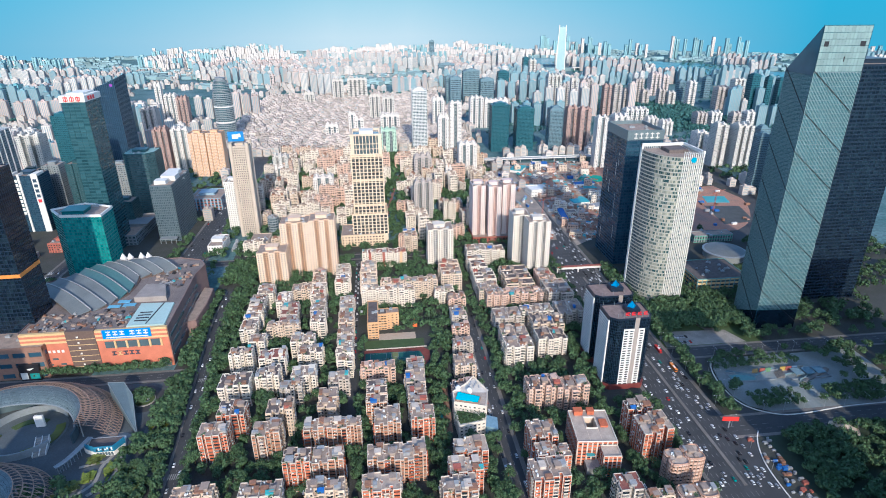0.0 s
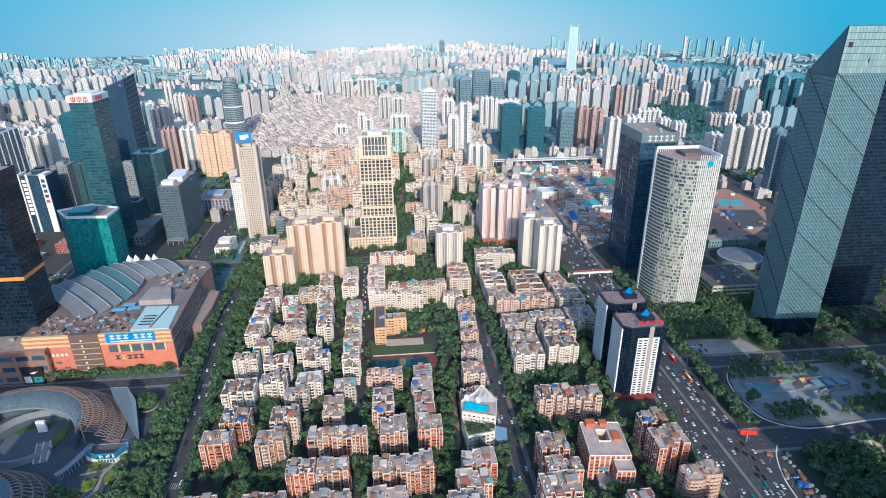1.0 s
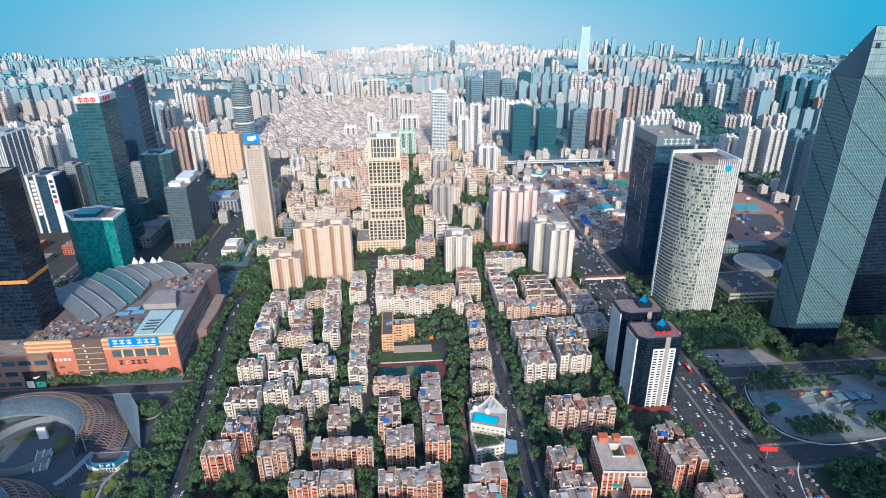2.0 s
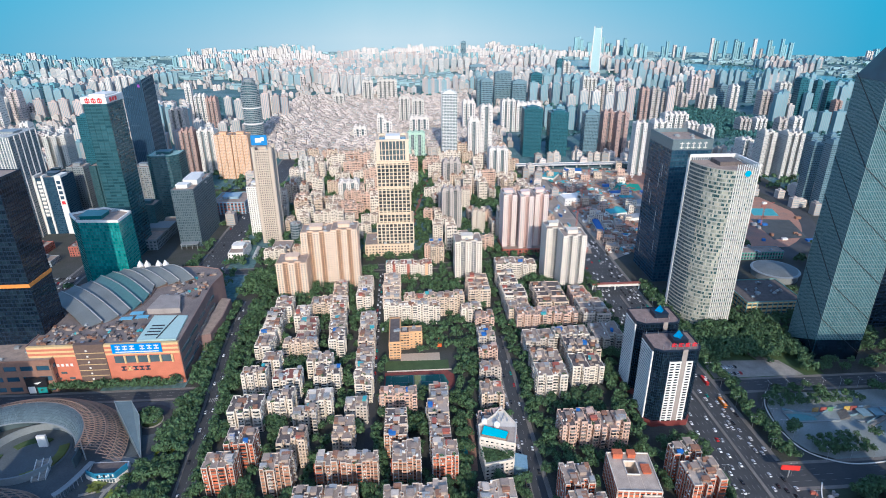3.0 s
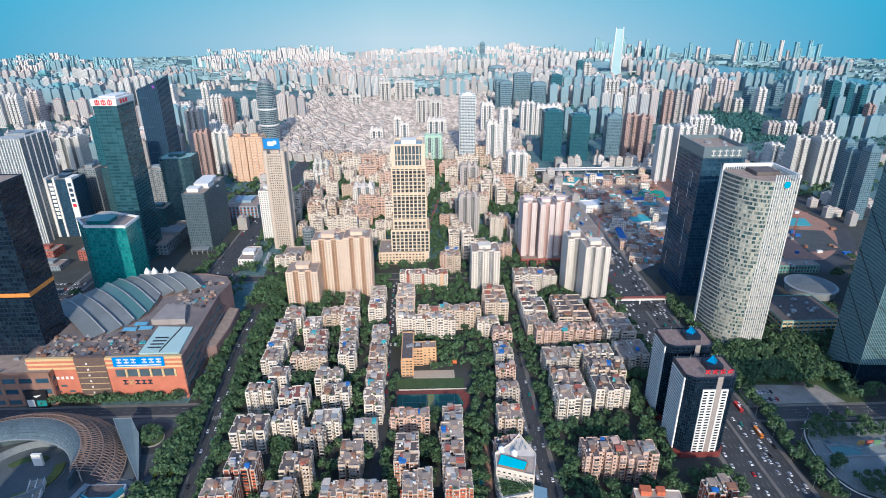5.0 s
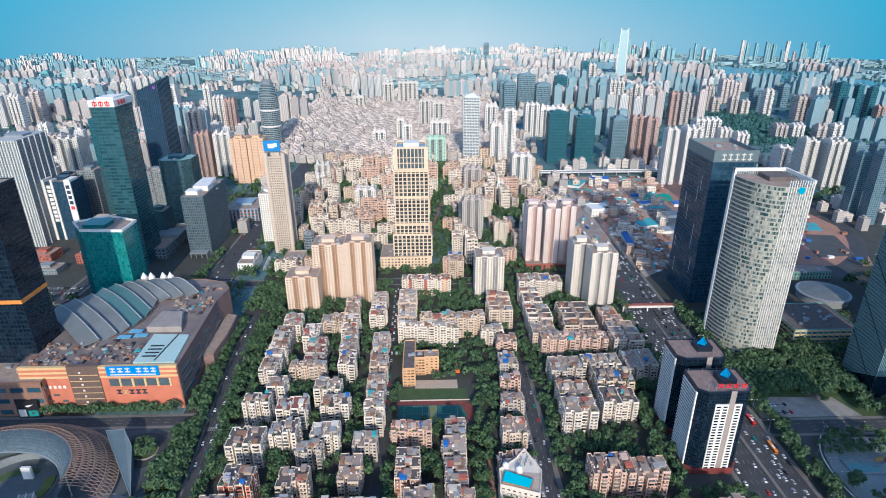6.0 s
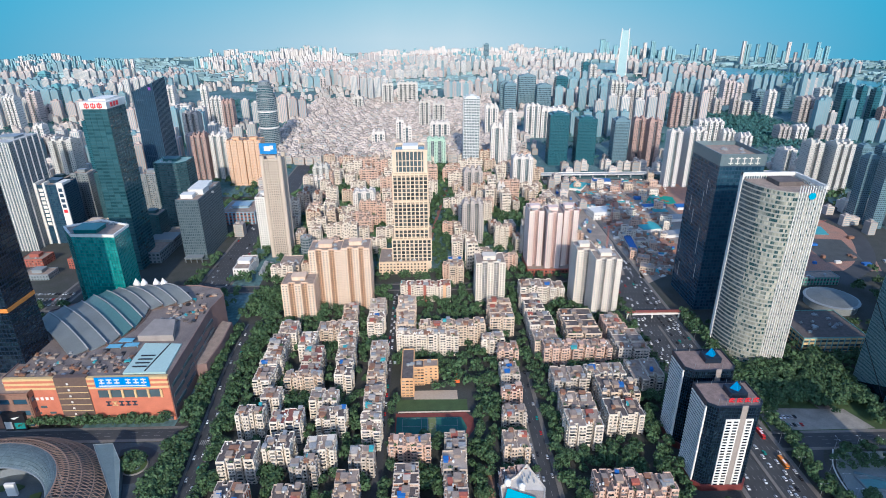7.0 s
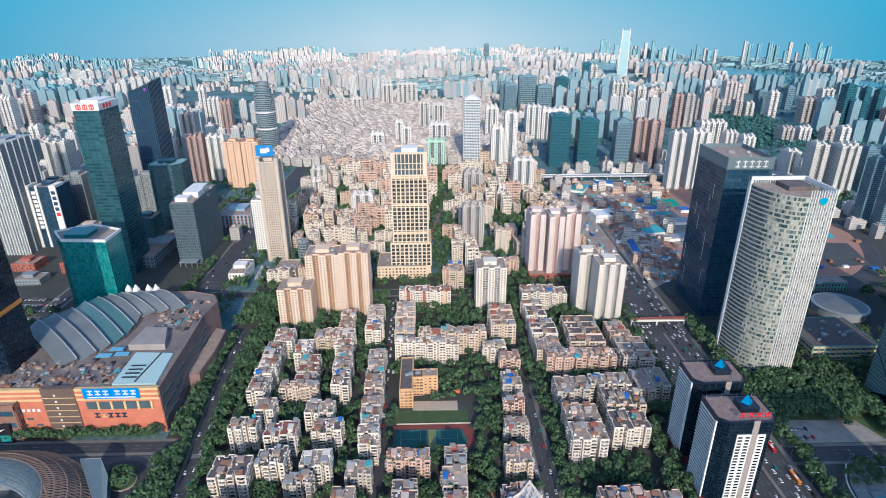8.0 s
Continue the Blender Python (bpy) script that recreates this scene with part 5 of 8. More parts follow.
        s.f.extend(((3, 2, 1, 0), (4 * N, 4 * N + 1, 4 * N + 2, 4 * N + 3)))
        part("roof_vault", s, METAL_ROOF if i not in (4, 5) else mat("green_vault_glass", (0.10, 0.20, 0.20), 0.35, 0.1) if i == 4 else bpy.data.materials["green_vault_glass"], e)
        s, cap = Mesh(), Mesh()
        for j in range(N):
            t0, t1 = j / N, (j + 1) / N
            z0, z1 = (44 + 7.5 * math.sin(math.pi * (0.12 + 0.80 * t)) - i * 0.25 - 3.2 for t in (t0, t1))
            p0, p1 = a0.lerp(b0, t0), a0.lerp(b0, t1)
            d = (p1 - p0).normalized()
            w = Vector((d.y, -d.x)) * 0.4
            s.hexa([(*(p0 - w), z0), (*(p1 - w), z1), (*(p1 + w), z1), (*(p0 + w), z0), (*(p0 - w), z0 + 4.7), (*(p1 - w), z1 + 4.7), (*(p1 + w), z1 + 4.7), (*(p0 + w), z0 + 4.7)])
            cap.hexa([(*(p0 - w * 1.2), z0 + 4.7), (*(p1 - w * 1.2), z1 + 4.7), (*(p1 + w * 1.2), z1 + 4.7), (*(p0 + w * 1.2), z0 + 4.7), (*(p0 - w * 1.2), z0 + 5.2), (*(p1 - w * 1.2), z1 + 5.2), (*(p1 + w * 1.2), z1 + 5.2), (*(p0 + w * 1.2), z0 + 5.2)])
        part("vault_riser", s, DARK_PANEL, e, "dark step between vaults")
        part("vault_rib", cap, mat("pale_grey_rib", (0.46, 0.45, 0.43), 0.5, 0.1) if i == 0 else bpy.data.materials["pale_grey_rib"], e, "thin pale edge of the vault")
        s = Mesh()
        zl = 44 + 7.5 * math.sin(math.pi * 0.92) - i * 0.25
        s.hexa([(*b1, 41), (*(b1 + Vector((2, 1))), 41), (*(b0 + Vector((2, 1))), 41), (*b0, 41), (*b1, zl - 2), (*(b1 + Vector((1, 1))), zl - 2), (*(b0 + Vector((1, 1))), zl - 1), (*b0, zl - 1)])
        part("vault_end", s, DARK_PANEL, e)
    for x in (-41, -33, -20, -12):
        s = Mesh()
        s.cyl(x, 95, 3.6, 41, 47, 8)
        s.cyl(x, 95, 3.8, 47, 53, 8, 0.2)
        part("tent_canopy", s, W_WHITE, e, "white peaked tent canopy")
    return e


mall()


# ---- lattice pavilion ----
LATTICE = mat("tan_lattice", (0.40, 0.28, 0.21), 0.5, 0.1, 0.3)
SHELL = mat("grey_shell_panel", (0.17, 0.22, 0.235), 0.6, 0.1, 0.3, 0.1, 1, island=0.12)


def pavilion(cx, cy, r0, r1, th0, th1, inner, label, n=64, cen=0.0):
    """A curved shell: an outer slope of crossing ribs, an upper band of metal panels, and columns below."""
    e = thing("pavilion", cx, cy, 0, label, "pavilion")
    rad = radians

    def at(th, s):
        r = r0 + (r1 - r0) * s
        return Vector((r * math.cos(th), r * math.sin(th) * 0.93, 2.5 + 17.5 * math.sin(s * 1.45)))

    rib = Mesh()
    span = th1 - th0
    for k in range(n):
        base = th0 + span * k / (n - 1)
        for sgn in (-1, 1):
            prev = None
            for j in range(7):
                s = j / 6
                th = base + sgn * 9 * s
                if th0 - 1 <= th <= th1 + 1:
                    p = at(rad(th), s)
                    if prev is not None:
                        rib.rod(prev, p, 0.24, 4)
                    prev = p
    part("lattice_rib", rib, LATTICE, e, "tan crossing lattice ribs", kind="stuff")
    hoop = Mesh()
    for s in (0, 0.25, 0.5, 0.75, 1):
        for k in range(40):
            hoop.rod(at(rad(th0 + span * k / 40), s), at(rad(th0 + span * (k + 1) / 40), s), 0.42, 4)
    part("lattice_hoop", hoop, LATTICE, e, kind="stuff")
    pan = Mesh()
    K, M = 46, 8
    for k in range(K):
        for j in range(M):
            q = []
            for kk, jj in ((k + 0.03, j + 0.04), (k + 0.97, j + 0.04), (k + 0.97, j + 0.96), (k + 0.03, j + 0.96)):
                f = kk / K
                th = rad(th0 + span * f)
                ri = inner(f)
                r = r1 - (r1 - ri) * jj / M
                q.append((r * math.cos(th), r * math.sin(th) * 0.93, 19.9 + 1.2 * math.sin(3.14 * jj / M) - 3.0 * (jj / M) ** 2))
            pan.poly(q)
    part("shell_panel", pan, SHELL, e, "grey metal roof panels", kind="stuff")
    rim = Mesh()
    for k in range(K):
        f0, f1 = k / K, (k + 1) / K
        p = [Vector((inner(f) * math.cos(rad(th0 + span * f)), inner(f) * math.sin(rad(th0 + span * f)) * 0.93, 17.0)) for f in (f0, f1)]
        rim.rod(p[0], p[1], 0.6, 5)
    part("shell_rim", rim, W_GREY, e)
    for k in range(9):
        th = rad(th0 + span * (k + 0.5) / 9)
        c = Mesh()
        c.rod((r1 * math.cos(th), r1 * math.sin(th) * 0.93, 0), (r1 * math.cos(th), r1 * math.sin(th) * 0.93, 20), 0.5, 8)
        part("column", c, W_GREY, e)
    low = Mesh()
    ring = [(0.93 * r1 * math.cos(rad(th0 + span * k / 24)), 0.86 * r1 * math.sin(rad(th0 + span * k / 24))) for k in range(25)]
    ring += [(0.62 * r0 * math.cos(rad(th0 + span * k / 24)), 0.58 * r0 * math.sin(rad(th0 + span * k / 24))) for k in range(24, -1, -1)]
    low.prism(ring[::-1], 0, 9)
    part("shop_storey", low, G_GREY, e)
    return e


foot(-400, -210, 340, 486)
pavilion(-312, 398, 88, 60, -2, 150, lambda f: 60 - 24 * math.sin(min(1, f * 1.6) * 1.57), "lattice-shell pavilion roof with grey metal panels")
pavilion(-300, 318, 62, 40, 5, 165, lambda f: 38 - 34 * math.sin(min(1, f * 1.8) * 1.57), "second lattice-shell pavilion with grey dome panels", 30)


def disc(name, label, x, y, r, z0, z1, material, cat="paving", kind="structure"):
    m = Mesh()
    m.cyl(x, y, r, z0, z1, 40)
    return tagged(part(name, m, material), label, cat, kind=kind)


def slab(name, label, pts, z0, z1, material, cat="paving", kind="structure"):
    m = Mesh()
    m.prism(pts, z0, z1)
    return tagged(part(name, m, material), label, cat, kind=kind)


slab("plaza", "grey stone plaza round the pavilions", [(-420, 270), (-186, 270), (-186, 474), (-420, 474)], -0.2, 0.04, mat("dark_plaza_stone", (0.11, 0.125, 0.135), 0.7, 0, 0.5, 0.08, 0.8))
disc("court", "sunken paved court with dark floor", -300, 412, 30, 0, 0.3, mat("slate_paving", (0.13, 0.15, 0.16), 0.7, 0, 0.4, 0.1, 1))
for k, (r0, r1, a0, a1) in enumerate(((21, 28, -75, 25), (14, 20, 60, 150), (20, 27, 175, 235))):
    m = Mesh()
    for i in range(16):
        a, b = radians(a0 + (a1 - a0) * i / 16), radians(a0 + (a1 - a0) * (i + 1) / 16)
        m.hexa([(-300 + r * math.cos(t), 412 + r * math.sin(t), z) for z in (0.3, 1.1) for r, t in ((r1, a), (r1, b), (r0, b), (r0, a))])
    tagged(part("court_bed", m, GRASS if k else LEAF_PALE), "curved planted bed of green shrubs", "bed", kind="structure")
disc("turning_circle", "asphalt turning circle by the street", -218, 447, 17, 0, 0.12, ASPHALT, "road")
disc("round_bed", "round planted bed with low wall", -219, 447, 8.5, 0, 0.9, GRASS, "bed")
wall = Mesh()
for k in range(36):
    a, b = radians(k * 8 + 40), radians(k * 8 + 48)
    wall.hexa([(r * math.cos(t), r * math.sin(t), z) for z in (0, 6.5) for r, t in ((31, a), (31, b), (30, b), (30, a))][::1])
cw = tagged(part("court_wall", wall, W_GREY), "curved grey court wall below the shell", "wall", kind="structure")
cw.matrix_basis = pose(-300, 412, 0)
scr = thing("screen_building", -226, 388, 0, "low curved shop block with blue video screen", "shop")
m = Mesh()
m.prism([(-16, -4), (-6, -9), (8, -9), (13, 0), (11, 8), (-16, 8)], 0, 4.4)
part("wall", m, W_WHITE, scr)
m = Mesh()
m.prism([(-15, -4.4), (-5.6, -9.4), (8.4, -9.4), (13.4, 0), (12.6, 0), (8, -9), (-5.6, -9)], 4.4, 9.6)
part("screen", m, mat("screen_blue", (0.05, 0.22, 0.36), 0.3), scr, "blue and white video screen")
for i in range(8):
    m = Mesh()
    m.box(-4.6 + i * 1.6, -3.6 + i * 1.6, -9.75, -9.4, 5.4 + (i % 3) * 0.7, 7.4 + (i % 2) * 1.2)
    part("screen_bar", m, W_WHITE if i % 3 else BLACK, scr)
for i in range(6):
    m = Mesh()
    m.box(-5 + i * 2.1, -3.4 + i * 2.1, -9.2, -8.98, 0.6, 3.6)
    part("shop_window", m, G_GREY, scr)
m = Mesh()
m.prism([(-14, -3), (8, -7), (11, 0), (10, 7), (-15, 7)], 4.4, 4.7)
part("roof", m, ROOF_DARK, scr)
m = Mesh()
m.box(-297, -290, 421, 423, 0, 11)
tagged(part("white_wall", m, W_WHITE), "tall blank white screen wall", "wall", kind="structure")
fbr = thing("footbridge", 0, 0, 0, "curved grey raised footbridge to the pavilion", "bridge")
for i in range(12):
    br, po = Mesh(), Mesh()
    t0, t1 = i / 12, (i + 1) / 12
    p0, p1 = Vector((-241 - 12 * t0, 394 - 32 * t0 - 6 * math.sin(3.14 * t0), 7)), Vector((-241 - 12 * t1, 394 - 32 * t1 - 6 * math.sin(3.14 * t1), 7))
    d = (p1 - p0).normalized()
    w = Vector((d.y, -d.x, 0)) * 2.2
    br.hexa([tuple(p0 - w), tuple(p1 - w), tuple(p1 + w), tuple(p0 + w)] + [tuple(q + Vector((0, 0, 0.6))) for q in (p0 - w, p1 - w, p1 + w, p0 + w)])
    po.rod((p0.x, p0.y, 0), (p0.x, p0.y, 7), 0.3)
    part("deck", br, W_GREY, fbr)
    part("post", po, METAL, fbr)
rnd = random.Random(8)
for i in range(12):
    x, y = rnd.uniform(-262, -190), rnd.uniform(290, 340)
    a, w, d = rnd.uniform(-40, 40), rnd.uniform(4, 10), rnd.uniform(2, 5)
    ca, sa = math.cos(radians(a)), math.sin(radians(a))
    slab("planting_bed", "raised bed of bright green shrubs", [(x + p * ca - q * sa, y + p * sa + q * ca) for p, q in rect(w, d)], 0, 0.8, mat("bright_shrub", (0.22, 0.28, 0.04), 0.8, 0, 0.5, 0.5, 3) if i == 0 else bpy.data.materials["bright_shrub"], "plants", "")

# ---- school and sports field ----
SCHOOL = mat("school_yellow_tile", (0.66, 0.40, 0.20), 0.75, 0, 0.25, 0.2, streak=0.2)
tower("school_building", "yellow-tiled school wing with dark roof", -14.5, 550, rect(10.5, 48), 6, 3.1, wall=SCHOOL, pane=PANES, bay=3.4, fw=0.75, fh=0.45, roof=ROOF_DARK, category="school", house=False, clutter=3, deep=0.6)
tower("school_building", "yellow-tiled school wing with open galleries", -4.5, 549, rect(9, 12), 6, 3.1, wall=SCHOOL, pane=PANES, bay=3.0, fw=0.85, fh=0.5, roof=ROOF_DARK, category="school", house=False, clutter=1, deep=0.6)
tower("school_building", "yellow-tiled school end block", 6.5, 550, rect(13, 11), 6, 3.1, wall=SCHOOL, pane=PANES, bay=4.0, fw=0.4, fh=0.4, roof=ROOF, category="school", house=False, clutter=1)
slab("terrace", "beige paved school terrace", [(-9, 522), (30, 521), (30, 534), (-9, 534)], 0, 0.35, mat("beige_paving", (0.52, 0.42, 0.32), 0.8))
slab("lawn", "green school lawn", [(-24, 506), (38, 504), (38, 521), (-24, 522)], 0, 0.12, GRASS, "lawn")
m = Mesh()
m.box(-22, 40, 503.7, 504, 0, 1.3)
tagged(part("field_wall", m, WALL["grey"]), "low white field wall", "wall", kind="structure")
# Red darkened: the shade of the trees is put into the colour.
TRACK = mat("red_track", (0.24, 0.065, 0.05), 0.85, 0, 0.4, 0.2, 2)
slab("track", "running track, its red darkened for tree shade", [(-24, 474), (36, 472), (42, 482), (42, 496), (36, 503), (-24, 503)], 0, 0.10, TRACK, "track")
slab("sports_court", "dark green sports court with painted lines", [(-23, 474), (33, 473), (36, 484), (32, 497), (-23, 498)], 0, 0.16, mat("green_court", (0.04, 0.15, 0.12), 0.8, 0, 0.4, 0.15, 2), "court")
ln = Mesh()
for x in (-18, -2, 3, 10, 28):
    ln.box(x, x + 0.25, 476, 496, 0.16, 0.18)
for y in (476, 486, 495.8):
    ln.box(-18, 28, y, y + 0.25, 0.16, 0.18)
for k in range(16):
    a, b = k * 0.3927, (k + 1) * 0.3927
    ln.hexa([(6.5 + r * math.cos(t), 486 + r * math.sin(t), z) for z in (0.16, 0.18) for r, t in ((3, a), (3.3, a), (3.3, b), (3, b))])
tagged(part("court_line", ln, PAINT), "painted yellow court lines", "marking", kind="stuff")
slab("court_strip", "olive strip across the court", [(3.2, 475), (10, 475), (10, 497), (3.2, 497)], 0.16, 0.175, mat("olive_court", (0.20, 0.22, 0.08), 0.8), "court")
m = Mesh()
m.box(30, 31, 548, 551, 0, 7)
m.box(28, 33, 545, 546, 0, 5)
tagged(part("slide", m, mat("orange_plastic", (0.75, 0.16, 0.04), 0.5)), "bright orange play structure in the yard", "playground")


# ---- roof-pool building ----
def pool_house():
    e = thing("pool_building", 66, 385, 0, "white wedge-shaped building with turquoise roof pool", "building")
    foot(50, 84, 362, 422)
    white = WALL["white"]
    rear = [(-13.5, 0), (12, -9), (17, 12), (8, 34), (0, 24), (-13, 14)]
    front = [(-12, -22), (10, -18), (12, -9.2), (-13.5, -0.2)]
    w, f, p, s = Mesh(), Mesh(), Mesh(), Mesh()
    for plan, z, nf in ((rear, 20, 6), (front, 13.3, 4)):
        w.prism(plan, 0, z)
        for o, u, n, L in edges(plan):
            grid_wall(f, f, p, o, u, n, L, 0, 3.3, nf, 4.0, 0.5, 0.42, 0.2)
        parapet(s, plan, z, 1.3, 0.35)
    part("wall", w, white, e)
    part("facade_frame", f, white, e, kind="stuff")
    part("window", p, PANES, e, kind="stuff")
    part("parapet", s, white, e)
    s = Mesh()
    s.prism([(-12.8, 1.2), (11.4, -7.4), (15.6, 10), (-12, 13)], 20, 20.2)
    part("pool_deck", s, ROOF_PALE, e)
    s = Mesh()
    s.prism([(-12.4, 1.0), (6, -5.6), (9.6, 2.6), (-9, 12)], 20.2, 22)
    part("pool_wall", s, mat("deck_brown", (0.36, 0.24, 0.17), 0.7), e)
    s = Mesh()
    s.prism([(-12, 1.8), (5.4, -4.6), (8.6, 2.4), (-8.8, 11)], 22, 22.3)
    part("pool_water", s, mat("turquoise_water", (0.01, 0.52, 0.62), 0.12, 0, 0.1), e, "bright turquoise pool water")
    s = Mesh()
    s.prism([(-11, -19), (8, -15.5), (10.6, -10.5), (-12, -2.4)], 13.3, 13.7)
    part("roof_garden", s, GRASS, e)
    for k, (x, y, a) in enumerate(((-8, -11, 5.6), (-5, -15, 4.4), (3, -12, 4.4), (8, -13, 2.8))):
        gp = part("garden_shrub", crown_like(random.Random(4 + k), 220, a, 2.6), LEAF, e, kind="stuff")
        gp.matrix_basis = pose(x, y, 13.6)
    s = Mesh()
    s.hexa([(9.4, -17.6, 13.7), (9.9, -17.4, 13.7), (-0.6, -4.6, 13.7), (-1.1, -4.8, 13.7), (9.4, -17.6, 14.6), (9.9, -17.4, 14.6), (-0.6, -4.6, 17), (-1.1, -4.8, 17)])
    part("raking_wall", s, white, e)
    for i in range(7):
        s = Mesh()
        s.box(2 + i * 1.5 - 1, 2.8 + i * 1.5 - 1, 17 + (i % 3) * 3, 19.5 + (i % 3) * 3, 20, 21.6)
        part("rooftop_unit", s, METAL, e)
    for x, y in ((-8, 16), (1, 12)):
        s = Mesh()
        s.cyl(x, y, 2.4, 20, 23.5, 14)
        s.cyl(x, y, 2.4, 23.5, 25, 14, 0.6)
        part("water_tank", s, W_WHITE, e)
    return e


def crown_like(r, n, a, h):
    mb = Mesh()
    for i in range(n):
        x, y, z, s = r.gauss(0, 0.5) * a, r.gauss(0, 0.5) * a, r.uniform(0.2, 1) * h, r.uniform(0.35, 0.75)
        d = Vector((r.gauss(0, 1), r.gauss(0, 1), r.gauss(0, 1) + 0.5)).normalized()
        u = d.orthogonal().normalized() * s
        v = d.cross(u).normalized() * s
        c = Vector((x, y, z))
        mb.poly([tuple(c + u), tuple(c + v), tuple(c - u), tuple(c - v)])
    return mb


pool_house()
m = Mesh()
m.hexa([(76, 366, 0), (86, 364, 0), (88, 378, 0), (78, 380, 0), (76, 366, 9), (86, 364, 7), (88, 378, 7), (78, 380, 9)])
tagged(part("glass_annex", m, mat("pale_glass_roof", (0.28, 0.42, 0.50), 0.2, 0.2)), "low pale glass-roofed annex", "annex")
slab("long_shed", "long narrow teal sheet-roofed shed", [(39, 378), (43, 378), (45, 404), (41, 404)], 0, 4, SHEET["teal"], "shed", "")
slab("yard", "red earth yard beside the pool building", [(36, 372), (50, 372), (53, 440), (38, 440)], 0, 0.06, mat("red_yard", (0.38, 0.22, 0.15), 0.9))

# ---- courtyard block beside the twin towers ----
def courtyard_block():
    e = thing("courtyard_block", 155, 341, 0, "red-brick block with pale roof round a light well", "building", rz=-6)
    foot(138, 176, 310, 364)
    plan = rect(30, 36)
    ring = ((-15, -5, -18, 18), (4, 15, -18, 18), (-5, 4, -18, -3), (-5, 4, 10, 18))
    b, f, p, k = Mesh(), Mesh(), Mesh(), Mesh()
    for x0, x1, y0, y1 in ring:
        b.box(x0, x1, y0, y1, 0, 22)
    part("wall", b, WALL["tan"], e)
    for o, u, n, L in edges(plan):
        grid_wall(f, k, p, o, u, n, L, 0, 3.15, 7, 3.6, 0.7, 0.42, 0.35)
    part("facade_frame", f, WALL["brick"], e, kind="stuff")
    part("brick_band", k, BRICK, e, kind="stuff")
    part("window", p, PANES, e, kind="stuff")
    for i, (x0, x1, y0, y1) in enumerate(ring):
        r = Mesh()
        r.box(x0 + 0.2, x1 - 0.2, y0 + 0.2, y1 - 0.2, 22, 22.15)
        part("roof", r, ROOF_PALE, e)
    for pts in (plan, rect(9, 13, -0.5, 3.5)):
        s = Mesh()
        parapet(s, pts, 22, 1.1, 0.35)
        part("parapet", s, WALL["white"], e)
    for x, y, w, d, h in ((-8, 15, 3.4, 2.6, 4), (2, 15.5, 2.6, 2.4, 3.4), (9, 2, 2.8, 4, 1.6)):
        s = Mesh()
        s.box(x - w, x + w, y - d, y + d, 22, 22 + h)
        s.box(x - w - 0.3, x + w + 0.3, y - d - 0.3, y + d + 0.3, 22 + h, 22.3 + h)
        part("stair_house", s, BRICK, e)
    fw, ff, fk, fp = Mesh(), Mesh(), Mesh(), Mesh()
    wing = [(2, -30), (15, -30), (15, -18.6), (2, -18.6)]
    fw.prism(wing, 0, 19)
    for o, u, n, L in edges(wing):
        grid_wall(ff, fk, fp, o, u, n, L, 0, 3.15, 6, 3.6, 0.7, 0.42, 0.35)
    parapet(ff, wing, 19, 1, 0.3)
    part("front_wing", fw, ROOF_PALE, e)
    part("facade_frame", ff, WALL["brick"], e, kind="stuff")
    part("brick_band", fk, BRICK, e, kind="stuff")
    part("window", fp, PANES, e, kind="stuff")
    s = Mesh()
    s.box(-9, 1.6, -28, -18.8, 0, 6)
    part("canopy", s, SHEET["grey"], e)
    s = Mesh()
    s.box(-8, -2, -22, -19, 12, 12.4)
    part("canopy", s, SHEET["teal"], e, "teal sheet canopy")
    return e


courtyard_block()


# ---- plaza with the sunken court, slip roads ----
def ribbon(name, label, pts, width, z, material, cat="road", sub=8):
    """A road along a smooth line through the points."""
    P = []
    for i in range(len(pts) - 1):
        p0, p1, p2, p3 = (Vector(pts[max(0, min(len(pts) - 1, i + k))]) for k in (-1, 0, 1, 2))
        for s in range(sub):
            t = s / sub
            P.append(0.5 * ((2 * p1) + (p2 - p0) * t + (2 * p0 - 5 * p1 + 4 * p2 - p3) * t * t + (3 * p1 - p0 - 3 * p2 + p3) * t ** 3))
    P.append(Vector(pts[-1]))
    m = Mesh()
    L, Rr = [], []
    for i, p in enumerate(P):
        d = (P[min(i + 1, len(P) - 1)] - P[max(i - 1, 0)]).normalized()
        n = Vector((-d.y, d.x)) * width / 2
        L.append(p + n)
        Rr.append(p - n)
        ROADS.append((p.x - width / 2, p.x + width / 2, p.y - width / 2, p.y + width / 2))
    for i in range(len(P) - 1):
        m.hexa([(*Rr[i], -0.2), (*Rr[i + 1], -0.2), (*L[i + 1], -0.2), (*L[i], -0.2), (*Rr[i], z), (*Rr[i + 1], z), (*L[i + 1], z), (*L[i], z)])
    return tagged(part(name, m, material), label, cat, kind="structure")


slab("plaza", "grey stone plaza with palms round a sunken court", [(322, 446), (311, 430), (306, 410), (306, 388), (312, 374), (330, 363), (470, 366), (470, 446)], -0.2, 0.16, PLAZA)
ribbon("slip_road", "curved asphalt slip road round the plaza", [(316, 460), (302, 440), (297, 408), (300, 376), (318, 356), (350, 351)], 11, 0.08, ASPHALT)
ribbon("slip_road", "asphalt slip road joining the avenue", [(330, 352), (300, 348), (284, 330), (274, 290), (270, 240)], 13, 0.07, ASPHALT)
sk = thing("sunken_court", 366, 412, 0, "sunken court with low walls, panels and stairs", "court")
ROADS.append((318, 416, 400, 424))
for x0, x1, y0, y1 in ((-48, 48, 8, 9), (-48, -6, -6, -5), (8, 48, -8, -7), (-48, -47, -6, 9), (47, 48, -8, 9)):
    m = Mesh()
    m.box(x0, x1, y0, y1, 0, 1.5)
    part("low_wall", m, W_GREY, sk)
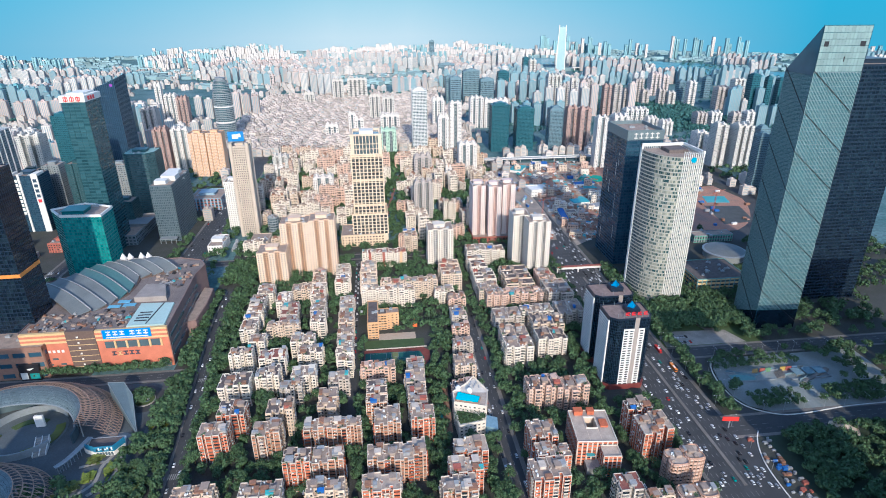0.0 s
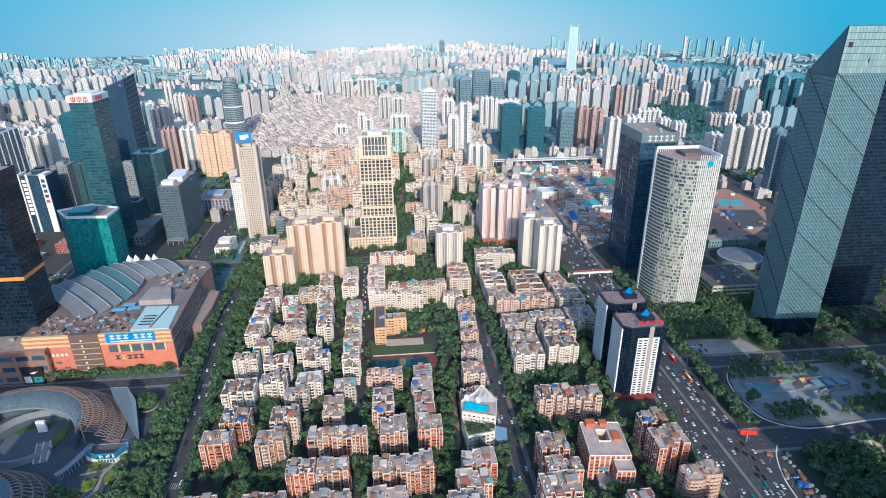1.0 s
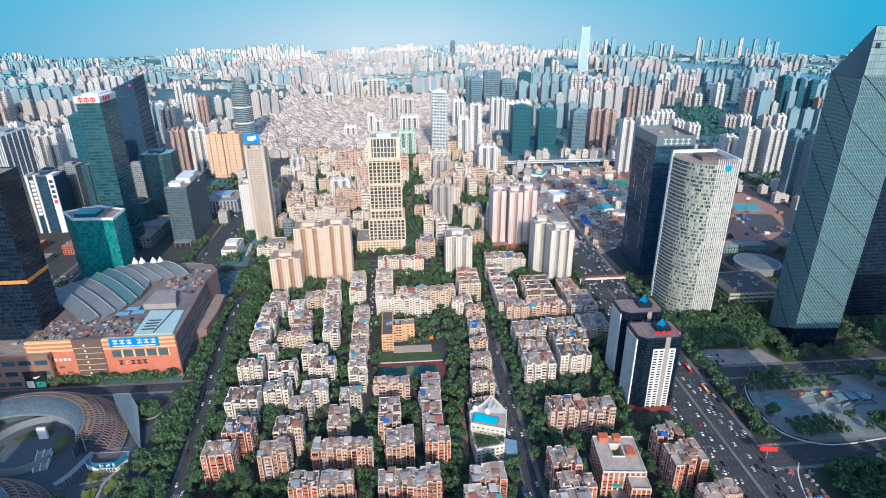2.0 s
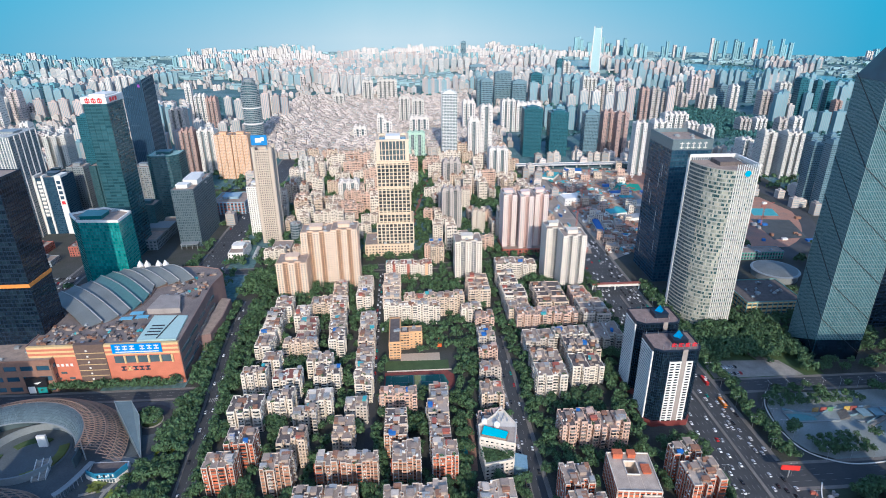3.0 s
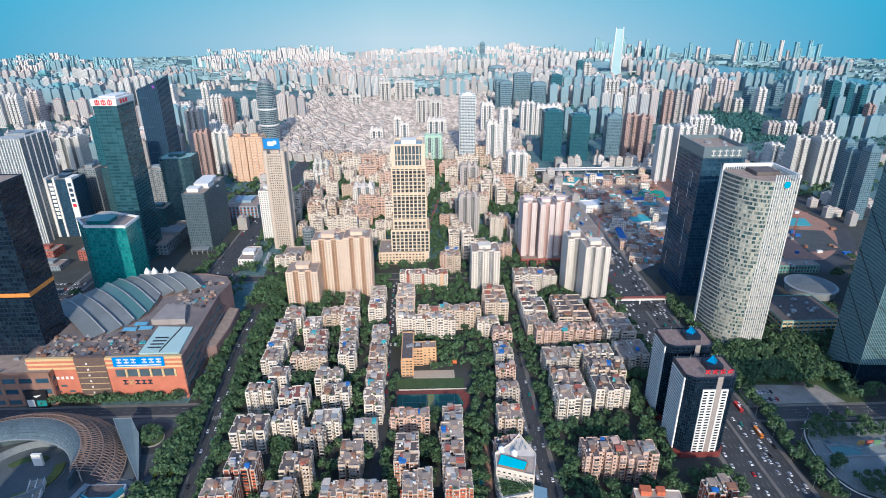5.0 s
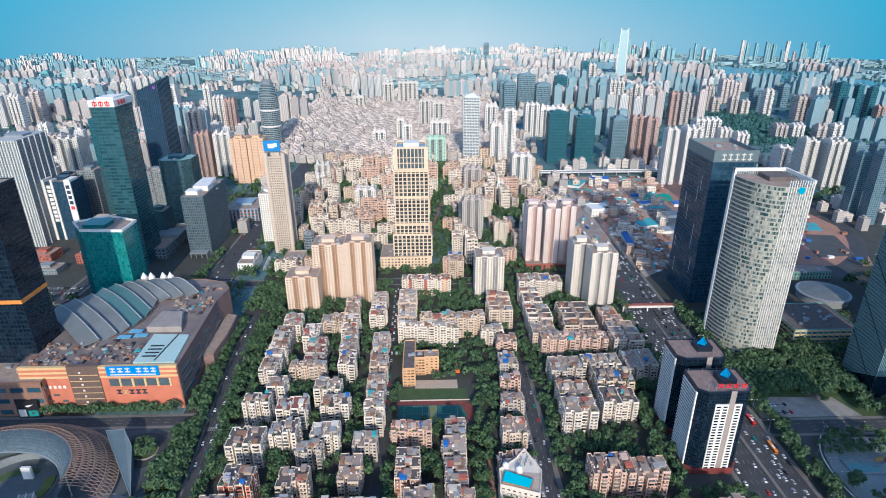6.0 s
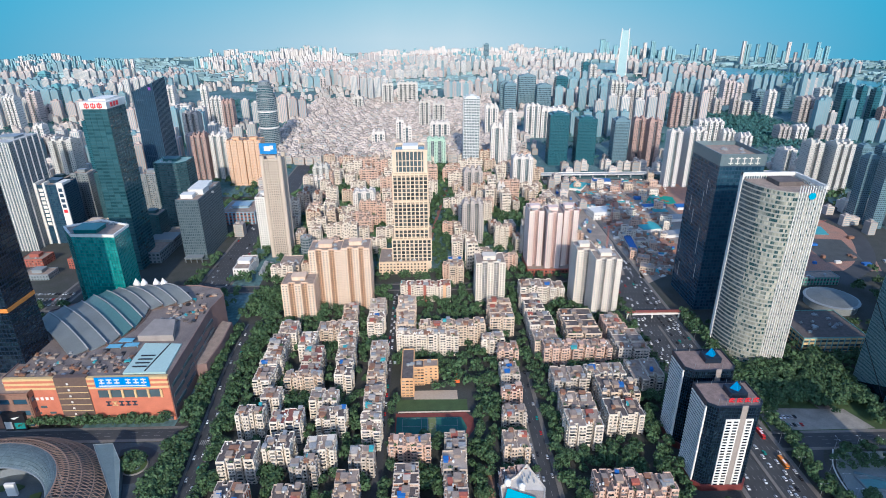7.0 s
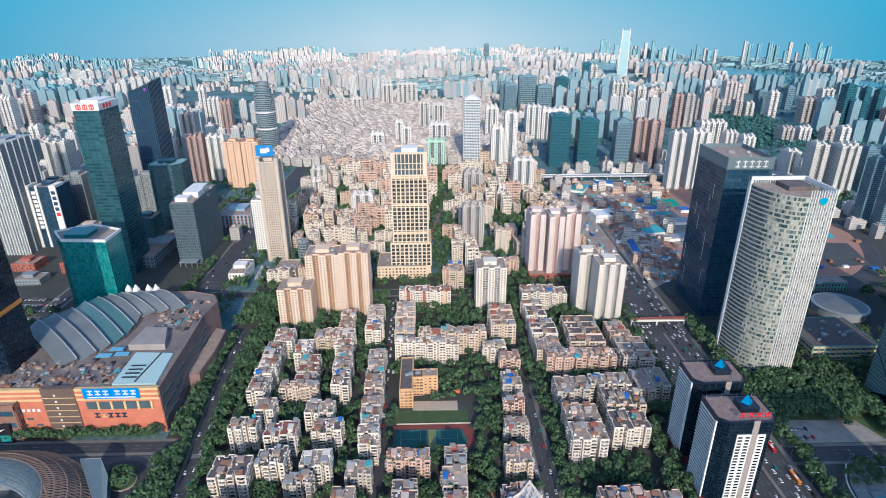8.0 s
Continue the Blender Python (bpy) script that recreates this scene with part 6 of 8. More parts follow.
for i, (x0, c) in enumerate(((-22, (0.62, 0.42, 0.16)), (-15, (0.55, 0.16, 0.12)), (-9, (0.2, 0.4, 0.2)), (6, (0.75, 0.52, 0.12)), (12, (0.5, 0.14, 0.12)), (18, (0.15, 0.25, 0.4)), (24, (0.65, 0.6, 0.5)))):
    m = Mesh()
    m.box(x0, x0 + 5.4, 7, 7.6, 0.2, 4.6)
    part("poster_panel", m, mat(f"poster_{i}", c, 0.6, 0, 0.6, 0.6, 2), sk, "colourful poster panel")
for i in range(8):
    m = Mesh()
    m.hexa([(-4 + i, -4, 0.2), (-3.2 + i, -4, 0.2), (-0.2 + i, 6, 0.2), (-1 + i, 6, 0.2), (-4 + i, -4, 0.5 + i * 0.35), (-3.2 + i, -4, 0.5 + i * 0.35), (-0.2 + i, 6, 0.5 + i * 0.35), (-1 + i, 6, 0.5 + i * 0.35)])
    part("step", m, PAVING, sk)
m = Mesh()
m.box(-46, -24, -3, 6, 0.16, 0.3)
part("court_floor", m, mat("teal_floor", (0.14, 0.30, 0.32), 0.5), sk)
for i in range(3):
    m = Mesh()
    m.box(14 + i * 11, 23 + i * 11, -5, 5, 3.4, 3.8)
    m.box(14.4 + i * 11, 14.8 + i * 11, -4.6, -4.2, 0, 3.4)
    m.box(22 + i * 11, 22.4 + i * 11, 4, 4.4, 0, 3.4)
    part("glass_canopy", m, mat("canopy_glass", (0.25, 0.36, 0.42), 0.2, 0.2) if i == 0 else bpy.data.materials["canopy_glass"], sk)
for x0, y0, x1, y1 in ((-46, 12, -24, 1), (-24, 1, 2, 11), (4, -1, 26, 3), (14, -10, 50, 5)):
    m = Mesh()
    m.hexa([(x0, y0 - 0.25, 0.2), (x1, y1 - 0.25, 0.2), (x1, y1 + 0.25, 0.2), (x0, y0 + 0.25, 0.2), (x0, y0 - 0.25, 2.4), (x1, y1 - 0.25, 2.4), (x1, y1 + 0.25, 2.4), (x0, y0 + 0.25, 2.4)])
    part("glass_railing", m, bpy.data.materials["canopy_glass"], sk)
m = Mesh()
m.hexa([(13, -13, 0.2), (16, -14, 0.2), (51, 0, 0.2), (49, 3, 0.2), (13, -13, 0.6), (16, -14, 0.6), (51, 0, 4.0), (49, 3, 4.0)])
part("ramp", m, PAVING, sk, "pale sloping ramp")
bb = thing("billboard", 278, 350, 0, "bright red roadside billboard on a post", "billboard")
m = Mesh()
m.rod((0, 0, 0), (0, 0, 9), 0.5, 8)
part("post", m, METAL, bb)
m = Mesh()
m.hexa([(-7, -0.3, 8), (6, -2.3, 8), (6, -1.7, 8), (-7, 0.3, 8), (-7, -0.3, 12), (6, -2.3, 12), (6, -1.7, 12), (-7, 0.3, 12)])
part("board", m, mat("billboard_red", (0.72, 0.04, 0.03), 0.5), bb)
for i in range(44):
    r = random.Random(i)
    y = r.uniform(262, 336)
    x = r.uniform(286, 302) - (336 - y) * 0.05
    slab("site_hut", "small roadside shed with sheet roof", [(x + p, y + q) for p, q in rect(r.uniform(1.5, 4), r.uniform(1.2, 3))], 0, r.uniform(1, 2.6), SHEET[r.choice(("red", "red", "blue", "grey", "rust", "grey"))], "shed", "")
tn = thing("marquee", 366, 331, 0, "tan tensile marquee roof among trees", "tent")
m = Mesh()
m.cyl(0, 0, 13, 4, 10, 7, 0.5)
part("canopy", m, mat("tan_canvas", (0.55, 0.45, 0.34), 0.8), tn)
for k in range(7):
    m = Mesh()
    m.rod((12 * math.cos(k * 0.897), 12 * math.sin(k * 0.897), 0), (12 * math.cos(k * 0.897), 12 * math.sin(k * 0.897), 4.4), 0.2)
    part("pole", m, METAL, tn)
slab("park_ground", "dark green planted park ground", [(283, 470), (392, 470), (392, 560), (283, 600)], 0, 0.05, GRASS, "lawn")
# Darker than the park lawn above: shade is put into this base colour.
slab("park_ground", "planted ground, its green darkened for shade", [(300, 240), (480, 240), (480, 336), (300, 336)], 0, 0.05, mat("shaded_planting", (0.05, 0.075, 0.045), 0.9, 0, 0.5, 0.1, 2), "lawn")
slab("park_path", "pale paved park path", [(352, 470), (366, 470), (344, 520), (334, 520)], 0, 0.08, PAVING)
slab("car_park", "grey paved car park in the trees", [(316, 474), (345, 474), (345, 486), (316, 486)], 0, 0.09, PAVING)

STREET = [(-140, 140), (-155, 270), (-164, 350), (-171, 425), (-177, 480), (-184, 545), (-188, 600), (-188, 660)]
ribbon("street", "tree-lined asphalt street beside the quarter", STREET, 10, 0.09, ASPHALT)


def street_x(y):
    """The middle of the street at y."""
    for (xa, ya), (xb, yb) in zip(STREET, STREET[1:]):
        if ya <= y <= yb:
            return xa + (xb - xa) * (y - ya) / (yb - ya)
    return STREET[-1][0]


m = Mesh()
for i in range(60):
    y = 262 + i * 6.6
    x = street_x(y)
    m.hexa([(x + a, y + b, z) for z in (0.09, 0.105) for a, b in ((-0.1, 0), (0.1, 0), (0.1, 2.6), (-0.1, 2.6))])
tagged(part("lane_line", m, PAINT), "broken white centre line of the street", "marking", kind="stuff")
for sgn in (-1, 1):
    ribbon("street_pavement", "narrow grey pavement beside the street", [(x + sgn * 6.2, y) for x, y in STREET[1:]], 2.2, 0.22, PAVING, "pavement")
ribbon("plaza_kerb", "pale curved kerb round the plaza", [(321, 449), (309.5, 431), (304.5, 410), (304.5, 387), (311, 372), (329, 361), (352, 359), (401, 363.5), (470, 364)], 0.9, 0.5, W_WHITE, "kerb")
ribbon("slip_kerb", "pale curved kerb of the slip road", [(300, 343), (291, 330), (283, 308), (280, 280), (279, 240)], 0.8, 0.5, W_WHITE, "kerb")
slab("forecourt", "pale paved forecourt with parked cars", [(285, 472), (372, 472), (362, 497), (300, 500), (286, 492)], 0, 0.12, mat("pale_forecourt", (0.40, 0.37, 0.33), 0.8, 0, 0.5, 0.12, 1))

# ---- garden beside the pavilions ----
PALE_PATH = mat("pale_path_paving", (0.36, 0.34, 0.31), 0.8, 0, 0.4, 0.2, 1.5)
ribbon("garden_path", "pale curved garden path", [(-207, 384), (-212, 374), (-210, 359), (-213, 348), (-222, 338)], 3.2, 0.3, PALE_PATH, "path")
ribbon("garden_path", "pale curved garden path", [(-219, 379), (-223, 367), (-222, 350), (-232, 338)], 2.6, 0.3, PALE_PATH, "path")
ribbon("garden_path", "pale curved garden path", [(-186, 376), (-196, 368), (-208, 366), (-222, 372), (-240, 368)], 2.4, 0.32, PALE_PATH, "path")
ribbon("garden_path", "grey curved kerbed walk round the loop", [(-240, 400), (-226, 404), (-208, 399), (-194, 404), (-189, 420)], 4.0, 0.3, PALE_PATH, "path")
ribbon("loop_road", "curved asphalt loop off the street", [(-238, 462), (-223, 465), (-207, 455), (-201, 437), (-203, 418), (-213, 404)], 8.5, 0.16, ASPHALT)
slab("garden_terrace", "grey paved terrace beside the street", [(-193, 367), (-180, 366), (-180, 352), (-187, 353)], 0, 0.34, PALE_PATH)
for k, (x, y, rx, ry) in enumerate(((-224, 382, 4.5, 2.4), (-216, 385, 4, 1.8), (-206, 388, 4, 3), (-215, 363, 3, 7), (-204, 357, 4.5, 5), (-196, 362, 3.5, 4), (-228, 356, 4, 5), (-206, 348, 5, 3.5), (-231, 375, 5, 5), (-200, 414, 2.2, 8), (-236, 347, 5, 4), (-190, 410, 2.4, 5))):
    g = thing("planting_bed", x, y, 0, "low kerbed bed of bright green shrubs", "bed", "garden beds")
    m = Mesh()
    m.prism([(rx * math.cos(a * 0.5236), ry * math.sin(a * 0.5236)) for a in range(12)], 0, 0.55)
    part("kerb", m, PALE_PATH, g)
    m = Mesh()
    m.prism([(0.9 * rx * math.cos(a * 0.5236), 0.9 * ry * math.sin(a * 0.5236)) for a in range(12)], 0.55, 0.7)
    part("soil", m, bpy.data.materials["bright_shrub"], g)
    m = crown_like(random.Random(40 + k), 90, 1.0, 1.5)
    m.v = [(vx * rx * 0.9, vy * ry * 0.9, vz + 0.6) for vx, vy, vz in m.v]
    part("shrub", m, LEAF_PALE if k % 3 else bpy.data.materials["bright_shrub"], g, kind="stuff")
rb = thing("round_pavilion", -217, 446, 0.9, "small glass-roofed ring kiosk in the round bed", "kiosk")
m = Mesh()
m.cyl(0, 0, 2.6, 0, 2.6, 20)
part("wall", m, G_GREY, rb)
m = Mesh()
m.cyl(0, 0, 3.4, 2.6, 3.1, 20)
part("roof", m, W_WHITE, rb)
m = Mesh()
parapet(m, [(9.2 * math.cos(a * 0.2618), 9.2 * math.sin(a * 0.2618)) for a in range(24)], 0.4, 0.9, 0.5)
part("rim", m, PALE_PATH, rb).matrix_basis = pose(-2, 1, -0.8)
wing = thing("wing_roof", -228, 432, 0, "grey sloping metal wing roof beside the shell", "roof")
m = Mesh()
m.prism([(20, -33), (3, 9), (-9, 24), (-20, 19)], 0, [3, 12, 15, 19])
part("wall", m, SHELL, wing)
m = Mesh()
for a, b in (((20, -33, 3.2), (3, 9, 12.2)), ((3, 9, 12.2), (-9, 24, 15.2)), ((-9, 24, 15.2), (-20, 19, 19.2)), ((-20, 19, 19.2), (20, -33, 3.2))):
    m.rod(a, b, 0.25, 5)
part("rim", m, W_GREY, wing)
m = Mesh()
for i in range(13):
    m.box(-173.4 + i * 1.5, -172.6 + i * 1.5, 346.5, 352.5, 0.1, 0.125)
for i in range(6):
    m.box(-179.2 + i * 1.5, -178.4 + i * 1.5, 470, 475, 0.1, 0.125)
tagged(part("zebra_crossing", m, PAINT), "white striped zebra crossing on asphalt", "marking", kind="stuff")
slab("crossing_street", "asphalt side street at the crossing", [(-170, 345), (-150, 343), (-150, 354), (-170, 354)], -0.1, 0.07, ASPHALT, "road")
stp = thing("stairs", -279, 393, 0, "wide grey escalator stairs by the court", "stairs", rz=14)
for i in range(9):
    m = Mesh()
    m.box(-4.5, 4.5, -9 + i * 2, -7 + i * 2, 0, 0.6 + i * 0.6)
    part("step", m, PALE_PATH, stp)
for x in (-4.6, 0, 4.6):
    m = Mesh()
    m.hexa([(x - 0.2, -9, 0), (x + 0.2, -9, 0), (x + 0.2, 9, 0), (x - 0.2, 9, 0), (x - 0.2, -9, 1.8), (x + 0.2, -9, 1.8), (x + 0.2, 9, 6.6), (x - 0.2, 9, 6.6)])
    part("balustrade", m, W_WHITE, stp)

# ---- second mall, disc roof ----
tower("mall_block", "teal and orange-fronted low mall with roof frames", 412, 614, rect(66, 56), 3, 5.0, wall=mat("teal_panel", (0.18, 0.36, 0.36), 0.6), band=BUFF, pane=G_GREY, bay=6, fw=0.8, fh=0.5, roof=ROOF_DARK, category="mall", clutter=14, house=False)
dr = thing("disc_hall", 472, 682, 0, "round hall with pale grey saucer roof", "hall")
m = Mesh()
m.cyl(0, 0, 27, 0, 9, 40)
m.cyl(0, 0, 29, 9, 10, 40, 27)
part("wall", m, W_GREY, dr)
m = Mesh()
m.cyl(0, 0, 26, 10, 12.5, 40, 12)
part("roof", m, mat("saucer_roof", (0.18, 0.20, 0.21), 0.6, 0, 0.4, 0.08, 1), dr)
foot(400, 520, 640, 740)
tower("low_building", "long low block with green-framed windows", 486, 742, rect(60, 18), 2, 5, wall=W_GREY, band=mat("green_frame", (0.08, 0.40, 0.28), 0.6), pane=G_GREY, bay=4, category="building", house=False)

# ---- building sites ----
SOIL = mat("red_soil", (0.54, 0.27, 0.18), 0.95, 0, 0.6, 0.06, 0.8, tint=(0.30, 0.24, 0.2))
DUST = mat("pale_rubble", (0.52, 0.43, 0.35), 0.95, 0, 0.6, 0.05, 0.6, tint=(0.26, 0.22, 0.19))
slab("site_ground", "pale rubble ground of the demolition site", [(282, 745), (345, 790), (450, 1020), (470, 1200), (300, 1225), (283, 1000)], 0, 0.1, DUST, "ground")
slab("site_ground", "red soil excavation ground", [(470, 775), (600, 770), (655, 880), (640, 1000), (520, 985), (455, 880)], 0, 0.1, SOIL, "ground")
slab("site_ground", "red soil patch beside the road", [(284, 1050), (330, 1060), (325, 1120), (284, 1120)], 0.1, 0.2, SOIL, "ground")
FOOT.append((282, 460, 800, 1225))
FOOT.append((520, 650, 770, 1000))
rnd = random.Random(77)
for i in range(112):
    y = rnd.uniform(770, 1215)
    x = rnd.uniform(288, 315 + (y - 745) * 0.33)
    w, d = rnd.uniform(6, 20), rnd.uniform(5, 15)
    nf = rnd.choice((1, 1, 2, 3, 4, 5))
    c = rnd.random()
    if c < 0.22:
        slab("tarpaulin", "teal safety netting over rubble", [(x + p + rnd.uniform(-2, 2), y + q + rnd.uniform(-2, 2)) for p, q in rect(w * 1.3, d)], 0.1, rnd.uniform(0.5, 2.0), SHEET["teal"], "tarpaulin", "")
    elif c < 0.50:
        m = Mesh()
        for k in range(14):
            a, r2 = rnd.uniform(0, 6.28), rnd.uniform(0, 5)
            s = rnd.uniform(0.6, 2.2)
            m.cyl(x + r2 * math.cos(a), y + r2 * math.sin(a), s, 0, s * rnd.uniform(0.3, 0.9), 6, s * 0.3)
        tagged(part("rubble_pile", m, DUST if c < 0.38 else SOIL), "pile of broken concrete and soil", "rubble", kind="stuff")
    elif c < 0.57:
        slab("site_shed", "blue-roofed low building site shed", [(x + p, y + q) for p, q in rect(w, d * 0.6)], 0, rnd.uniform(3, 5), SHEET["blue"] if c < 0.52 else WALL["grey"], "shed", "")
    else:
        tower("low_building", "half-demolished old low building with bare roof", x, y, rect(w, d), nf, 3.0, rz=rnd.uniform(-25, 10), wall=rnd.choice((WALL["tan"], WALL["pink"], WALL["white"])), pane=PANES, bay=3.4, fw=0.55, fh=0.5, house=rnd.random() < 0.3, clutter=1, category="building", roof=rnd.choice((ROOF, ROOF_PALE, DUST)))
slab("pit", "dark excavated pit in red soil", [(545, 800), (600, 805), (620, 880), (560, 890)], 0.1, 0.16, mat("pit_mud", (0.12, 0.12, 0.11), 0.6, 0, 0.6, 0.08, 1), "ground")
slab("tarpaulin", "green safety netting over bare soil", [(575, 905), (615, 900), (625, 935), (585, 940)], 0.1, 0.4, SHEET["teal"], "tarpaulin", "")
for i in range(22):
    x, y = rnd.uniform(525, 640), rnd.uniform(775, 985)
    slab("site_hut", "small site hut with sheet roof", [(x + p, y + q) for p, q in rect(rnd.uniform(3, 12), rnd.uniform(3, 7))], 0, rnd.uniform(2, 4.5), rnd.choice((W_WHITE, SHEET["blue"], SHEET["grey"], SOIL, SHEET["rust"])), "shed", "")
for pts in ([(284, 1030), (330, 1020), (345, 1075), (300, 1115), (284, 1110)], [(425, 1000), (500, 1010), (505, 1180), (455, 1190), (430, 1090)], [(318, 790), (345, 800), (372, 870), (350, 900), (322, 850)]):
    slab("site_ground", "bare red soil of the building site", pts, 0.1, 0.22, SOIL, "ground")
slab("tarpaulin", "bright green netting over levelled ground", [(388, 1040), (445, 1060), (452, 1095), (420, 1110), (395, 1075)], 0.1, 0.6, mat("green_net", (0.03, 0.36, 0.26), 0.7, 0, 0.4, 0.1, 1), "tarpaulin", "")
tower("site_warehouse", "white sheet-metal warehouse with pale roof", 290, 995, rect(34, 30), 2, 6, rz=8, wall=W_WHITE, pane=G_GREY, bay=6, fw=0.4, fh=0.3, roof=W_WHITE, category="warehouse", house=False, clutter=0)
for x, y, w, d, rz, c in ((299, 868, 9, 48, -6, "blue"), (349, 1194, 34, 16, -10, "blue"), (293, 1160, 24, 40, -30, "teal"), (395, 1035, 40, 9, 8, "blue"), (415, 975, 52, 16, 4, "grey"), (440, 1030, 16, 14, 0, "blue"), (350, 930, 30, 18, 10, "teal"), (378, 905, 34, 14, 12, "grey")):
    e = thing("site_shed", x, y, 0, "long site shed with " + c + " sheet roof", "shed", rz=rz)
    foot(x - w / 2, x + w / 2, y - d / 2, y + d / 2)
    m = Mesh()
    m.box(-w / 2, w / 2, -d / 2, d / 2, 0, 5)
    part("wall", m, W_WHITE, e)
    m = Mesh()
    m.prism(rect(w + 1, d + 1), 5, [5.4, 5.4, 7, 7])
    part("roof", m, SHEET[c], e)
junk = [Mesh() for _ in range(6)]
for i in range(900):
    y = rnd.uniform(765, 1215)
    x = rnd.uniform(286, 318 + (y - 745) * 0.36)
    s, h, a = rnd.uniform(0.8, 4.5), rnd.uniform(0.5, 3.2), rnd.uniform(0, 3.1)
    u, v = (math.cos(a), math.sin(a)), (-math.sin(a), math.cos(a))
    rnd.choices(junk, (5, 4, 2.5, 0.3, 0.9, 3.5))[0].obox((x, y), u, v, -s, s, -s * 0.6, s * 0.6, 0, h)
tagged(part("building_rubble", junk[0], DUST), "heaps of broken concrete over the site", "rubble", kind="stuff")
for m, k, t in zip(junk[1:], (SOIL, W_WHITE, SHEET["blue"], SHEET["teal"], SHEET["rust"]), ("red soil heaps", "stacked white site cabins", "blue covered stacks of material", "teal covered stacks of material", "rusty stacks of scaffolding and timber")):
    tagged(part("site_stack", m, k), t + " on the site", "site clutter", kind="stuff")
slab("site_ground", "pale dusty works strip along the avenue", [(233, 770), (260, 770), (277, 880), (278.5, 1215), (236, 1215)], 0.05, 0.16, DUST, "ground")
for i in range(56):
    r = random.Random(300 + i)
    y = r.uniform(775, 1205)
    x = r.uniform(237, 258 if y < 860 else 274)
    e = thing("site_container", x, y, 0.16, "steel site container on the works strip", "container", "site containers", rz=r.uniform(-8, 8))
    m = Mesh()
    L, h = r.uniform(3, 6), r.uniform(2.4, 5)
    m.box(-1.5, 1.5, -L, L, 0, h)
    part("body", m, (SHEET["red"], W_WHITE, SHEET["teal"], SHEET["grey"], SHEET["rust"], SHEET["blue"])[(i * 7) % 6], e)
    m = Mesh()
    m.box(-1.6, 1.6, -L - 0.1, L + 0.1, h, h + 0.18)
    part("roof", m, METAL if i % 3 else W_WHITE, e)
ribbon("red_lane", "reddish paved lane beside the office tower", [(4, 862), (6, 885), (15, 963), (25, 1044), (41, 1158)], 5, 0.12, mat("red_lane_paving", (0.36, 0.17, 0.13), 0.85, 0, 0.4, 0.1, 1))
ribbon("haul_road", "dirt track across the building site", [(282, 760), (300, 860), (285, 960), (300, 1080), (286, 1200)], 8, 0.2, DUST)
ribbon("ring_road", "asphalt road past the building site", [(520, 740), (600, 800), (655, 900), (672, 1010), (660, 1220)], 22, 0.12, ASPHALT)
for x, y in ((262, 860), (300, 965), (560, 860), (350, 1090)):
    c = thing("crane", x, y, 0, "lattice tower crane on a building site", "crane", rz=rnd.uniform(0, 90))
    m = Mesh()
    for q in (-0.8, 0.8):
        for p in (-0.8, 0.8):
            m.rod((q, p, 0), (q, p, 34), 0.16, 4)
    for z in range(0, 34, 2):
        m.rod((-0.8, -0.8, z), (0.8, -0.8, z + 2), 0.1, 3)
        m.rod((-0.8, 0.8, z), (-0.8, -0.8, z + 2), 0.1, 3)
    part("mast", m, SHEET["red"], c)
    m = Mesh()
    m.rod((-9, 0, 34), (26, 0, 34), 0.35, 4)
    m.rod((0, 0, 38), (24, 0, 34.3), 0.12, 3)
    m.box(-9, -6, -1, 1, 32.5, 34)
    part("jib", m, SHEET["red"], c)
m = Mesh()
m.box(150, 900, 1224, 1240, 7, 8.4)
for x in range(160, 900, 26):
    m.box(x - 1, x + 1, 1229, 1235, 0, 7)
ov = tagged(part("overpass", m, mat("overpass_concrete", (0.46, 0.46, 0.45), 0.85)), "long concrete overpass across the city", "bridge", kind="structure")
m = Mesh()
m.box(150, 900, 1223.6, 1224, 8.4, 9.4)
m.box(150, 900, 1240, 1240.4, 8.4, 9.4)
part("barrier", m, W_WHITE, ov)
fb = thing("footbridge", 255, 658, 0, "white and red covered footbridge across the avenue", "bridge")
m = Mesh()
m.box(-30, 30, -2, 2, 5.4, 6)
part("deck", m, W_WHITE, fb)
m = Mesh()
m.box(-30, 30, -2.4, -2, 6, 7.4)
m.box(-30, 30, 2, 2.4, 6, 7.4)
part("railing", m, W_WHITE, fb)
m = Mesh()
m.box(-30, 30, -2.6, 2.6, 8.6, 8.9)
part("roof", m, SHEET["red"], fb)
for x in (-29, -1, 29):
    m = Mesh()
    m.box(x - 0.6, x + 0.6, -0.8, 0.8, 0, 5.4)
    part("pier", m, W_WHITE, fb)
    m = Mesh()
    m.box(x - 0.2, x + 0.2, -2.2, -1.8, 6, 8.6)
    m.box(x - 0.2, x + 0.2, 1.8, 2.2, 6, 8.6)
    part("roof_post", m, W_WHITE, fb)
m = Mesh()
m.box(254.2, 256.8, 290, 640, 0, 0.5)
tagged(part("median", m, PAVING), "low concrete median of the avenue", "kerb", kind="structure")

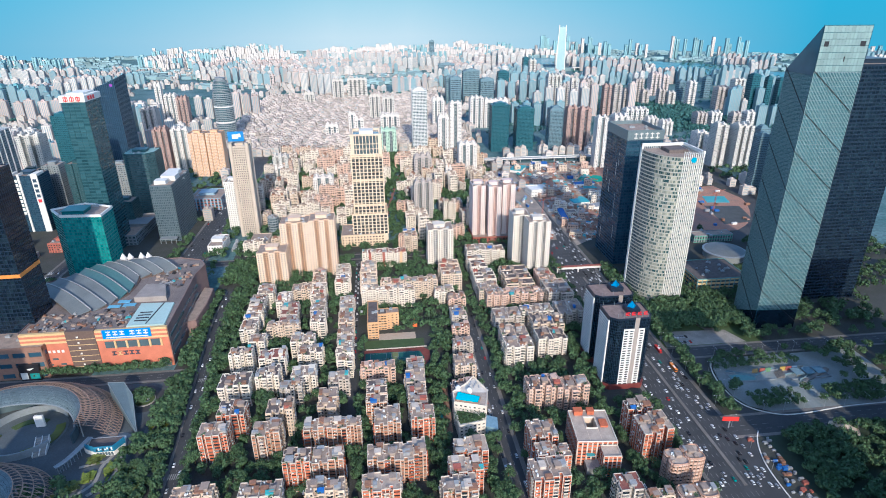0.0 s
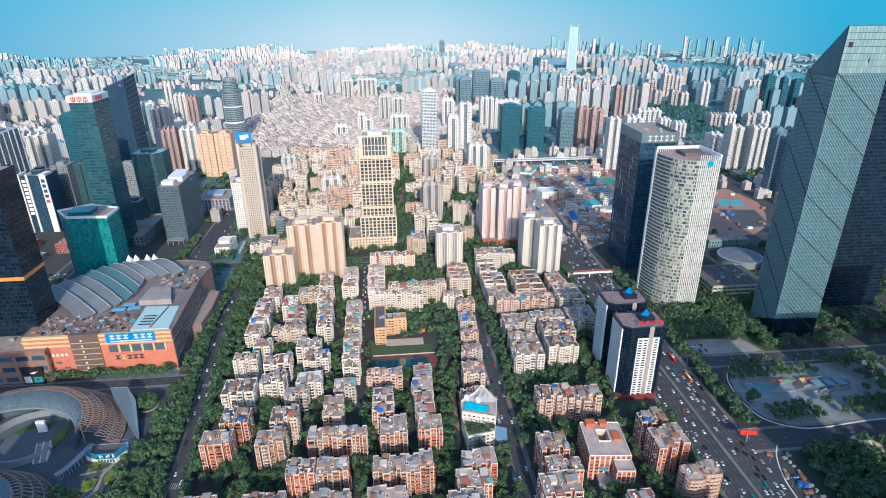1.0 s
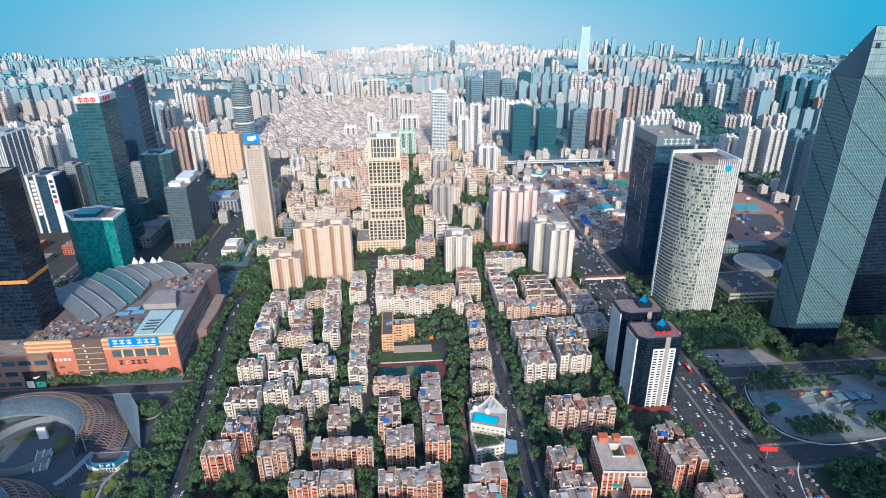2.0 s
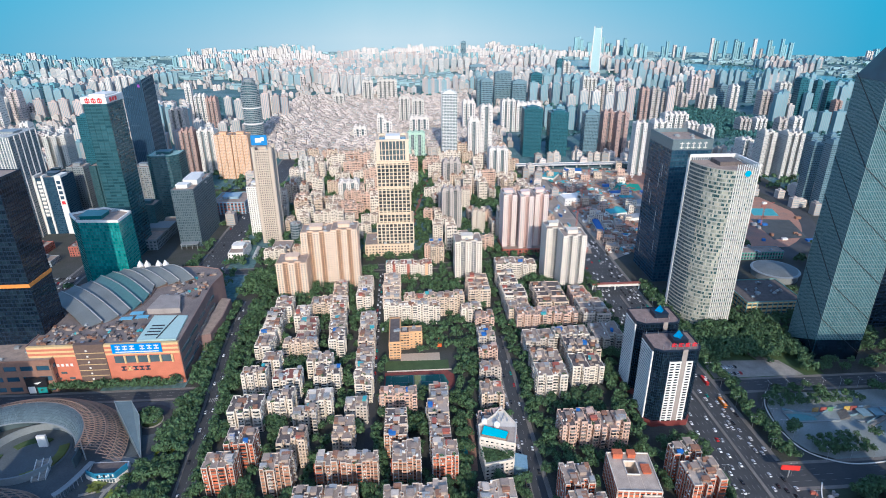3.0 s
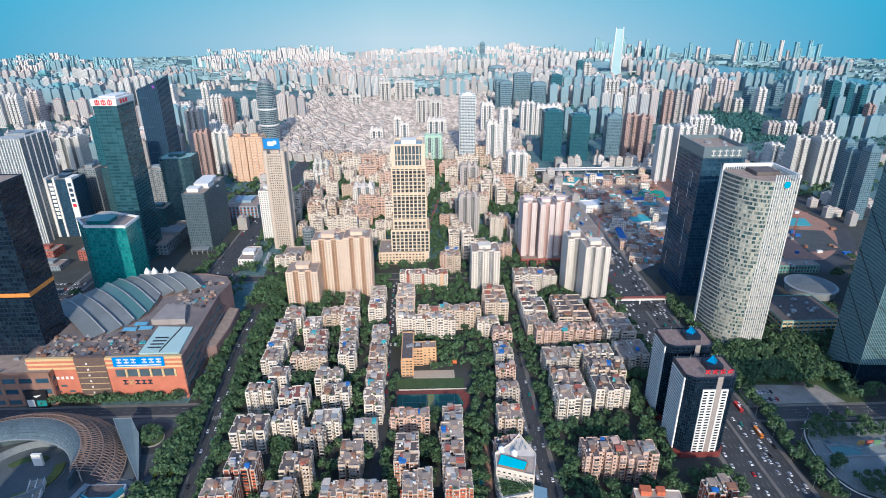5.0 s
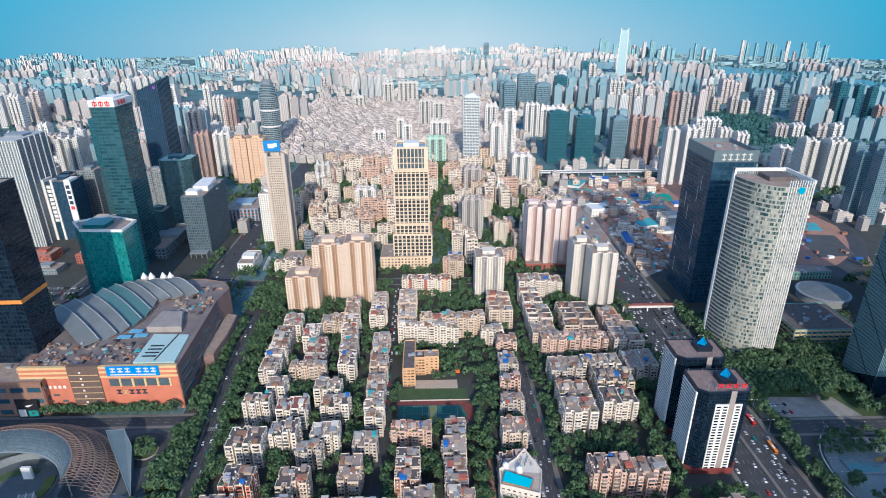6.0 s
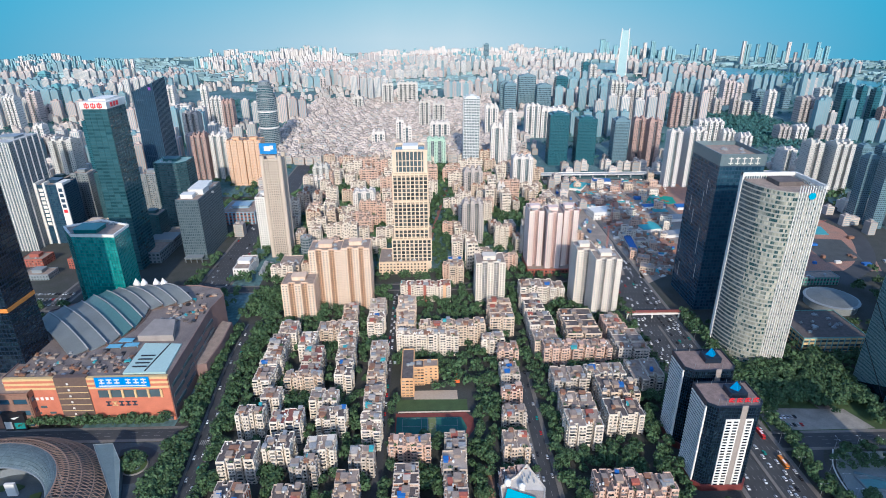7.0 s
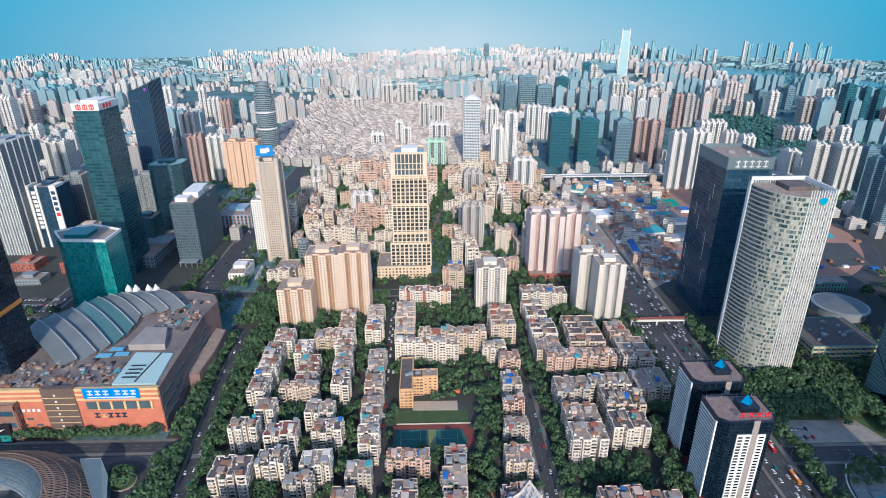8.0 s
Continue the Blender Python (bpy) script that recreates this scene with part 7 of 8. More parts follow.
# ---- street lamps ----
LAMP = None
for i, (x, y, rz) in enumerate([(282 + (i % 2) * 0.2, 300 + i * 26, 180) for i in range(14)] + [(230.5, 300 + i * 27, 0) for i in range(3)] + [(322 + i * 17, 449, 90) for i in range(9)] + [(318 + i * 19, 364, 90) for i in range(7)] + [(304, 385 + i * 14, 0) for i in range(4)]):
    if LAMP is None:
        LAMP = thing("street_lamp", x, y, 0, "tall grey street lamp with two arms", "street lamp", "street lamps")
        m = Mesh()
        m.rod((0, 0, 0), (0, 0, 11), 0.14, 6, 0.08)
        part("pole", m, METAL, LAMP)
        m = Mesh()
        m.rod((-2.4, 0, 11.2), (2.4, 0, 11.2), 0.07, 5)
        part("arm", m, METAL, LAMP)
        for q in (-2.4, 2.4):
            m = Mesh()
            m.box(q - 0.5, q + 0.5, -0.18, 0.18, 11.1, 11.3)
            part("lamp_head", m, W_WHITE, LAMP)
    else:
        copy_thing(LAMP, pose(x, y, 0, 0, 0, rz))

# ---- middle distance: old apartment rows ----
rnd = random.Random(31)
PROTO = []
for i, (w, d, h, st) in enumerate(((28, 13, 21, "white"), (22, 14, 24, "tan"), (34, 12, 20, "pink"), (14, 30, 21, "grey"), (18, 16, 27, "white"), (14, 26, 20, "tan"), (24, 15, 22, "pink"), (16, 22, 24, "white"))):
    PROTO.append((apartments(*((-180 + i * 36, 770) if i not in (4, 5) else (-60 - 50 * (i - 4), 1352)), w, d, h, st, False), w, d))
y = 798.0
while y < 1345:
    x = -225 + rnd.uniform(0, 10)
    while x < 222:
        t, w, d = rnd.choice(PROTO)
        px, py = x + w / 2, y + rnd.uniform(-6, 6)
        free = all(not (a - w / 2 - 2 < px < b + w / 2 + 2 and c - d / 2 - 2 < py < e + d / 2 + 2) for a, b, c, e in FOOT) and not any(a - w / 2 < px < b + w / 2 and c - d / 2 < py < e + d / 2 for a, b, c, e in ROADS)
        if free and not 18 < px < 40 and rnd.random() < 0.86:
            copy_thing(t, pose(px, py, 0, 0, 0, rnd.uniform(-4, 4)) @ Matrix.Diagonal((1, 1, rnd.choice((0.75, 0.9, 1, 1.1, 1.3, 1.6)), 1)))
            foot(px - w / 2, px + w / 2, py - d / 2, py + d / 2)
        x += w + rnd.uniform(5, 13)
    y += rnd.uniform(26, 34)

# ---- distance ----
PANES_FAR = pane_mat("far_windows", (0.03, 0.065, 0.085), (0.22, 0.26, 0.28), 0.35)
# Cream, tan and blue-grey are cooled: some haze sits in their base colour.
FAR = {
    "white": (mat("white_far_tile", (0.70, 0.65, 0.60), 0.6, 0, 0.2, 0.1), PANES_FAR),
    "cream": (mat("cream_far_tile", (0.58, 0.55, 0.50), 0.6, 0, 0.2, 0.1), PANES_FAR),
    "tan": (mat("tan_far_tile", (0.46, 0.41, 0.38), 0.6, 0, 0.2, 0.1), PANES_FAR),
    "pink": (mat("pink_far_tile", (0.58, 0.49, 0.46), 0.6, 0, 0.2, 0.1), PANES_FAR),
    "brown": (mat("brown_far_tile", (0.42, 0.29, 0.25), 0.6, 0, 0.2, 0.1), PANES_FAR),
    "grey": (mat("hazed_grey_far_cladding", (0.16, 0.25, 0.30), 0.4, 0.1, 0.2, 0.1), G_GREY),
    "dark": (mat("teal_far_cladding", (0.035, 0.13, 0.17), 0.3, 0.2, 0.2, 0.1), G_SEA),
    "sea": (mat("sea_far_cladding", (0.20, 0.42, 0.46), 0.3, 0.2, 0.2, 0.1), G_SEA),
    "netted": (mat("pale_green_net", (0.46, 0.62, 0.50), 0.8, 0, 0.2, 0.2), PANES_FAR),
    "pale": (mat("pale_grey_cladding", (0.62, 0.63, 0.62), 0.4, 0.1, 0.15, 0.1), G_GREY),
}
BAY_FAR = {
    "white": mat("grey_balcony_bay", (0.28, 0.31, 0.32), 0.6, 0, 0.25, 0.1),
    "cream": mat("taupe_balcony_bay", (0.30, 0.27, 0.25), 0.6, 0, 0.25, 0.1),
    "brown": mat("umber_balcony_bay", (0.20, 0.15, 0.15), 0.6, 0, 0.25, 0.1),
}
FAR_LABEL = {"white": "white residential highrise with window strips", "cream": "cream residential highrise with window strips", "tan": "tan residential highrise with window strips", "pink": "pale pink residential highrise", "brown": "brown-tiled residential highrise with pale bands", "grey": "blue-grey glass and stone highrise toned for haze", "dark": "dark blue glass office highrise", "sea": "sea-green glass highrise in haze", "netted": "highrise wrapped in pale green netting", "pale": "tall pale grey glass office tower"}


def highrise(x, y, w, d, h, kind):
    """A highrise of the middle and far distance: recessed bays between ribs, floor bands, roof houses."""
    rnd = random.Random(int(x * 3 + y))
    wall, pane = FAR[kind]
    e = thing("highrise", x, y, 0, FAR_LABEL[kind], "highrise", "distant highrises")
    foot(x - w / 2, x + w / 2, y - d / 2, y + d / 2)
    glassy = kind in ("dark", "grey", "sea", "pale")
    nb = max(1, round((w / 7 - 1) / 2))
    k = 1.6 if glassy else min(5.5, d * 0.28)
    plan = rect(w, d) if glassy else bays(w, d, nb, k)
    b, f, p, r, q = Mesh(), Mesh(), Mesh(), Mesh(), Mesh()
    b.prism(plan, 0, h)
    far = y > 1500
    fl = 3.2 if not far else 6.4
    for o, u, n, L in edges(plan):
        if n[1] > 0.5 or n[0] * x > 0 and abs(x) > 300 and L > k + 1:
            continue
        slot = not glassy and n[1] < -0.5 and o[1] > -d / 2 + 0.5
        t = q if slot else f
        grid_wall(t, t, p, o, u, n, L, 0, fl, max(2, int(h / fl)), 3.4 if not far else 5.0, 0.78 if glassy or slot else 0.42, 0.6 if glassy or slot else 0.48, 0.3)
    if q.f:
        part("balcony_bay", q, BAY_FAR[{"white": "white", "netted": "white", "brown": "brown"}.get(kind, "cream")], e, kind="stuff")
    part("wall", b, wall, e)
    part("facade_frame", f, wall, e, kind="stuff")
    part("window", p, pane, e, kind="stuff")
    if glassy:
        r.box(-w * 0.32, w * 0.3, -d * 0.3, d * 0.3, h, h + 4.5)
        r.box(-w * 0.1, w * 0.15, -d * 0.15, d * 0.2, h + 4.5, h + 6.5)
    for i in range(0 if glassy else nb + 1):
        c = -w / 2 + w * (i + 0.5) / (nb + 1)
        z = h + rnd.uniform(2.5, 6)
        r.box(c - w * 0.28 / (nb + 1), c + w * 0.28 / (nb + 1), -d * 0.3, d * 0.3, h, z)
        r.box(c - 1.5, c + 1.5, -d * 0.12, d * 0.1, z, z + 3)
    part("roof_house", r, wall, e)
    r = Mesh()
    parapet(r, plan, h, 1.2, 0.4)
    part("parapet", r, wall, e)
    return e


highrise(-710, 1075, 23, 24, 109, "white")
highrise(-777, 1248, 30, 31, 84, "grey")
highrise(-784, 1327, 32, 34, 75, "tan")
highrise(-888, 2168, 40, 34, 75, "white")
highrise(-691, 1698, 49, 34, 79, "white")
highrise(-449, 1258, 29, 26, 89, "brown")
highrise(-523, 1420, 33, 28, 107, "tan")
highrise(-595, 1062, 37, 28, 122, "cream")
highrise(-519, 1028, 25, 26, 160, "dark")
highrise(-412, 1266, 35, 28, 88, "white")
highrise(-599, 1720, 17, 16, 127, "white")
highrise(-571, 1725, 31, 28, 96, "white")
highrise(-541, 1723, 29, 26, 89, "brown")
highrise(-1548, 2563, 32, 34, 88, "sea")
highrise(-1262, 2159, 32, 34, 83, "sea")
highrise(-1208, 2155, 29, 31, 83, "sea")
highrise(-1166, 1789, 28, 31, 92, "white")
highrise(-1184, 1910, 27, 29, 90, "pink")
highrise(-1184, 1975, 23, 25, 41, "pink")
highrise(-958, 1563, 22, 24, 56, "white")
highrise(-1007, 1508, 20, 21, 44, "tan")
highrise(-1284, 2475, 46, 34, 45, "pink")
highrise(-1261, 2547, 32, 32, 57, "white")
highrise(-204, 1154, 31, 25, 28, "white")
highrise(-196, 1169, 29, 24, 46, "cream")
highrise(-64, 1564, 18, 14, 60, "white")
highrise(-45, 1521, 22, 18, 52, "white")
highrise(-2, 1753, 31, 25, 77, "cream")
highrise(38, 1753, 34, 28, 72, "cream")
highrise(37, 1601, 51, 34, 48, "white")
highrise(24, 1353, 40, 32, 57, "netted")
highrise(-117, 1543, 33, 26, 36, "white")
highrise(-101, 1028, 35, 28, 39, "white")
highrise(-426, 1940, 30, 26, 56, "white")
highrise(-439, 2666, 63, 34, 47, "pink")
highrise(-229, 2106, 35, 28, 44, "cream")
highrise(-131, 2157, 37, 29, 80, "cream")
highrise(-63, 2185, 70, 34, 79, "cream")
highrise(97, 1310, 33, 26, 151, "pale")
highrise(151, 1304, 25, 20, 92, "white")
highrise(178, 1304, 26, 21, 122, "white")
highrise(171, 1606, 31, 25, 88, "white")
highrise(284, 1637, 37, 31, 84, "white")
highrise(339, 1636, 67, 34, 76, "white")
highrise(290, 1350, 41, 34, 109, "dark")
highrise(350, 1347, 41, 34, 100, "dark")
highrise(417, 1319, 31, 28, 102, "grey")
highrise(466, 1348, 25, 23, 98, "brown")
highrise(491, 1325, 26, 24, 98, "brown")
highrise(671, 2600, 27, 25, 107, "dark")
highrise(639, 2369, 27, 24, 117, "cream")
highrise(566, 1832, 43, 34, 118, "cream")
highrise(618, 1865, 21, 19, 86, "tan")
highrise(645, 1864, 22, 20, 102, "cream")
highrise(690, 1869, 36, 34, 98, "tan")
highrise(344, 2108, 58, 34, 109, "grey")
highrise(397, 2078, 48, 34, 82, "grey")
highrise(473, 2158, 40, 34, 98, "dark")
highrise(262, 2053, 30, 25, 94, "grey")
highrise(277, 2030, 38, 31, 93, "grey")
highrise(334, 2758, 73, 34, 74, "grey")
highrise(88, 1127, 34, 27, 47, "tan")
highrise(69, 885, 29, 23, 64, "tan")
highrise(183, 1158, 37, 30, 63, "white")
highrise(133, 1064, 12, 9, 36, "white")
highrise(168, 3266, 32, 26, 67, "grey")
highrise(344, 3541, 28, 23, 133, "grey")
highrise(471, 1168, 23, 21, 106, "white")
highrise(511, 1171, 32, 30, 107, "white")
highrise(708, 1526, 63, 34, 59, "white")
highrise(741, 1244, 27, 28, 52, "white")
highrise(724, 1144, 26, 28, 88, "cream")
highrise(765, 1129, 35, 34, 89, "cream")
# The next two take the blue-grey kind as painted blue shade.
highrise(819, 1139, 22, 24, 80, "grey")
highrise(855, 1136, 19, 21, 80, "grey")
highrise(699, 968, 16, 18, 104, "grey")
highrise(704, 933, 17, 19, 115, "grey")
highrise(920, 1561, 30, 32, 37, "tan")
highrise(963, 1559, 30, 31, 37, "white")
highrise(1013, 1539, 24, 26, 37, "tan")
highrise(1053, 1537, 24, 26, 40, "white")
highrise(1161, 1702, 26, 28, 122, "dark")
highrise(1206, 1695, 16, 18, 115, "dark")
highrise(1245, 1695, 18, 21, 109, "dark")
highrise(716, 1758, 23, 22, 93, "brown")
highrise(757, 1777, 25, 24, 90, "tan")
highrise(808, 1817, 27, 26, 73, "tan")
highrise(915, 1973, 30, 30, 83, "tan")
highrise(1064, 2157, 39, 34, 81, "pink")
highrise(1165, 2274, 25, 26, 57, "pink")
highrise(930, 1945, 24, 24, 49, "tan")
highrise(975, 1918, 22, 23, 53, "tan")
highrise(1006, 1909, 25, 26, 46, "cream")
highrise(1082, 1988, 26, 27, 71, "grey")
highrise(1075, 1905, 25, 26, 78, "white")
highrise(1219, 2059, 23, 24, 74, "grey")
highrise(1342, 2058, 41, 34, 65, "cream")
highrise(1137, 1826, 40, 34, 70, "tan")
highrise(1164, 1783, 33, 34, 68, "tan")
highrise(1250, 1659, 20, 22, 64, "brown")
highrise(742, 1494, 30, 30, 39, "white")
highrise(769, 1464, 29, 30, 35, "white")



def pillar_tower():
    """The tallest tower on the skyline, tapering, with a notched top."""
    e = thing("skyscraper", 985, 3085, 0, "very tall pale tapering skyscraper with notched top", "skyscraper", rz=-18)
    b = Mesh()
    b.hexa([(-24, -24, 0), (24, -24, 0), (24, 24, 0), (-24, 24, 0), (-17, -17, 218), (17, -17, 218), (17, 17, 218), (-17, 17, 218)])
    part("body", b, mat("pale_green_glass", (0.42, 0.58, 0.60), 0.3, 0.1), e)
    for s in (-1, 1):
        c = Mesh()
        c.hexa([(s * 23 - 2, -25, 0), (s * 23 + 2, -25, 0), (s * 23 + 2, 25, 0), (s * 23 - 2, 25, 0), (s * 17 - 2, -18, 226), (s * 17 + 2, -18, 226), (s * 17 + 2, 18, 226), (s * 17 - 2, 18, 226)])
        part("side_pylon", c, FAR["white"][0], e)
    return e


pillar_tower()


RIVER = [(820, 3560), (1150, 3330), (1403, 3142), (1512, 2930), (1564, 2640), (1760, 2300), (2400, 1850), (2950, 2050), (2200, 2560), (1990, 2934), (1903, 3308), (1611, 3611), (1200, 3850), (900, 3900)]


def far_city():
    """The city out to the haze: low houses and highrises in quarters, with gaps of green."""
    rnd = random.Random(5)
    # Far blocks: haze is put into the base colours, softening their contrast.
    kinds = [(mat("far_white_tower", (0.58, 0.53, 0.49), var=0.2, island=0.2), Mesh(), Mesh()), (mat("far_pink_tower", (0.52, 0.42, 0.38), var=0.2, island=0.2), Mesh(), Mesh()), (mat("hazed_blue_highrise", (0.19, 0.32, 0.37), 0.4, 0.1, var=0.15, island=0.15), Mesh(), Mesh())]
    low, near_low, roofs, sheds = Mesh(), Mesh(), Mesh(), Mesh()
    pale = [Mesh(), Mesh()]

    def hazy(x, y, w, d, h, k):
        b = pale[k == 2]
        b.box(x - w / 2, x - w / 6, y - d / 2, y + d / 2, 0, h)
        b.box(x - w / 6, x + w / 6, y - d / 4, y + d / 2, 0, h - 2)
        b.box(x + w / 6, x + w / 2, y - d / 2, y + d / 2, 0, h)

    def high(x, y, w, d, h, k):
        _, b, s = kinds[k]
        b.box(x - w / 2, x + w / 2, y - d / 2, y + d / 2, 0, h)
        b.box(x - w / 5, x + w / 5, y - d / 5, y + d / 5, h, h + 5)
        nb = max(3, int(w / 4.5))
        for i in range(nb):
            c = x - w / 2 + w * (i + 0.5) / nb
            s.poly([(c - 1.1, y - d / 2 - 0.15, 3), (c + 1.1, y - d / 2 - 0.15, 3), (c + 1.1, y - d / 2 - 0.15, h - 2), (c - 1.1, y - d / 2 - 0.15, h - 2)])
        sx = -1 if x > 0 else 1
        s.box(x + sx * w / 2 - 0.2, x + sx * w / 2 + 0.2, y - 1.4, y + 1.4, 3, h - 2)

    def water(x, y):
        """Is it in the river?"""
        inside = False
        for (ax, ay), (bx, by) in zip(RIVER, RIVER[1:] + RIVER[:1]):
            if (ay > y) != (by > y) and x < ax + (bx - ax) * (y - ay) / (by - ay):
                inside = not inside
        return inside

    for i in range(420):
        y = rnd.uniform(1050, 3500)
        x = rnd.uniform(-1, 1) * (0.9 * y + 60)
        dens = noise.noise(Vector((x * 0.002, y * 0.002, 1.3)))
        if x > 650 and y > 2000 and rnd.random() < 0.7:
            continue
        if y < 1500 and -640 < x < 560 or -400 < x < 220 and y < 2250 or water(x, y) or (x * x + y * y) > 3550 ** 2 or dens < (-0.05 if x < 0 else -0.12) or 780 < x < 1060 and 1500 < y < 2000:
            continue
        k = rnd.choices((0, 1, 2), (5, 4, 1) if x < 300 else (3, 3, 5))[0]
        hh, w, d = rnd.uniform(55, 100) if y > 1500 else rnd.uniform(40, 80), rnd.uniform(17, 26), rnd.uniform(14, 18)
        for j in range(rnd.randint(3, 7)):
            xx, yy = x + j * w * 1.5, y + rnd.uniform(-14, 14)
            if all(not (a - 14 < xx < b + 14 and c - 10 < yy < e + 10) for a, b, c, e in FOOT) and not water(xx, yy):
                high(xx, yy, w, d, hh * rnd.uniform(0.88, 1.05), k)
    for i in range(5200):
        y = rnd.uniform(2350, 4550)
        x = rnd.uniform(-1, 1) * (0.9 * y + 60)
        if water(x, y) or x * x + y * y > 4690 ** 2 or noise.noise(Vector((x * 0.0022, y * 0.0022, 4.3))) < (0.02 if x > 700 else 0.1 if x < -900 and y < 3900 else -0.12):
            continue
        if x > 650 and y < 3050 - 0.2 * x and rnd.random() < 0.6:
            continue
        hh = rnd.uniform(25, 66) + 50 * max(0, noise.noise(Vector((x * 0.004, y * 0.004, 9.1))))
        far = y > 3400
        # More blue towers to the sides, as painted haze.
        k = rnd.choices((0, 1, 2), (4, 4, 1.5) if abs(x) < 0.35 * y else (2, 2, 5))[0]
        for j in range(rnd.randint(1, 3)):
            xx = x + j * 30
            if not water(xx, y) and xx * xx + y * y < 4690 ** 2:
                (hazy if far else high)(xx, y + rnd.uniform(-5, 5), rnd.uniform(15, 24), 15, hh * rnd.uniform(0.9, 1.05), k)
    for i in range(46):
        x = 1120 + i * 27 + rnd.uniform(-9, 9)
        if noise.noise(Vector((i * 0.31, 2.7, 0))) > -0.12:
            hazy(x, 3990 - (x - 1120) * 0.35 + rnd.uniform(-40, 40), rnd.uniform(15, 22), 16, rnd.uniform(70, 135), rnd.choice((0, 2, 2)))
    for i in range(7500):
        y = rnd.uniform(2600, 4700)
        x = rnd.uniform(-1, 1) * (0.9 * y + 60)
        if water(x, y) or x * x + y * y > 4700 ** 2 or noise.noise(Vector((x * 0.003, y * 0.003, 12.2))) < (-0.05 if y < 3600 else -0.4):
            continue
        w, d = rnd.uniform(14, 60), rnd.uniform(10, 24)
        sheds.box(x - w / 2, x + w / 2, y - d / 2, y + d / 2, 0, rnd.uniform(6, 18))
    for i in range(10500):
        if i < 4200:
            x, y = rnd.uniform(-400, 230), rnd.uniform(1360, 2260)
        else:
            y = rnd.uniform(900, 3400)
            x = rnd.uniform(-1, 1) * (0.9 * y + 60)
            if noise.noise(Vector((x * 0.004, y * 0.004, 2.2))) < -0.05 or 282 < x < 520 and y < 1240 or -282 < x < 240 and y < 1350:
                continue
        if x > 560 and y > 1350 or 780 < x < 1060 and 1500 < y < 2000:
            continue
        if water(x, y) or any(a - 8 < x < b + 8 and c - 8 < y < e + 8 for a, b, c, e in FOOT):
            continue
        w, d, h = rnd.uniform(9, 16), rnd.uniform(9, 16), rnd.uniform(12, 23)
        low.box(x - w / 2, x + w / 2, y - d / 2, y + d / 2, 0, h)
        roofs.box(x - w * 0.25, x + w * 0.1, y - d * 0.2, y + d * 0.3, h, h + 2.8)
        for f in range(int(h / 3.2)):
            near_low.poly([(x + p * w, y - d / 2 - 0.1, f * 3.2 + q) for p, q in ((-0.36, 1.2), (0.36, 1.2), (0.36, 2.5), (-0.36, 2.5))])
    # Mid-tone strips: window contrast lowered to stand in for haze.
    STRIP = mat("hazed_window_strip", (0.27, 0.33, 0.36), 0.4, 0, 0.2, 0.1)
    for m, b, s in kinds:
        t = tagged(part("distant_highrises", b, m), "distant highrise blocks with haze in their colour", "skyline", kind="stuff")
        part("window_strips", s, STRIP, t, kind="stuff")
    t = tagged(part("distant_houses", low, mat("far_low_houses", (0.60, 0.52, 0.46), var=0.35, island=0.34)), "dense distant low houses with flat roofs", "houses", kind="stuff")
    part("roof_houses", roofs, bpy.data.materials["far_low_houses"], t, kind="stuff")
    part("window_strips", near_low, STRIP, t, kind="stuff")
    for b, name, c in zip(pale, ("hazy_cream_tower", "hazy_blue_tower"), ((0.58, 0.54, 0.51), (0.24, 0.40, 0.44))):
        tagged(part("skyline_tower", b, mat(name, c, var=0.15, island=0.15)), "far skyline towers coloured pale for haze", "skyline", kind="stuff")
    tagged(part("distant_shed", sheds, mat("hazed_shed_roof", (0.25, 0.36, 0.38), var=0.2, island=0.4)), "low roofs tinted for haze, scattered to the horizon", "houses", kind="stuff")
    w = Mesh()
    w.poly([(x, y, 0.3) for x, y in RIVER])
    tagged(part("river", w, mat("river_water", (0.13, 0.33, 0.39), 0.25, 0, 0.2, 0.01)), "wide teal river with curving banks", "water", kind="structure")
    b = Mesh()
    b.hexa([(1040, 3040, 14), (1540, 3240, 14), (1536, 3256, 14), (1036, 3056, 14), (1040, 3040, 18), (1540, 3240, 18), (1536, 3256, 18), (1036, 3056, 18)])
    for i in range(14):
        b.box(1050 + i * 36, 1056 + i * 36, 3050 + i * 14.4, 3056 + i * 14.4, 0, 14)
    tagged(part("river_bridge", b, FAR["white"][0]), "long pale bridge over the river", "bridge", kind="structure")


far_city()

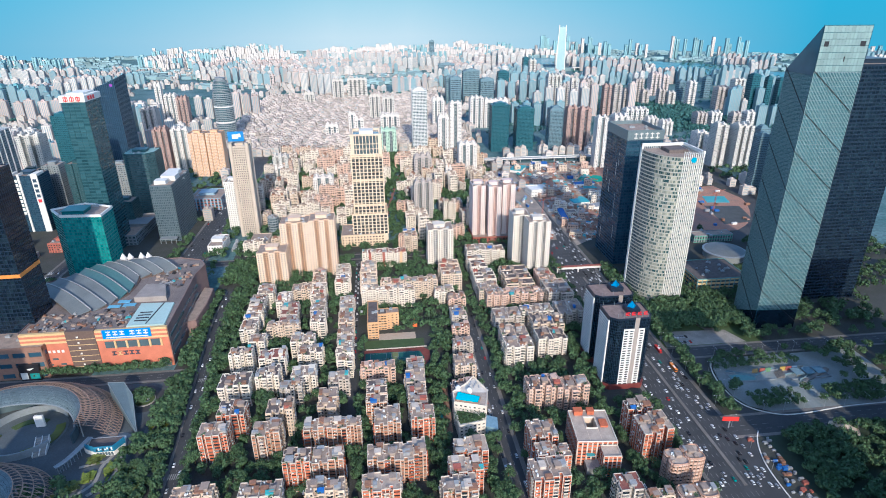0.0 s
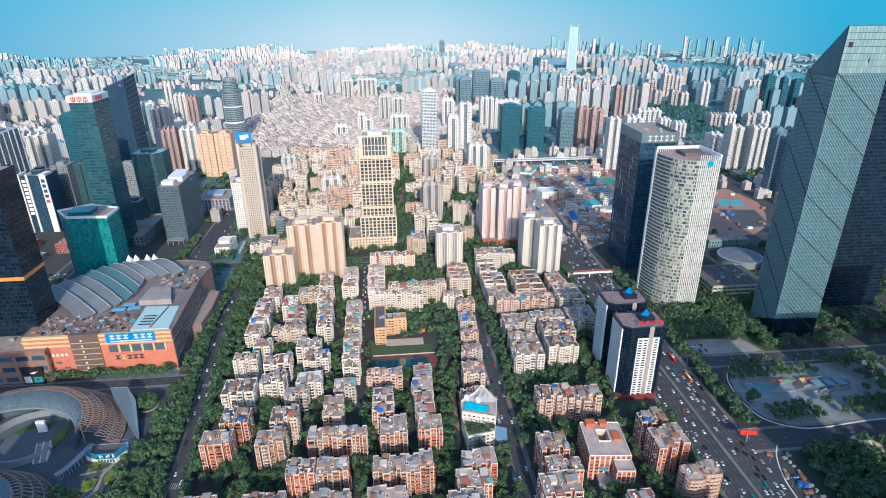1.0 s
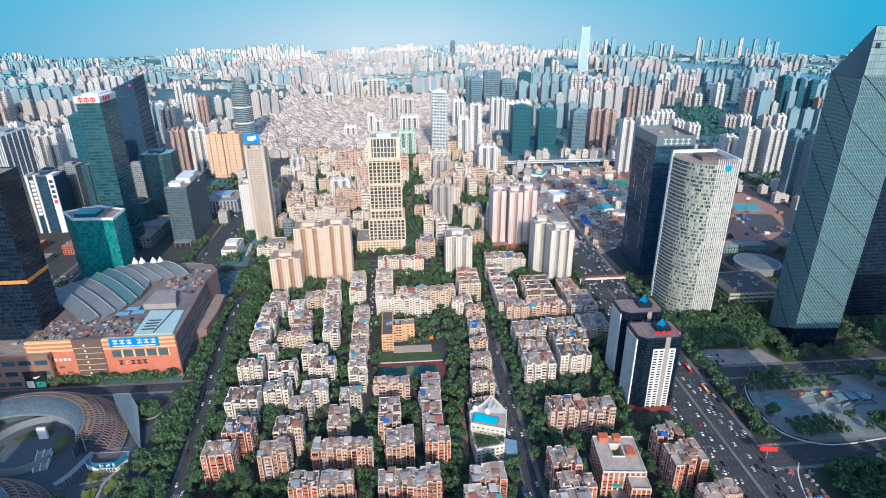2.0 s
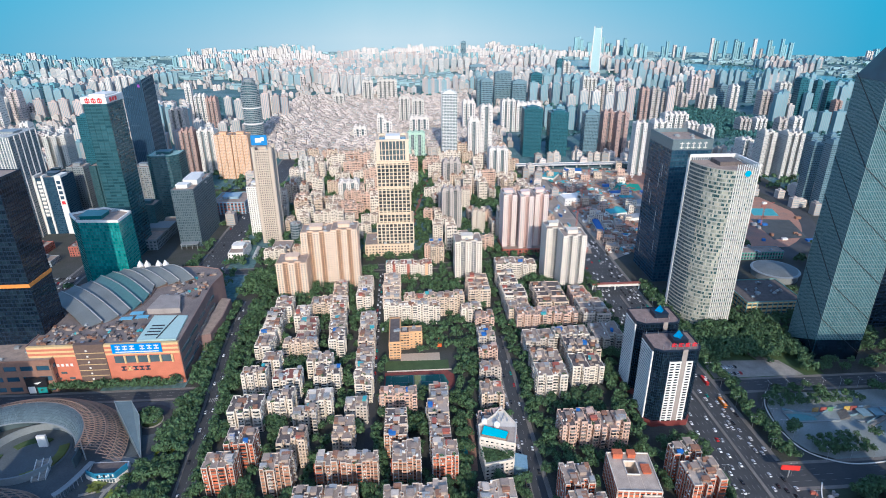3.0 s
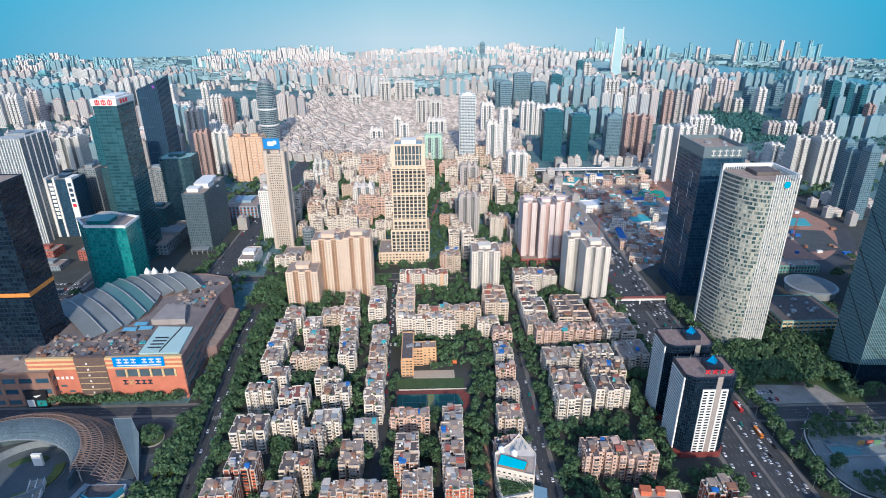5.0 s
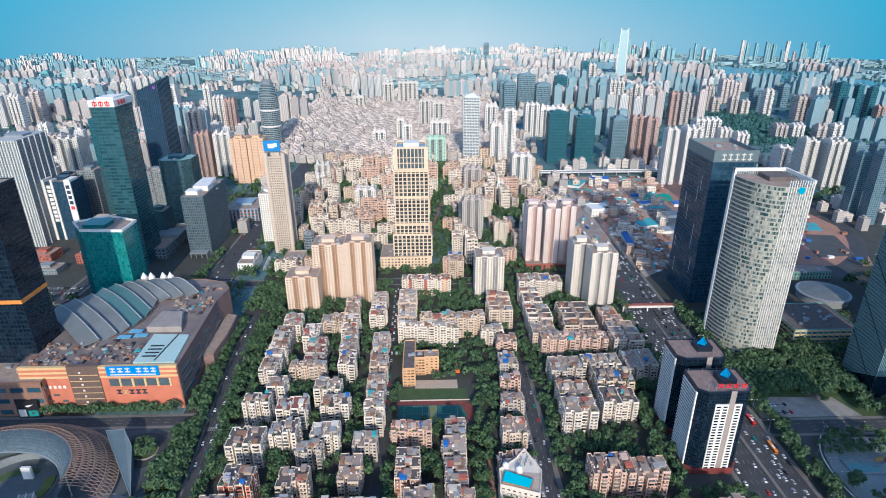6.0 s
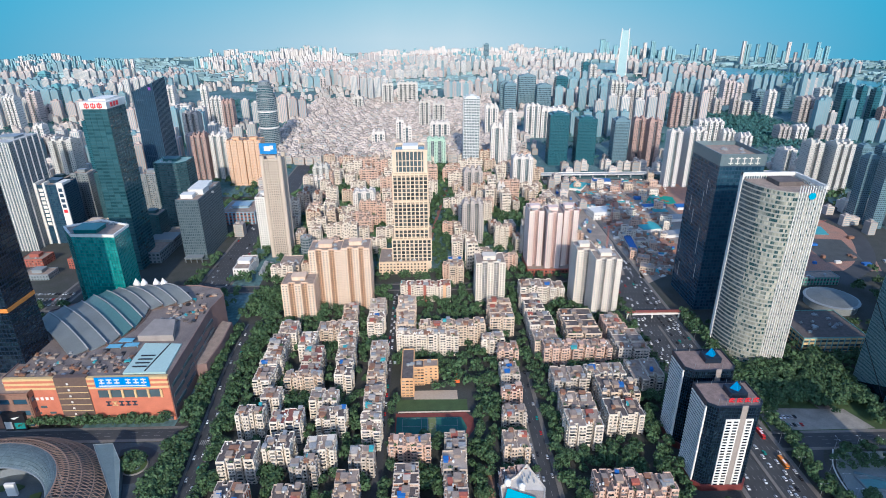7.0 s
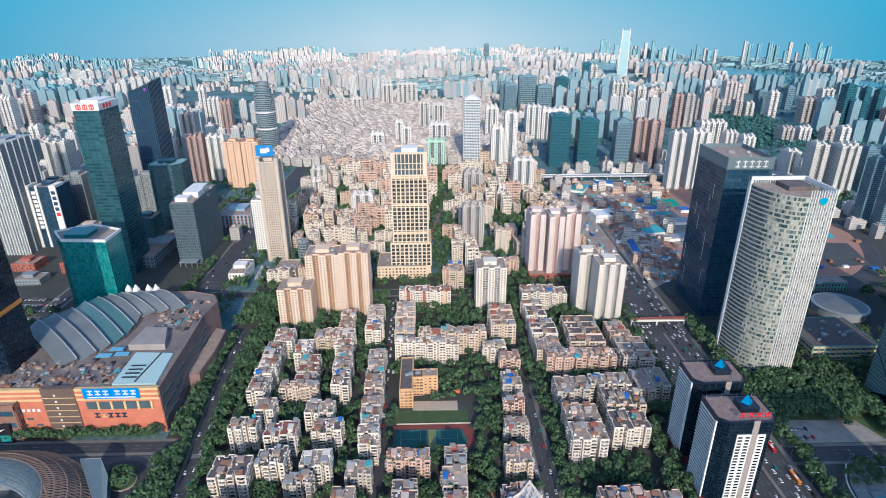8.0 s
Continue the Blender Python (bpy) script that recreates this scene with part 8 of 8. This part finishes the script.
# ---- trees ----
def crown_mesh(rnd, n, r, h, zc, size):
    """Leaf clumps lying over a heap of lumps: full and rounded, with an uneven outline and gaps."""
    mb = Mesh()
    lumps = [(0, 0, zc, 0.62)]
    for i in range(8):
        a, q = i * 0.785 + rnd.uniform(-0.3, 0.3), rnd.uniform(0.35, 0.62)
        lumps.append((math.cos(a) * r * q, math.sin(a) * r * q, zc + rnd.uniform(-0.35, 0.3) * h, rnd.uniform(0.34, 0.5)))
    lumps.append((rnd.gauss(0, 0.2) * r, rnd.gauss(0, 0.2) * r, zc + h * 0.45, 0.42))
    for i in range(n):
        cx, cy, cz, s = rnd.choice(lumps)
        d = Vector((rnd.gauss(0, 1), rnd.gauss(0, 1), rnd.gauss(0.25, 0.8))).normalized() * rnd.uniform(0.8, 1.06)
        p = Vector((cx + d.x * r * s, cy + d.y * r * s, cz + d.z * h * s))
        nrm = (d + Vector((rnd.gauss(0, 0.28), rnd.gauss(0, 0.28), rnd.gauss(0, 0.28) + 0.2))).normalized()
        a = nrm.orthogonal().normalized()
        a = (Matrix.Rotation(rnd.uniform(0, 6.3), 3, nrm) @ a)
        b = nrm.cross(a)
        s2 = size * rnd.uniform(0.6, 1.25)
        mb.poly([tuple(p + a * s2), tuple(p + b * s2 * 0.8 + nrm * 0.15), tuple(p - a * s2), tuple(p - b * s2 * 0.8)])
    return mb


def trunk_mesh(rnd, h, r):
    mb = Mesh()
    mb.rod((0, 0, 0), (0.1, 0.1, h * 0.55), 0.28, 6, 0.18)
    for i in range(5):
        a = i * 1.26 + rnd.uniform(-0.3, 0.3)
        mb.rod((0.1, 0.1, h * rnd.uniform(0.35, 0.52)), (math.cos(a) * r * 0.55, math.sin(a) * r * 0.55, h * rnd.uniform(0.6, 0.8)), 0.13, 4, 0.05)
    return mb


rnd = random.Random(11)
TREE = []
for i in range(5):
    h, r = (11.5, 5.0) if i < 3 else (8.5, 3.7)
    t = thing("tree", 0, 0, 0, "leafy green street tree with broad crown", "tree", "street trees")
    t.matrix_world = pose(0, -400 - i * 20, 0)
    part("trunk", trunk_mesh(rnd, h, r), BARK, t)
    part("crown", crown_mesh(rnd, 480, r, h * 0.46, h * 0.64, 0.58), LEAF_PALE if i == 4 else LEAF, t)
    TREE.append(t)
FINE = [crown_mesh(rnd, 170, 5.0, 4.8, 7.2, 0.95) for _ in range(6)]
TINY = [crown_mesh(rnd, 20, 7.0, 4.5, 6, 2.9) for _ in range(4)]
LITE = [crown_mesh(rnd, 66, 5.2, 4.8, 7.4, 1.35) for _ in range(5)]
wood, far_wood, count, spare = Mesh(), Mesh(), 0, list(TREE)


def clear(x, y, m=2.6):
    for x0, x1, y0, y1 in FOOT:
        if x0 - m < x < x1 + m and y0 - m < y < y1 + m:
            return False
    for x0, x1, y0, y1 in ROADS:
        if x0 - 2.2 < x < x1 + 2.2 and y0 - 2.2 < y < y1 + 2.2:
            return False
    return True


def plant(x, y, near, small=False):
    global count
    s = rnd.uniform(0.75, 1.2) * (0.78 if small and not near else 1)
    if near and count < 262:
        k = rnd.choice((3, 4)) if small else rnd.choice((0, 0, 1, 1, 2, 2, 3))
        m = pose(x, y, 0, 0, 0, rnd.uniform(0, 360)) @ Matrix.Diagonal((s, s, s * rnd.uniform(0.85, 1.15), 1))
        if spare and spare[0] is TREE[k]:
            spare.pop(0).matrix_basis = m
        else:
            c = copy_thing(TREE[k], m)
            c.matrix_basis = m
        count += 1
        return
    a = rnd.uniform(0, 6.28)
    ca, sa = math.cos(a) * s, math.sin(a) * s
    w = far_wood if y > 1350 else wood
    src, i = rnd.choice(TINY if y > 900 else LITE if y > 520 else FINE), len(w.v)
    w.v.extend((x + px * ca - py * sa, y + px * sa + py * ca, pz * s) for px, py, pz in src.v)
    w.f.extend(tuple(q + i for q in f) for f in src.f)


y = 285.0
while y < 1330:
    x = -200.0
    while x < 228:
        px, py = x + rnd.uniform(-3.5, 3.5), y + rnd.uniform(-3, 3)
        court = -24 < px < 42 and 470 < py < 532
        if not court and clear(px, py) and rnd.random() < (0.74 if py < 760 else 0.55):
            plant(px, py, py < 440)
        x += 7.2
    y += 7
for i in range(1150):
    px, py = rnd.uniform(283, 560), rnd.uniform(285, 640)
    lot = 318 < px < 420 and 372 < py < 440
    if px < 312 and py < 346 or px < 372 and 470 < py < 499 and i % 5:
        continue
    if clear(px, py) and rnd.random() < (0.12 if lot else 0.8):
        plant(px, py, False)
for x0, x1, y0, y1 in ((312, 402, 428, 444), (318, 368, 370, 396), (392, 442, 370, 394)):
    for i in range(int((x1 - x0) / 8)):
        for j in range(int((y1 - y0) / 7.5)):
            plant(x0 + i * 8 + rnd.uniform(-1, 1), y0 + j * 7.5 + rnd.uniform(-1, 1), False, True)
for i in range(260):
    px, py = rnd.uniform(-235, -184), rnd.uniform(290, 478)
    garden = -240 < px < -188 and 340 < py < 372 or px < -206 and py < 400
    if clear(px, py, 1) and not (-242 < px < -195 and 398 < py < 472) and (not garden or i % 6 == 0):
        plant(px, py, py < 380, True)
for i in range(104):
    py = 268 + (i // 2) * 7.4 + rnd.uniform(-2, 2)
    px = street_x(py) + (-1 if i % 2 else 1) * rnd.uniform(8.6, 10.5)
    plant(px, py, py < 420)
for i in range(9):
    plant(-219 + 6.4 * math.cos(i * 0.7), 447 + 6.4 * math.sin(i * 0.7), True, True)
for i in range(44):
    plant(rnd.uniform(-200, -187), rnd.uniform(405, 476), False)
for i in range(230):
    px, py = rnd.uniform(-205, -165), rnd.uniform(490, 800)
    if clear(px, py, 1):
        plant(px, py, False)
for i in range(9500):
    py = rnd.uniform(850, 3700)
    px = rnd.uniform(-1, 1) * (0.85 * py + 50)
    if clear(px, py, 0) and noise.noise(Vector((px * 0.004, py * 0.004, 7.7))) > -0.05:
        plant(px, py, False)
for i in range(1100):
    px, py = rnd.uniform(790, 1060), rnd.uniform(1500, 2000)
    if clear(px, py, 0):
        plant(px, py, False)
for i in range(260):
    py = rnd.uniform(690, 1150)
    px = rnd.choice((-292, -286, -242, -236, -228, -222)) + rnd.uniform(-2, 2)
    if clear(px, py, 1):
        plant(px, py, False)
for i in range(520):
    px, py = (rnd.uniform(284, 394), rnd.uniform(498, 575)) if i < 300 else (rnd.uniform(304, 480), rnd.uniform(252, 336))
    if clear(px, py, 1):
        plant(px, py, False)
for i in range(420):
    px, py = rnd.uniform(370, 720), rnd.uniform(560, 800)
    if clear(px, py, 1):
        plant(px, py, False)
for i in range(150):
    px, py = rnd.uniform(-620, -290), rnd.choice((672, 699, 703)) + rnd.uniform(-1.5, 1.5)
    if clear(px, py, 1):
        plant(px, py, False)
for i in range(40):
    plant(-332 + i * 3.0 + rnd.uniform(-1, 1), 494.5 + rnd.uniform(-1, 1), i % 3 == 0, True)
for i in range(70):
    px, py = rnd.uniform(-268, -186), rnd.uniform(288, 400)
    if (clear(px, py, -6) or px > -214) and not (-232 < px < -190 and 342 < py < 374 and i % 3):
        plant(px, py, True, True)
for i in range(90):
    py = 366 + i * 3.3
    plant(rnd.uniform(283.5, 296), py, False)
for t in spare:
    t.matrix_basis = pose(-190 + TREE.index(t) * 1.0, 300 + TREE.index(t) * 9, 0)
tagged(part("trees", wood, LEAF), "masses of green trees between the buildings", "trees", kind="stuff")
# Far leaves paler and bluer: haze put into the leaf colour.
tagged(part("distant_trees", far_wood, mat("hazy_leaves", (0.07, 0.19, 0.18), 0.8, 0, 0.4, 0.1, 1, bump=0, island=0.2, coord="Generated")), "distant tree masses paled for haze", "trees", kind="stuff")

# ---- vehicles ----
def car_model(name, label, material, L=4.5, W=1.85, H=1.5, wheels=True):
    e = thing(name, 0, 0, 0, label, "car", "traffic")
    b = Mesh()
    prof = [(-L / 2, 0.35), (-L / 2, 0.85), (-L * 0.42, 0.95), (L * 0.2, 0.98), (L * 0.45, 0.8), (L / 2, 0.6), (L / 2, 0.35)]
    i = len(b.v)
    k = len(prof)
    for x in (-W / 2, W / 2):
        b.v.extend((x, p, z) for p, z in prof)
    b.f.append(tuple(range(i, i + k)))
    b.f.append(tuple(range(i + 2 * k - 1, i + k - 1, -1)))
    for j in range(k):
        q = (j + 1) % k
        b.f.append((i + j, i + k + j, i + k + q, i + q))
    b.hexa([(-W * 0.36, -L * 0.26, H - 0.06), (W * 0.36, -L * 0.26, H - 0.06), (W * 0.36, L * 0.06, H - 0.06), (-W * 0.36, L * 0.06, H - 0.06), (-W * 0.34, -L * 0.24, H), (W * 0.34, -L * 0.24, H), (W * 0.34, L * 0.04, H), (-W * 0.34, L * 0.04, H)])
    part("body", b, material, e)
    g = Mesh()
    g.hexa([(-W * 0.46, -L * 0.4, 0.94), (W * 0.46, -L * 0.4, 0.94), (W * 0.46, L * 0.22, 0.96), (-W * 0.46, L * 0.22, 0.96), (-W * 0.37, -L * 0.27, H - 0.07), (W * 0.37, -L * 0.27, H - 0.07), (W * 0.37, L * 0.07, H - 0.07), (-W * 0.37, L * 0.07, H - 0.07)])
    part("window", g, BLACK, e)
    for sx in (-1, 1) if wheels else ():
        for sy in (-0.31, 0.31):
            w = Mesh()
            w.rod((sx * (W / 2 - 0.2), sy * L, 0.32), (sx * (W / 2 + 0.02), sy * L, 0.32), 0.32, 8)
            part("wheel", w, TYRE, e)
    return e


def bus_model(label, material):
    e = thing("bus", 0, 0, 0, label, "bus", "traffic")
    b = Mesh()
    b.box(-1.25, 1.25, -6, 6, 0.4, 1.3)
    b.box(-1.25, 1.25, -6, 6, 2.3, 3.1)
    part("body", b, material, e)
    g = Mesh()
    g.box(-1.22, 1.22, -5.97, 5.97, 1.3, 2.3)
    part("window", g, BLACK, e)
    r = Mesh()
    r.box(-0.7, 0.7, -3, 1, 3.1, 3.3)
    part("roof_unit", r, WHITE_METAL, e)
    return e


def paint(name, c):
    return mat(name, c, 0.25, 0.1, 0.05, spec=0.6)


CARS = [car_model("car", "white saloon car with dark windows", paint("white_car_paint", (0.8, 0.8, 0.8))), car_model("car", "black saloon car with dark windows", paint("black_car_paint", (0.015, 0.015, 0.02))), car_model("car", "silver saloon car with dark windows", paint("silver_car_paint", (0.45, 0.46, 0.48))), car_model("car", "green taxi with dark windows", paint("green_taxi_paint", (0.02, 0.3, 0.25))), car_model("car", "small red car with dark windows", paint("red_car_paint", (0.5, 0.02, 0.02)))]
BUSES = [bus_model("red city bus with dark windows", paint("red_bus_paint", (0.6, 0.03, 0.03))), bus_model("orange city bus with dark windows", paint("orange_bus_paint", (0.75, 0.25, 0.03)))]
FARCARS = [car_model("car", c["label"], c.children[0].data.materials[0], wheels=False) for c in CARS]
rnd = random.Random(21)
used = set()


FAR_TRAFFIC = {}


def drive(model, x, y, rz):
    """Put a car on the road: near ones as things, those far off joined by paint."""
    if y > 500:
        m = pose(x, y, 0.06, 0, 0, rz)
        for c in FARCARS[CARS.index(model)].children:
            mb = FAR_TRAFFIC.setdefault(c.data.materials[0], Mesh())
            i = len(mb.v)
            mb.v.extend(tuple(m @ v.co) for v in c.data.vertices)
            mb.f.extend(tuple(q + i for q in f.vertices) for f in c.data.polygons)
        return
    if model in CARS and y > 350:
        model = FARCARS[CARS.index(model)]
    if model.name not in used:
        used.add(model.name)
        model.matrix_basis = pose(x, y, 0.06, 0, 0, rz)
    else:
        copy_thing(model, pose(x, y, 0.06, 0, 0, rz))


for lane in range(12):
    x = 232 + 47 * (lane + 0.5) / 12
    y = 286 + rnd.uniform(0, 20)
    while y < 820:
        if abs(lane - 5.5) > 0.6:
            if lane == 10 and 425 < y < 470:
                drive(rnd.choice(BUSES), x, y + 4, 0 if lane > 5 else 180)
                y += 16
            else:
                drive(rnd.choices(CARS, (10, 4, 4, 1.5, 1))[0], x + rnd.uniform(-0.4, 0.4), y, 0 if lane > 5 else 180)
        y += rnd.choice((8, 10, 12, 18, 30, 45)) * (0.9 if lane > 5 else 1.5)
for x, rz, gap in ((-3, 184, 30), (3, 4, 22)):
    y = 290
    while y < 640:
        drive(rnd.choices(CARS, (8, 5, 4, 1, 1))[0], street_x(y) + x, y, rz)
        y += gap * rnd.uniform(0.6, 1.6)
for i in range(16):
    drive(rnd.choices(CARS, (8, 5, 4, 1, 1))[0], 292 + (i % 8) * 3.1, 478 + (i // 8) * 10, rnd.choice((0, 180)))
for x, rz, gap in ((88.4, 180, 26), (95.5, 0, 24), (84.8, 0, 9)):
    y = 290
    while y < 560:
        drive(rnd.choices(CARS, (8, 5, 4, 1, 1))[0], x, y, rz)
        y += gap * rnd.uniform(0.6, 1.6)
for i in range(40):
    drive(rnd.choices(CARS, (8, 5, 4, 1, 1))[0], -33.2 if i % 2 else -36, 470 + i * 6.5, 0)
for i in range(26):
    drive(rnd.choices(CARS, (8, 5, 4, 1, 1))[0], -330 - i * 7.5 + rnd.uniform(-2, 2), rnd.choice((679, 684, 689, 693)), 90)
for i in range(34):
    drive(rnd.choices(CARS, (8, 5, 4, 1, 1))[0], rnd.choice((-279, -274, -270, -258, -253, -249)), 690 + i * 11 + rnd.uniform(-4, 4), 0)
for i in range(54):
    drive(rnd.choices(CARS, (8, 5, 4, 1, 1))[0], -500 + (i % 18) * 4.2 + rnd.uniform(-0.5, 0.5), 712 + (i // 18) * 14, rnd.choice((0, 180)))
for paint_mat, mb in FAR_TRAFFIC.items():
    tagged(part("distant_traffic", mb, paint_mat), "far-off cars on the streets and the avenue", "traffic", kind="stuff")
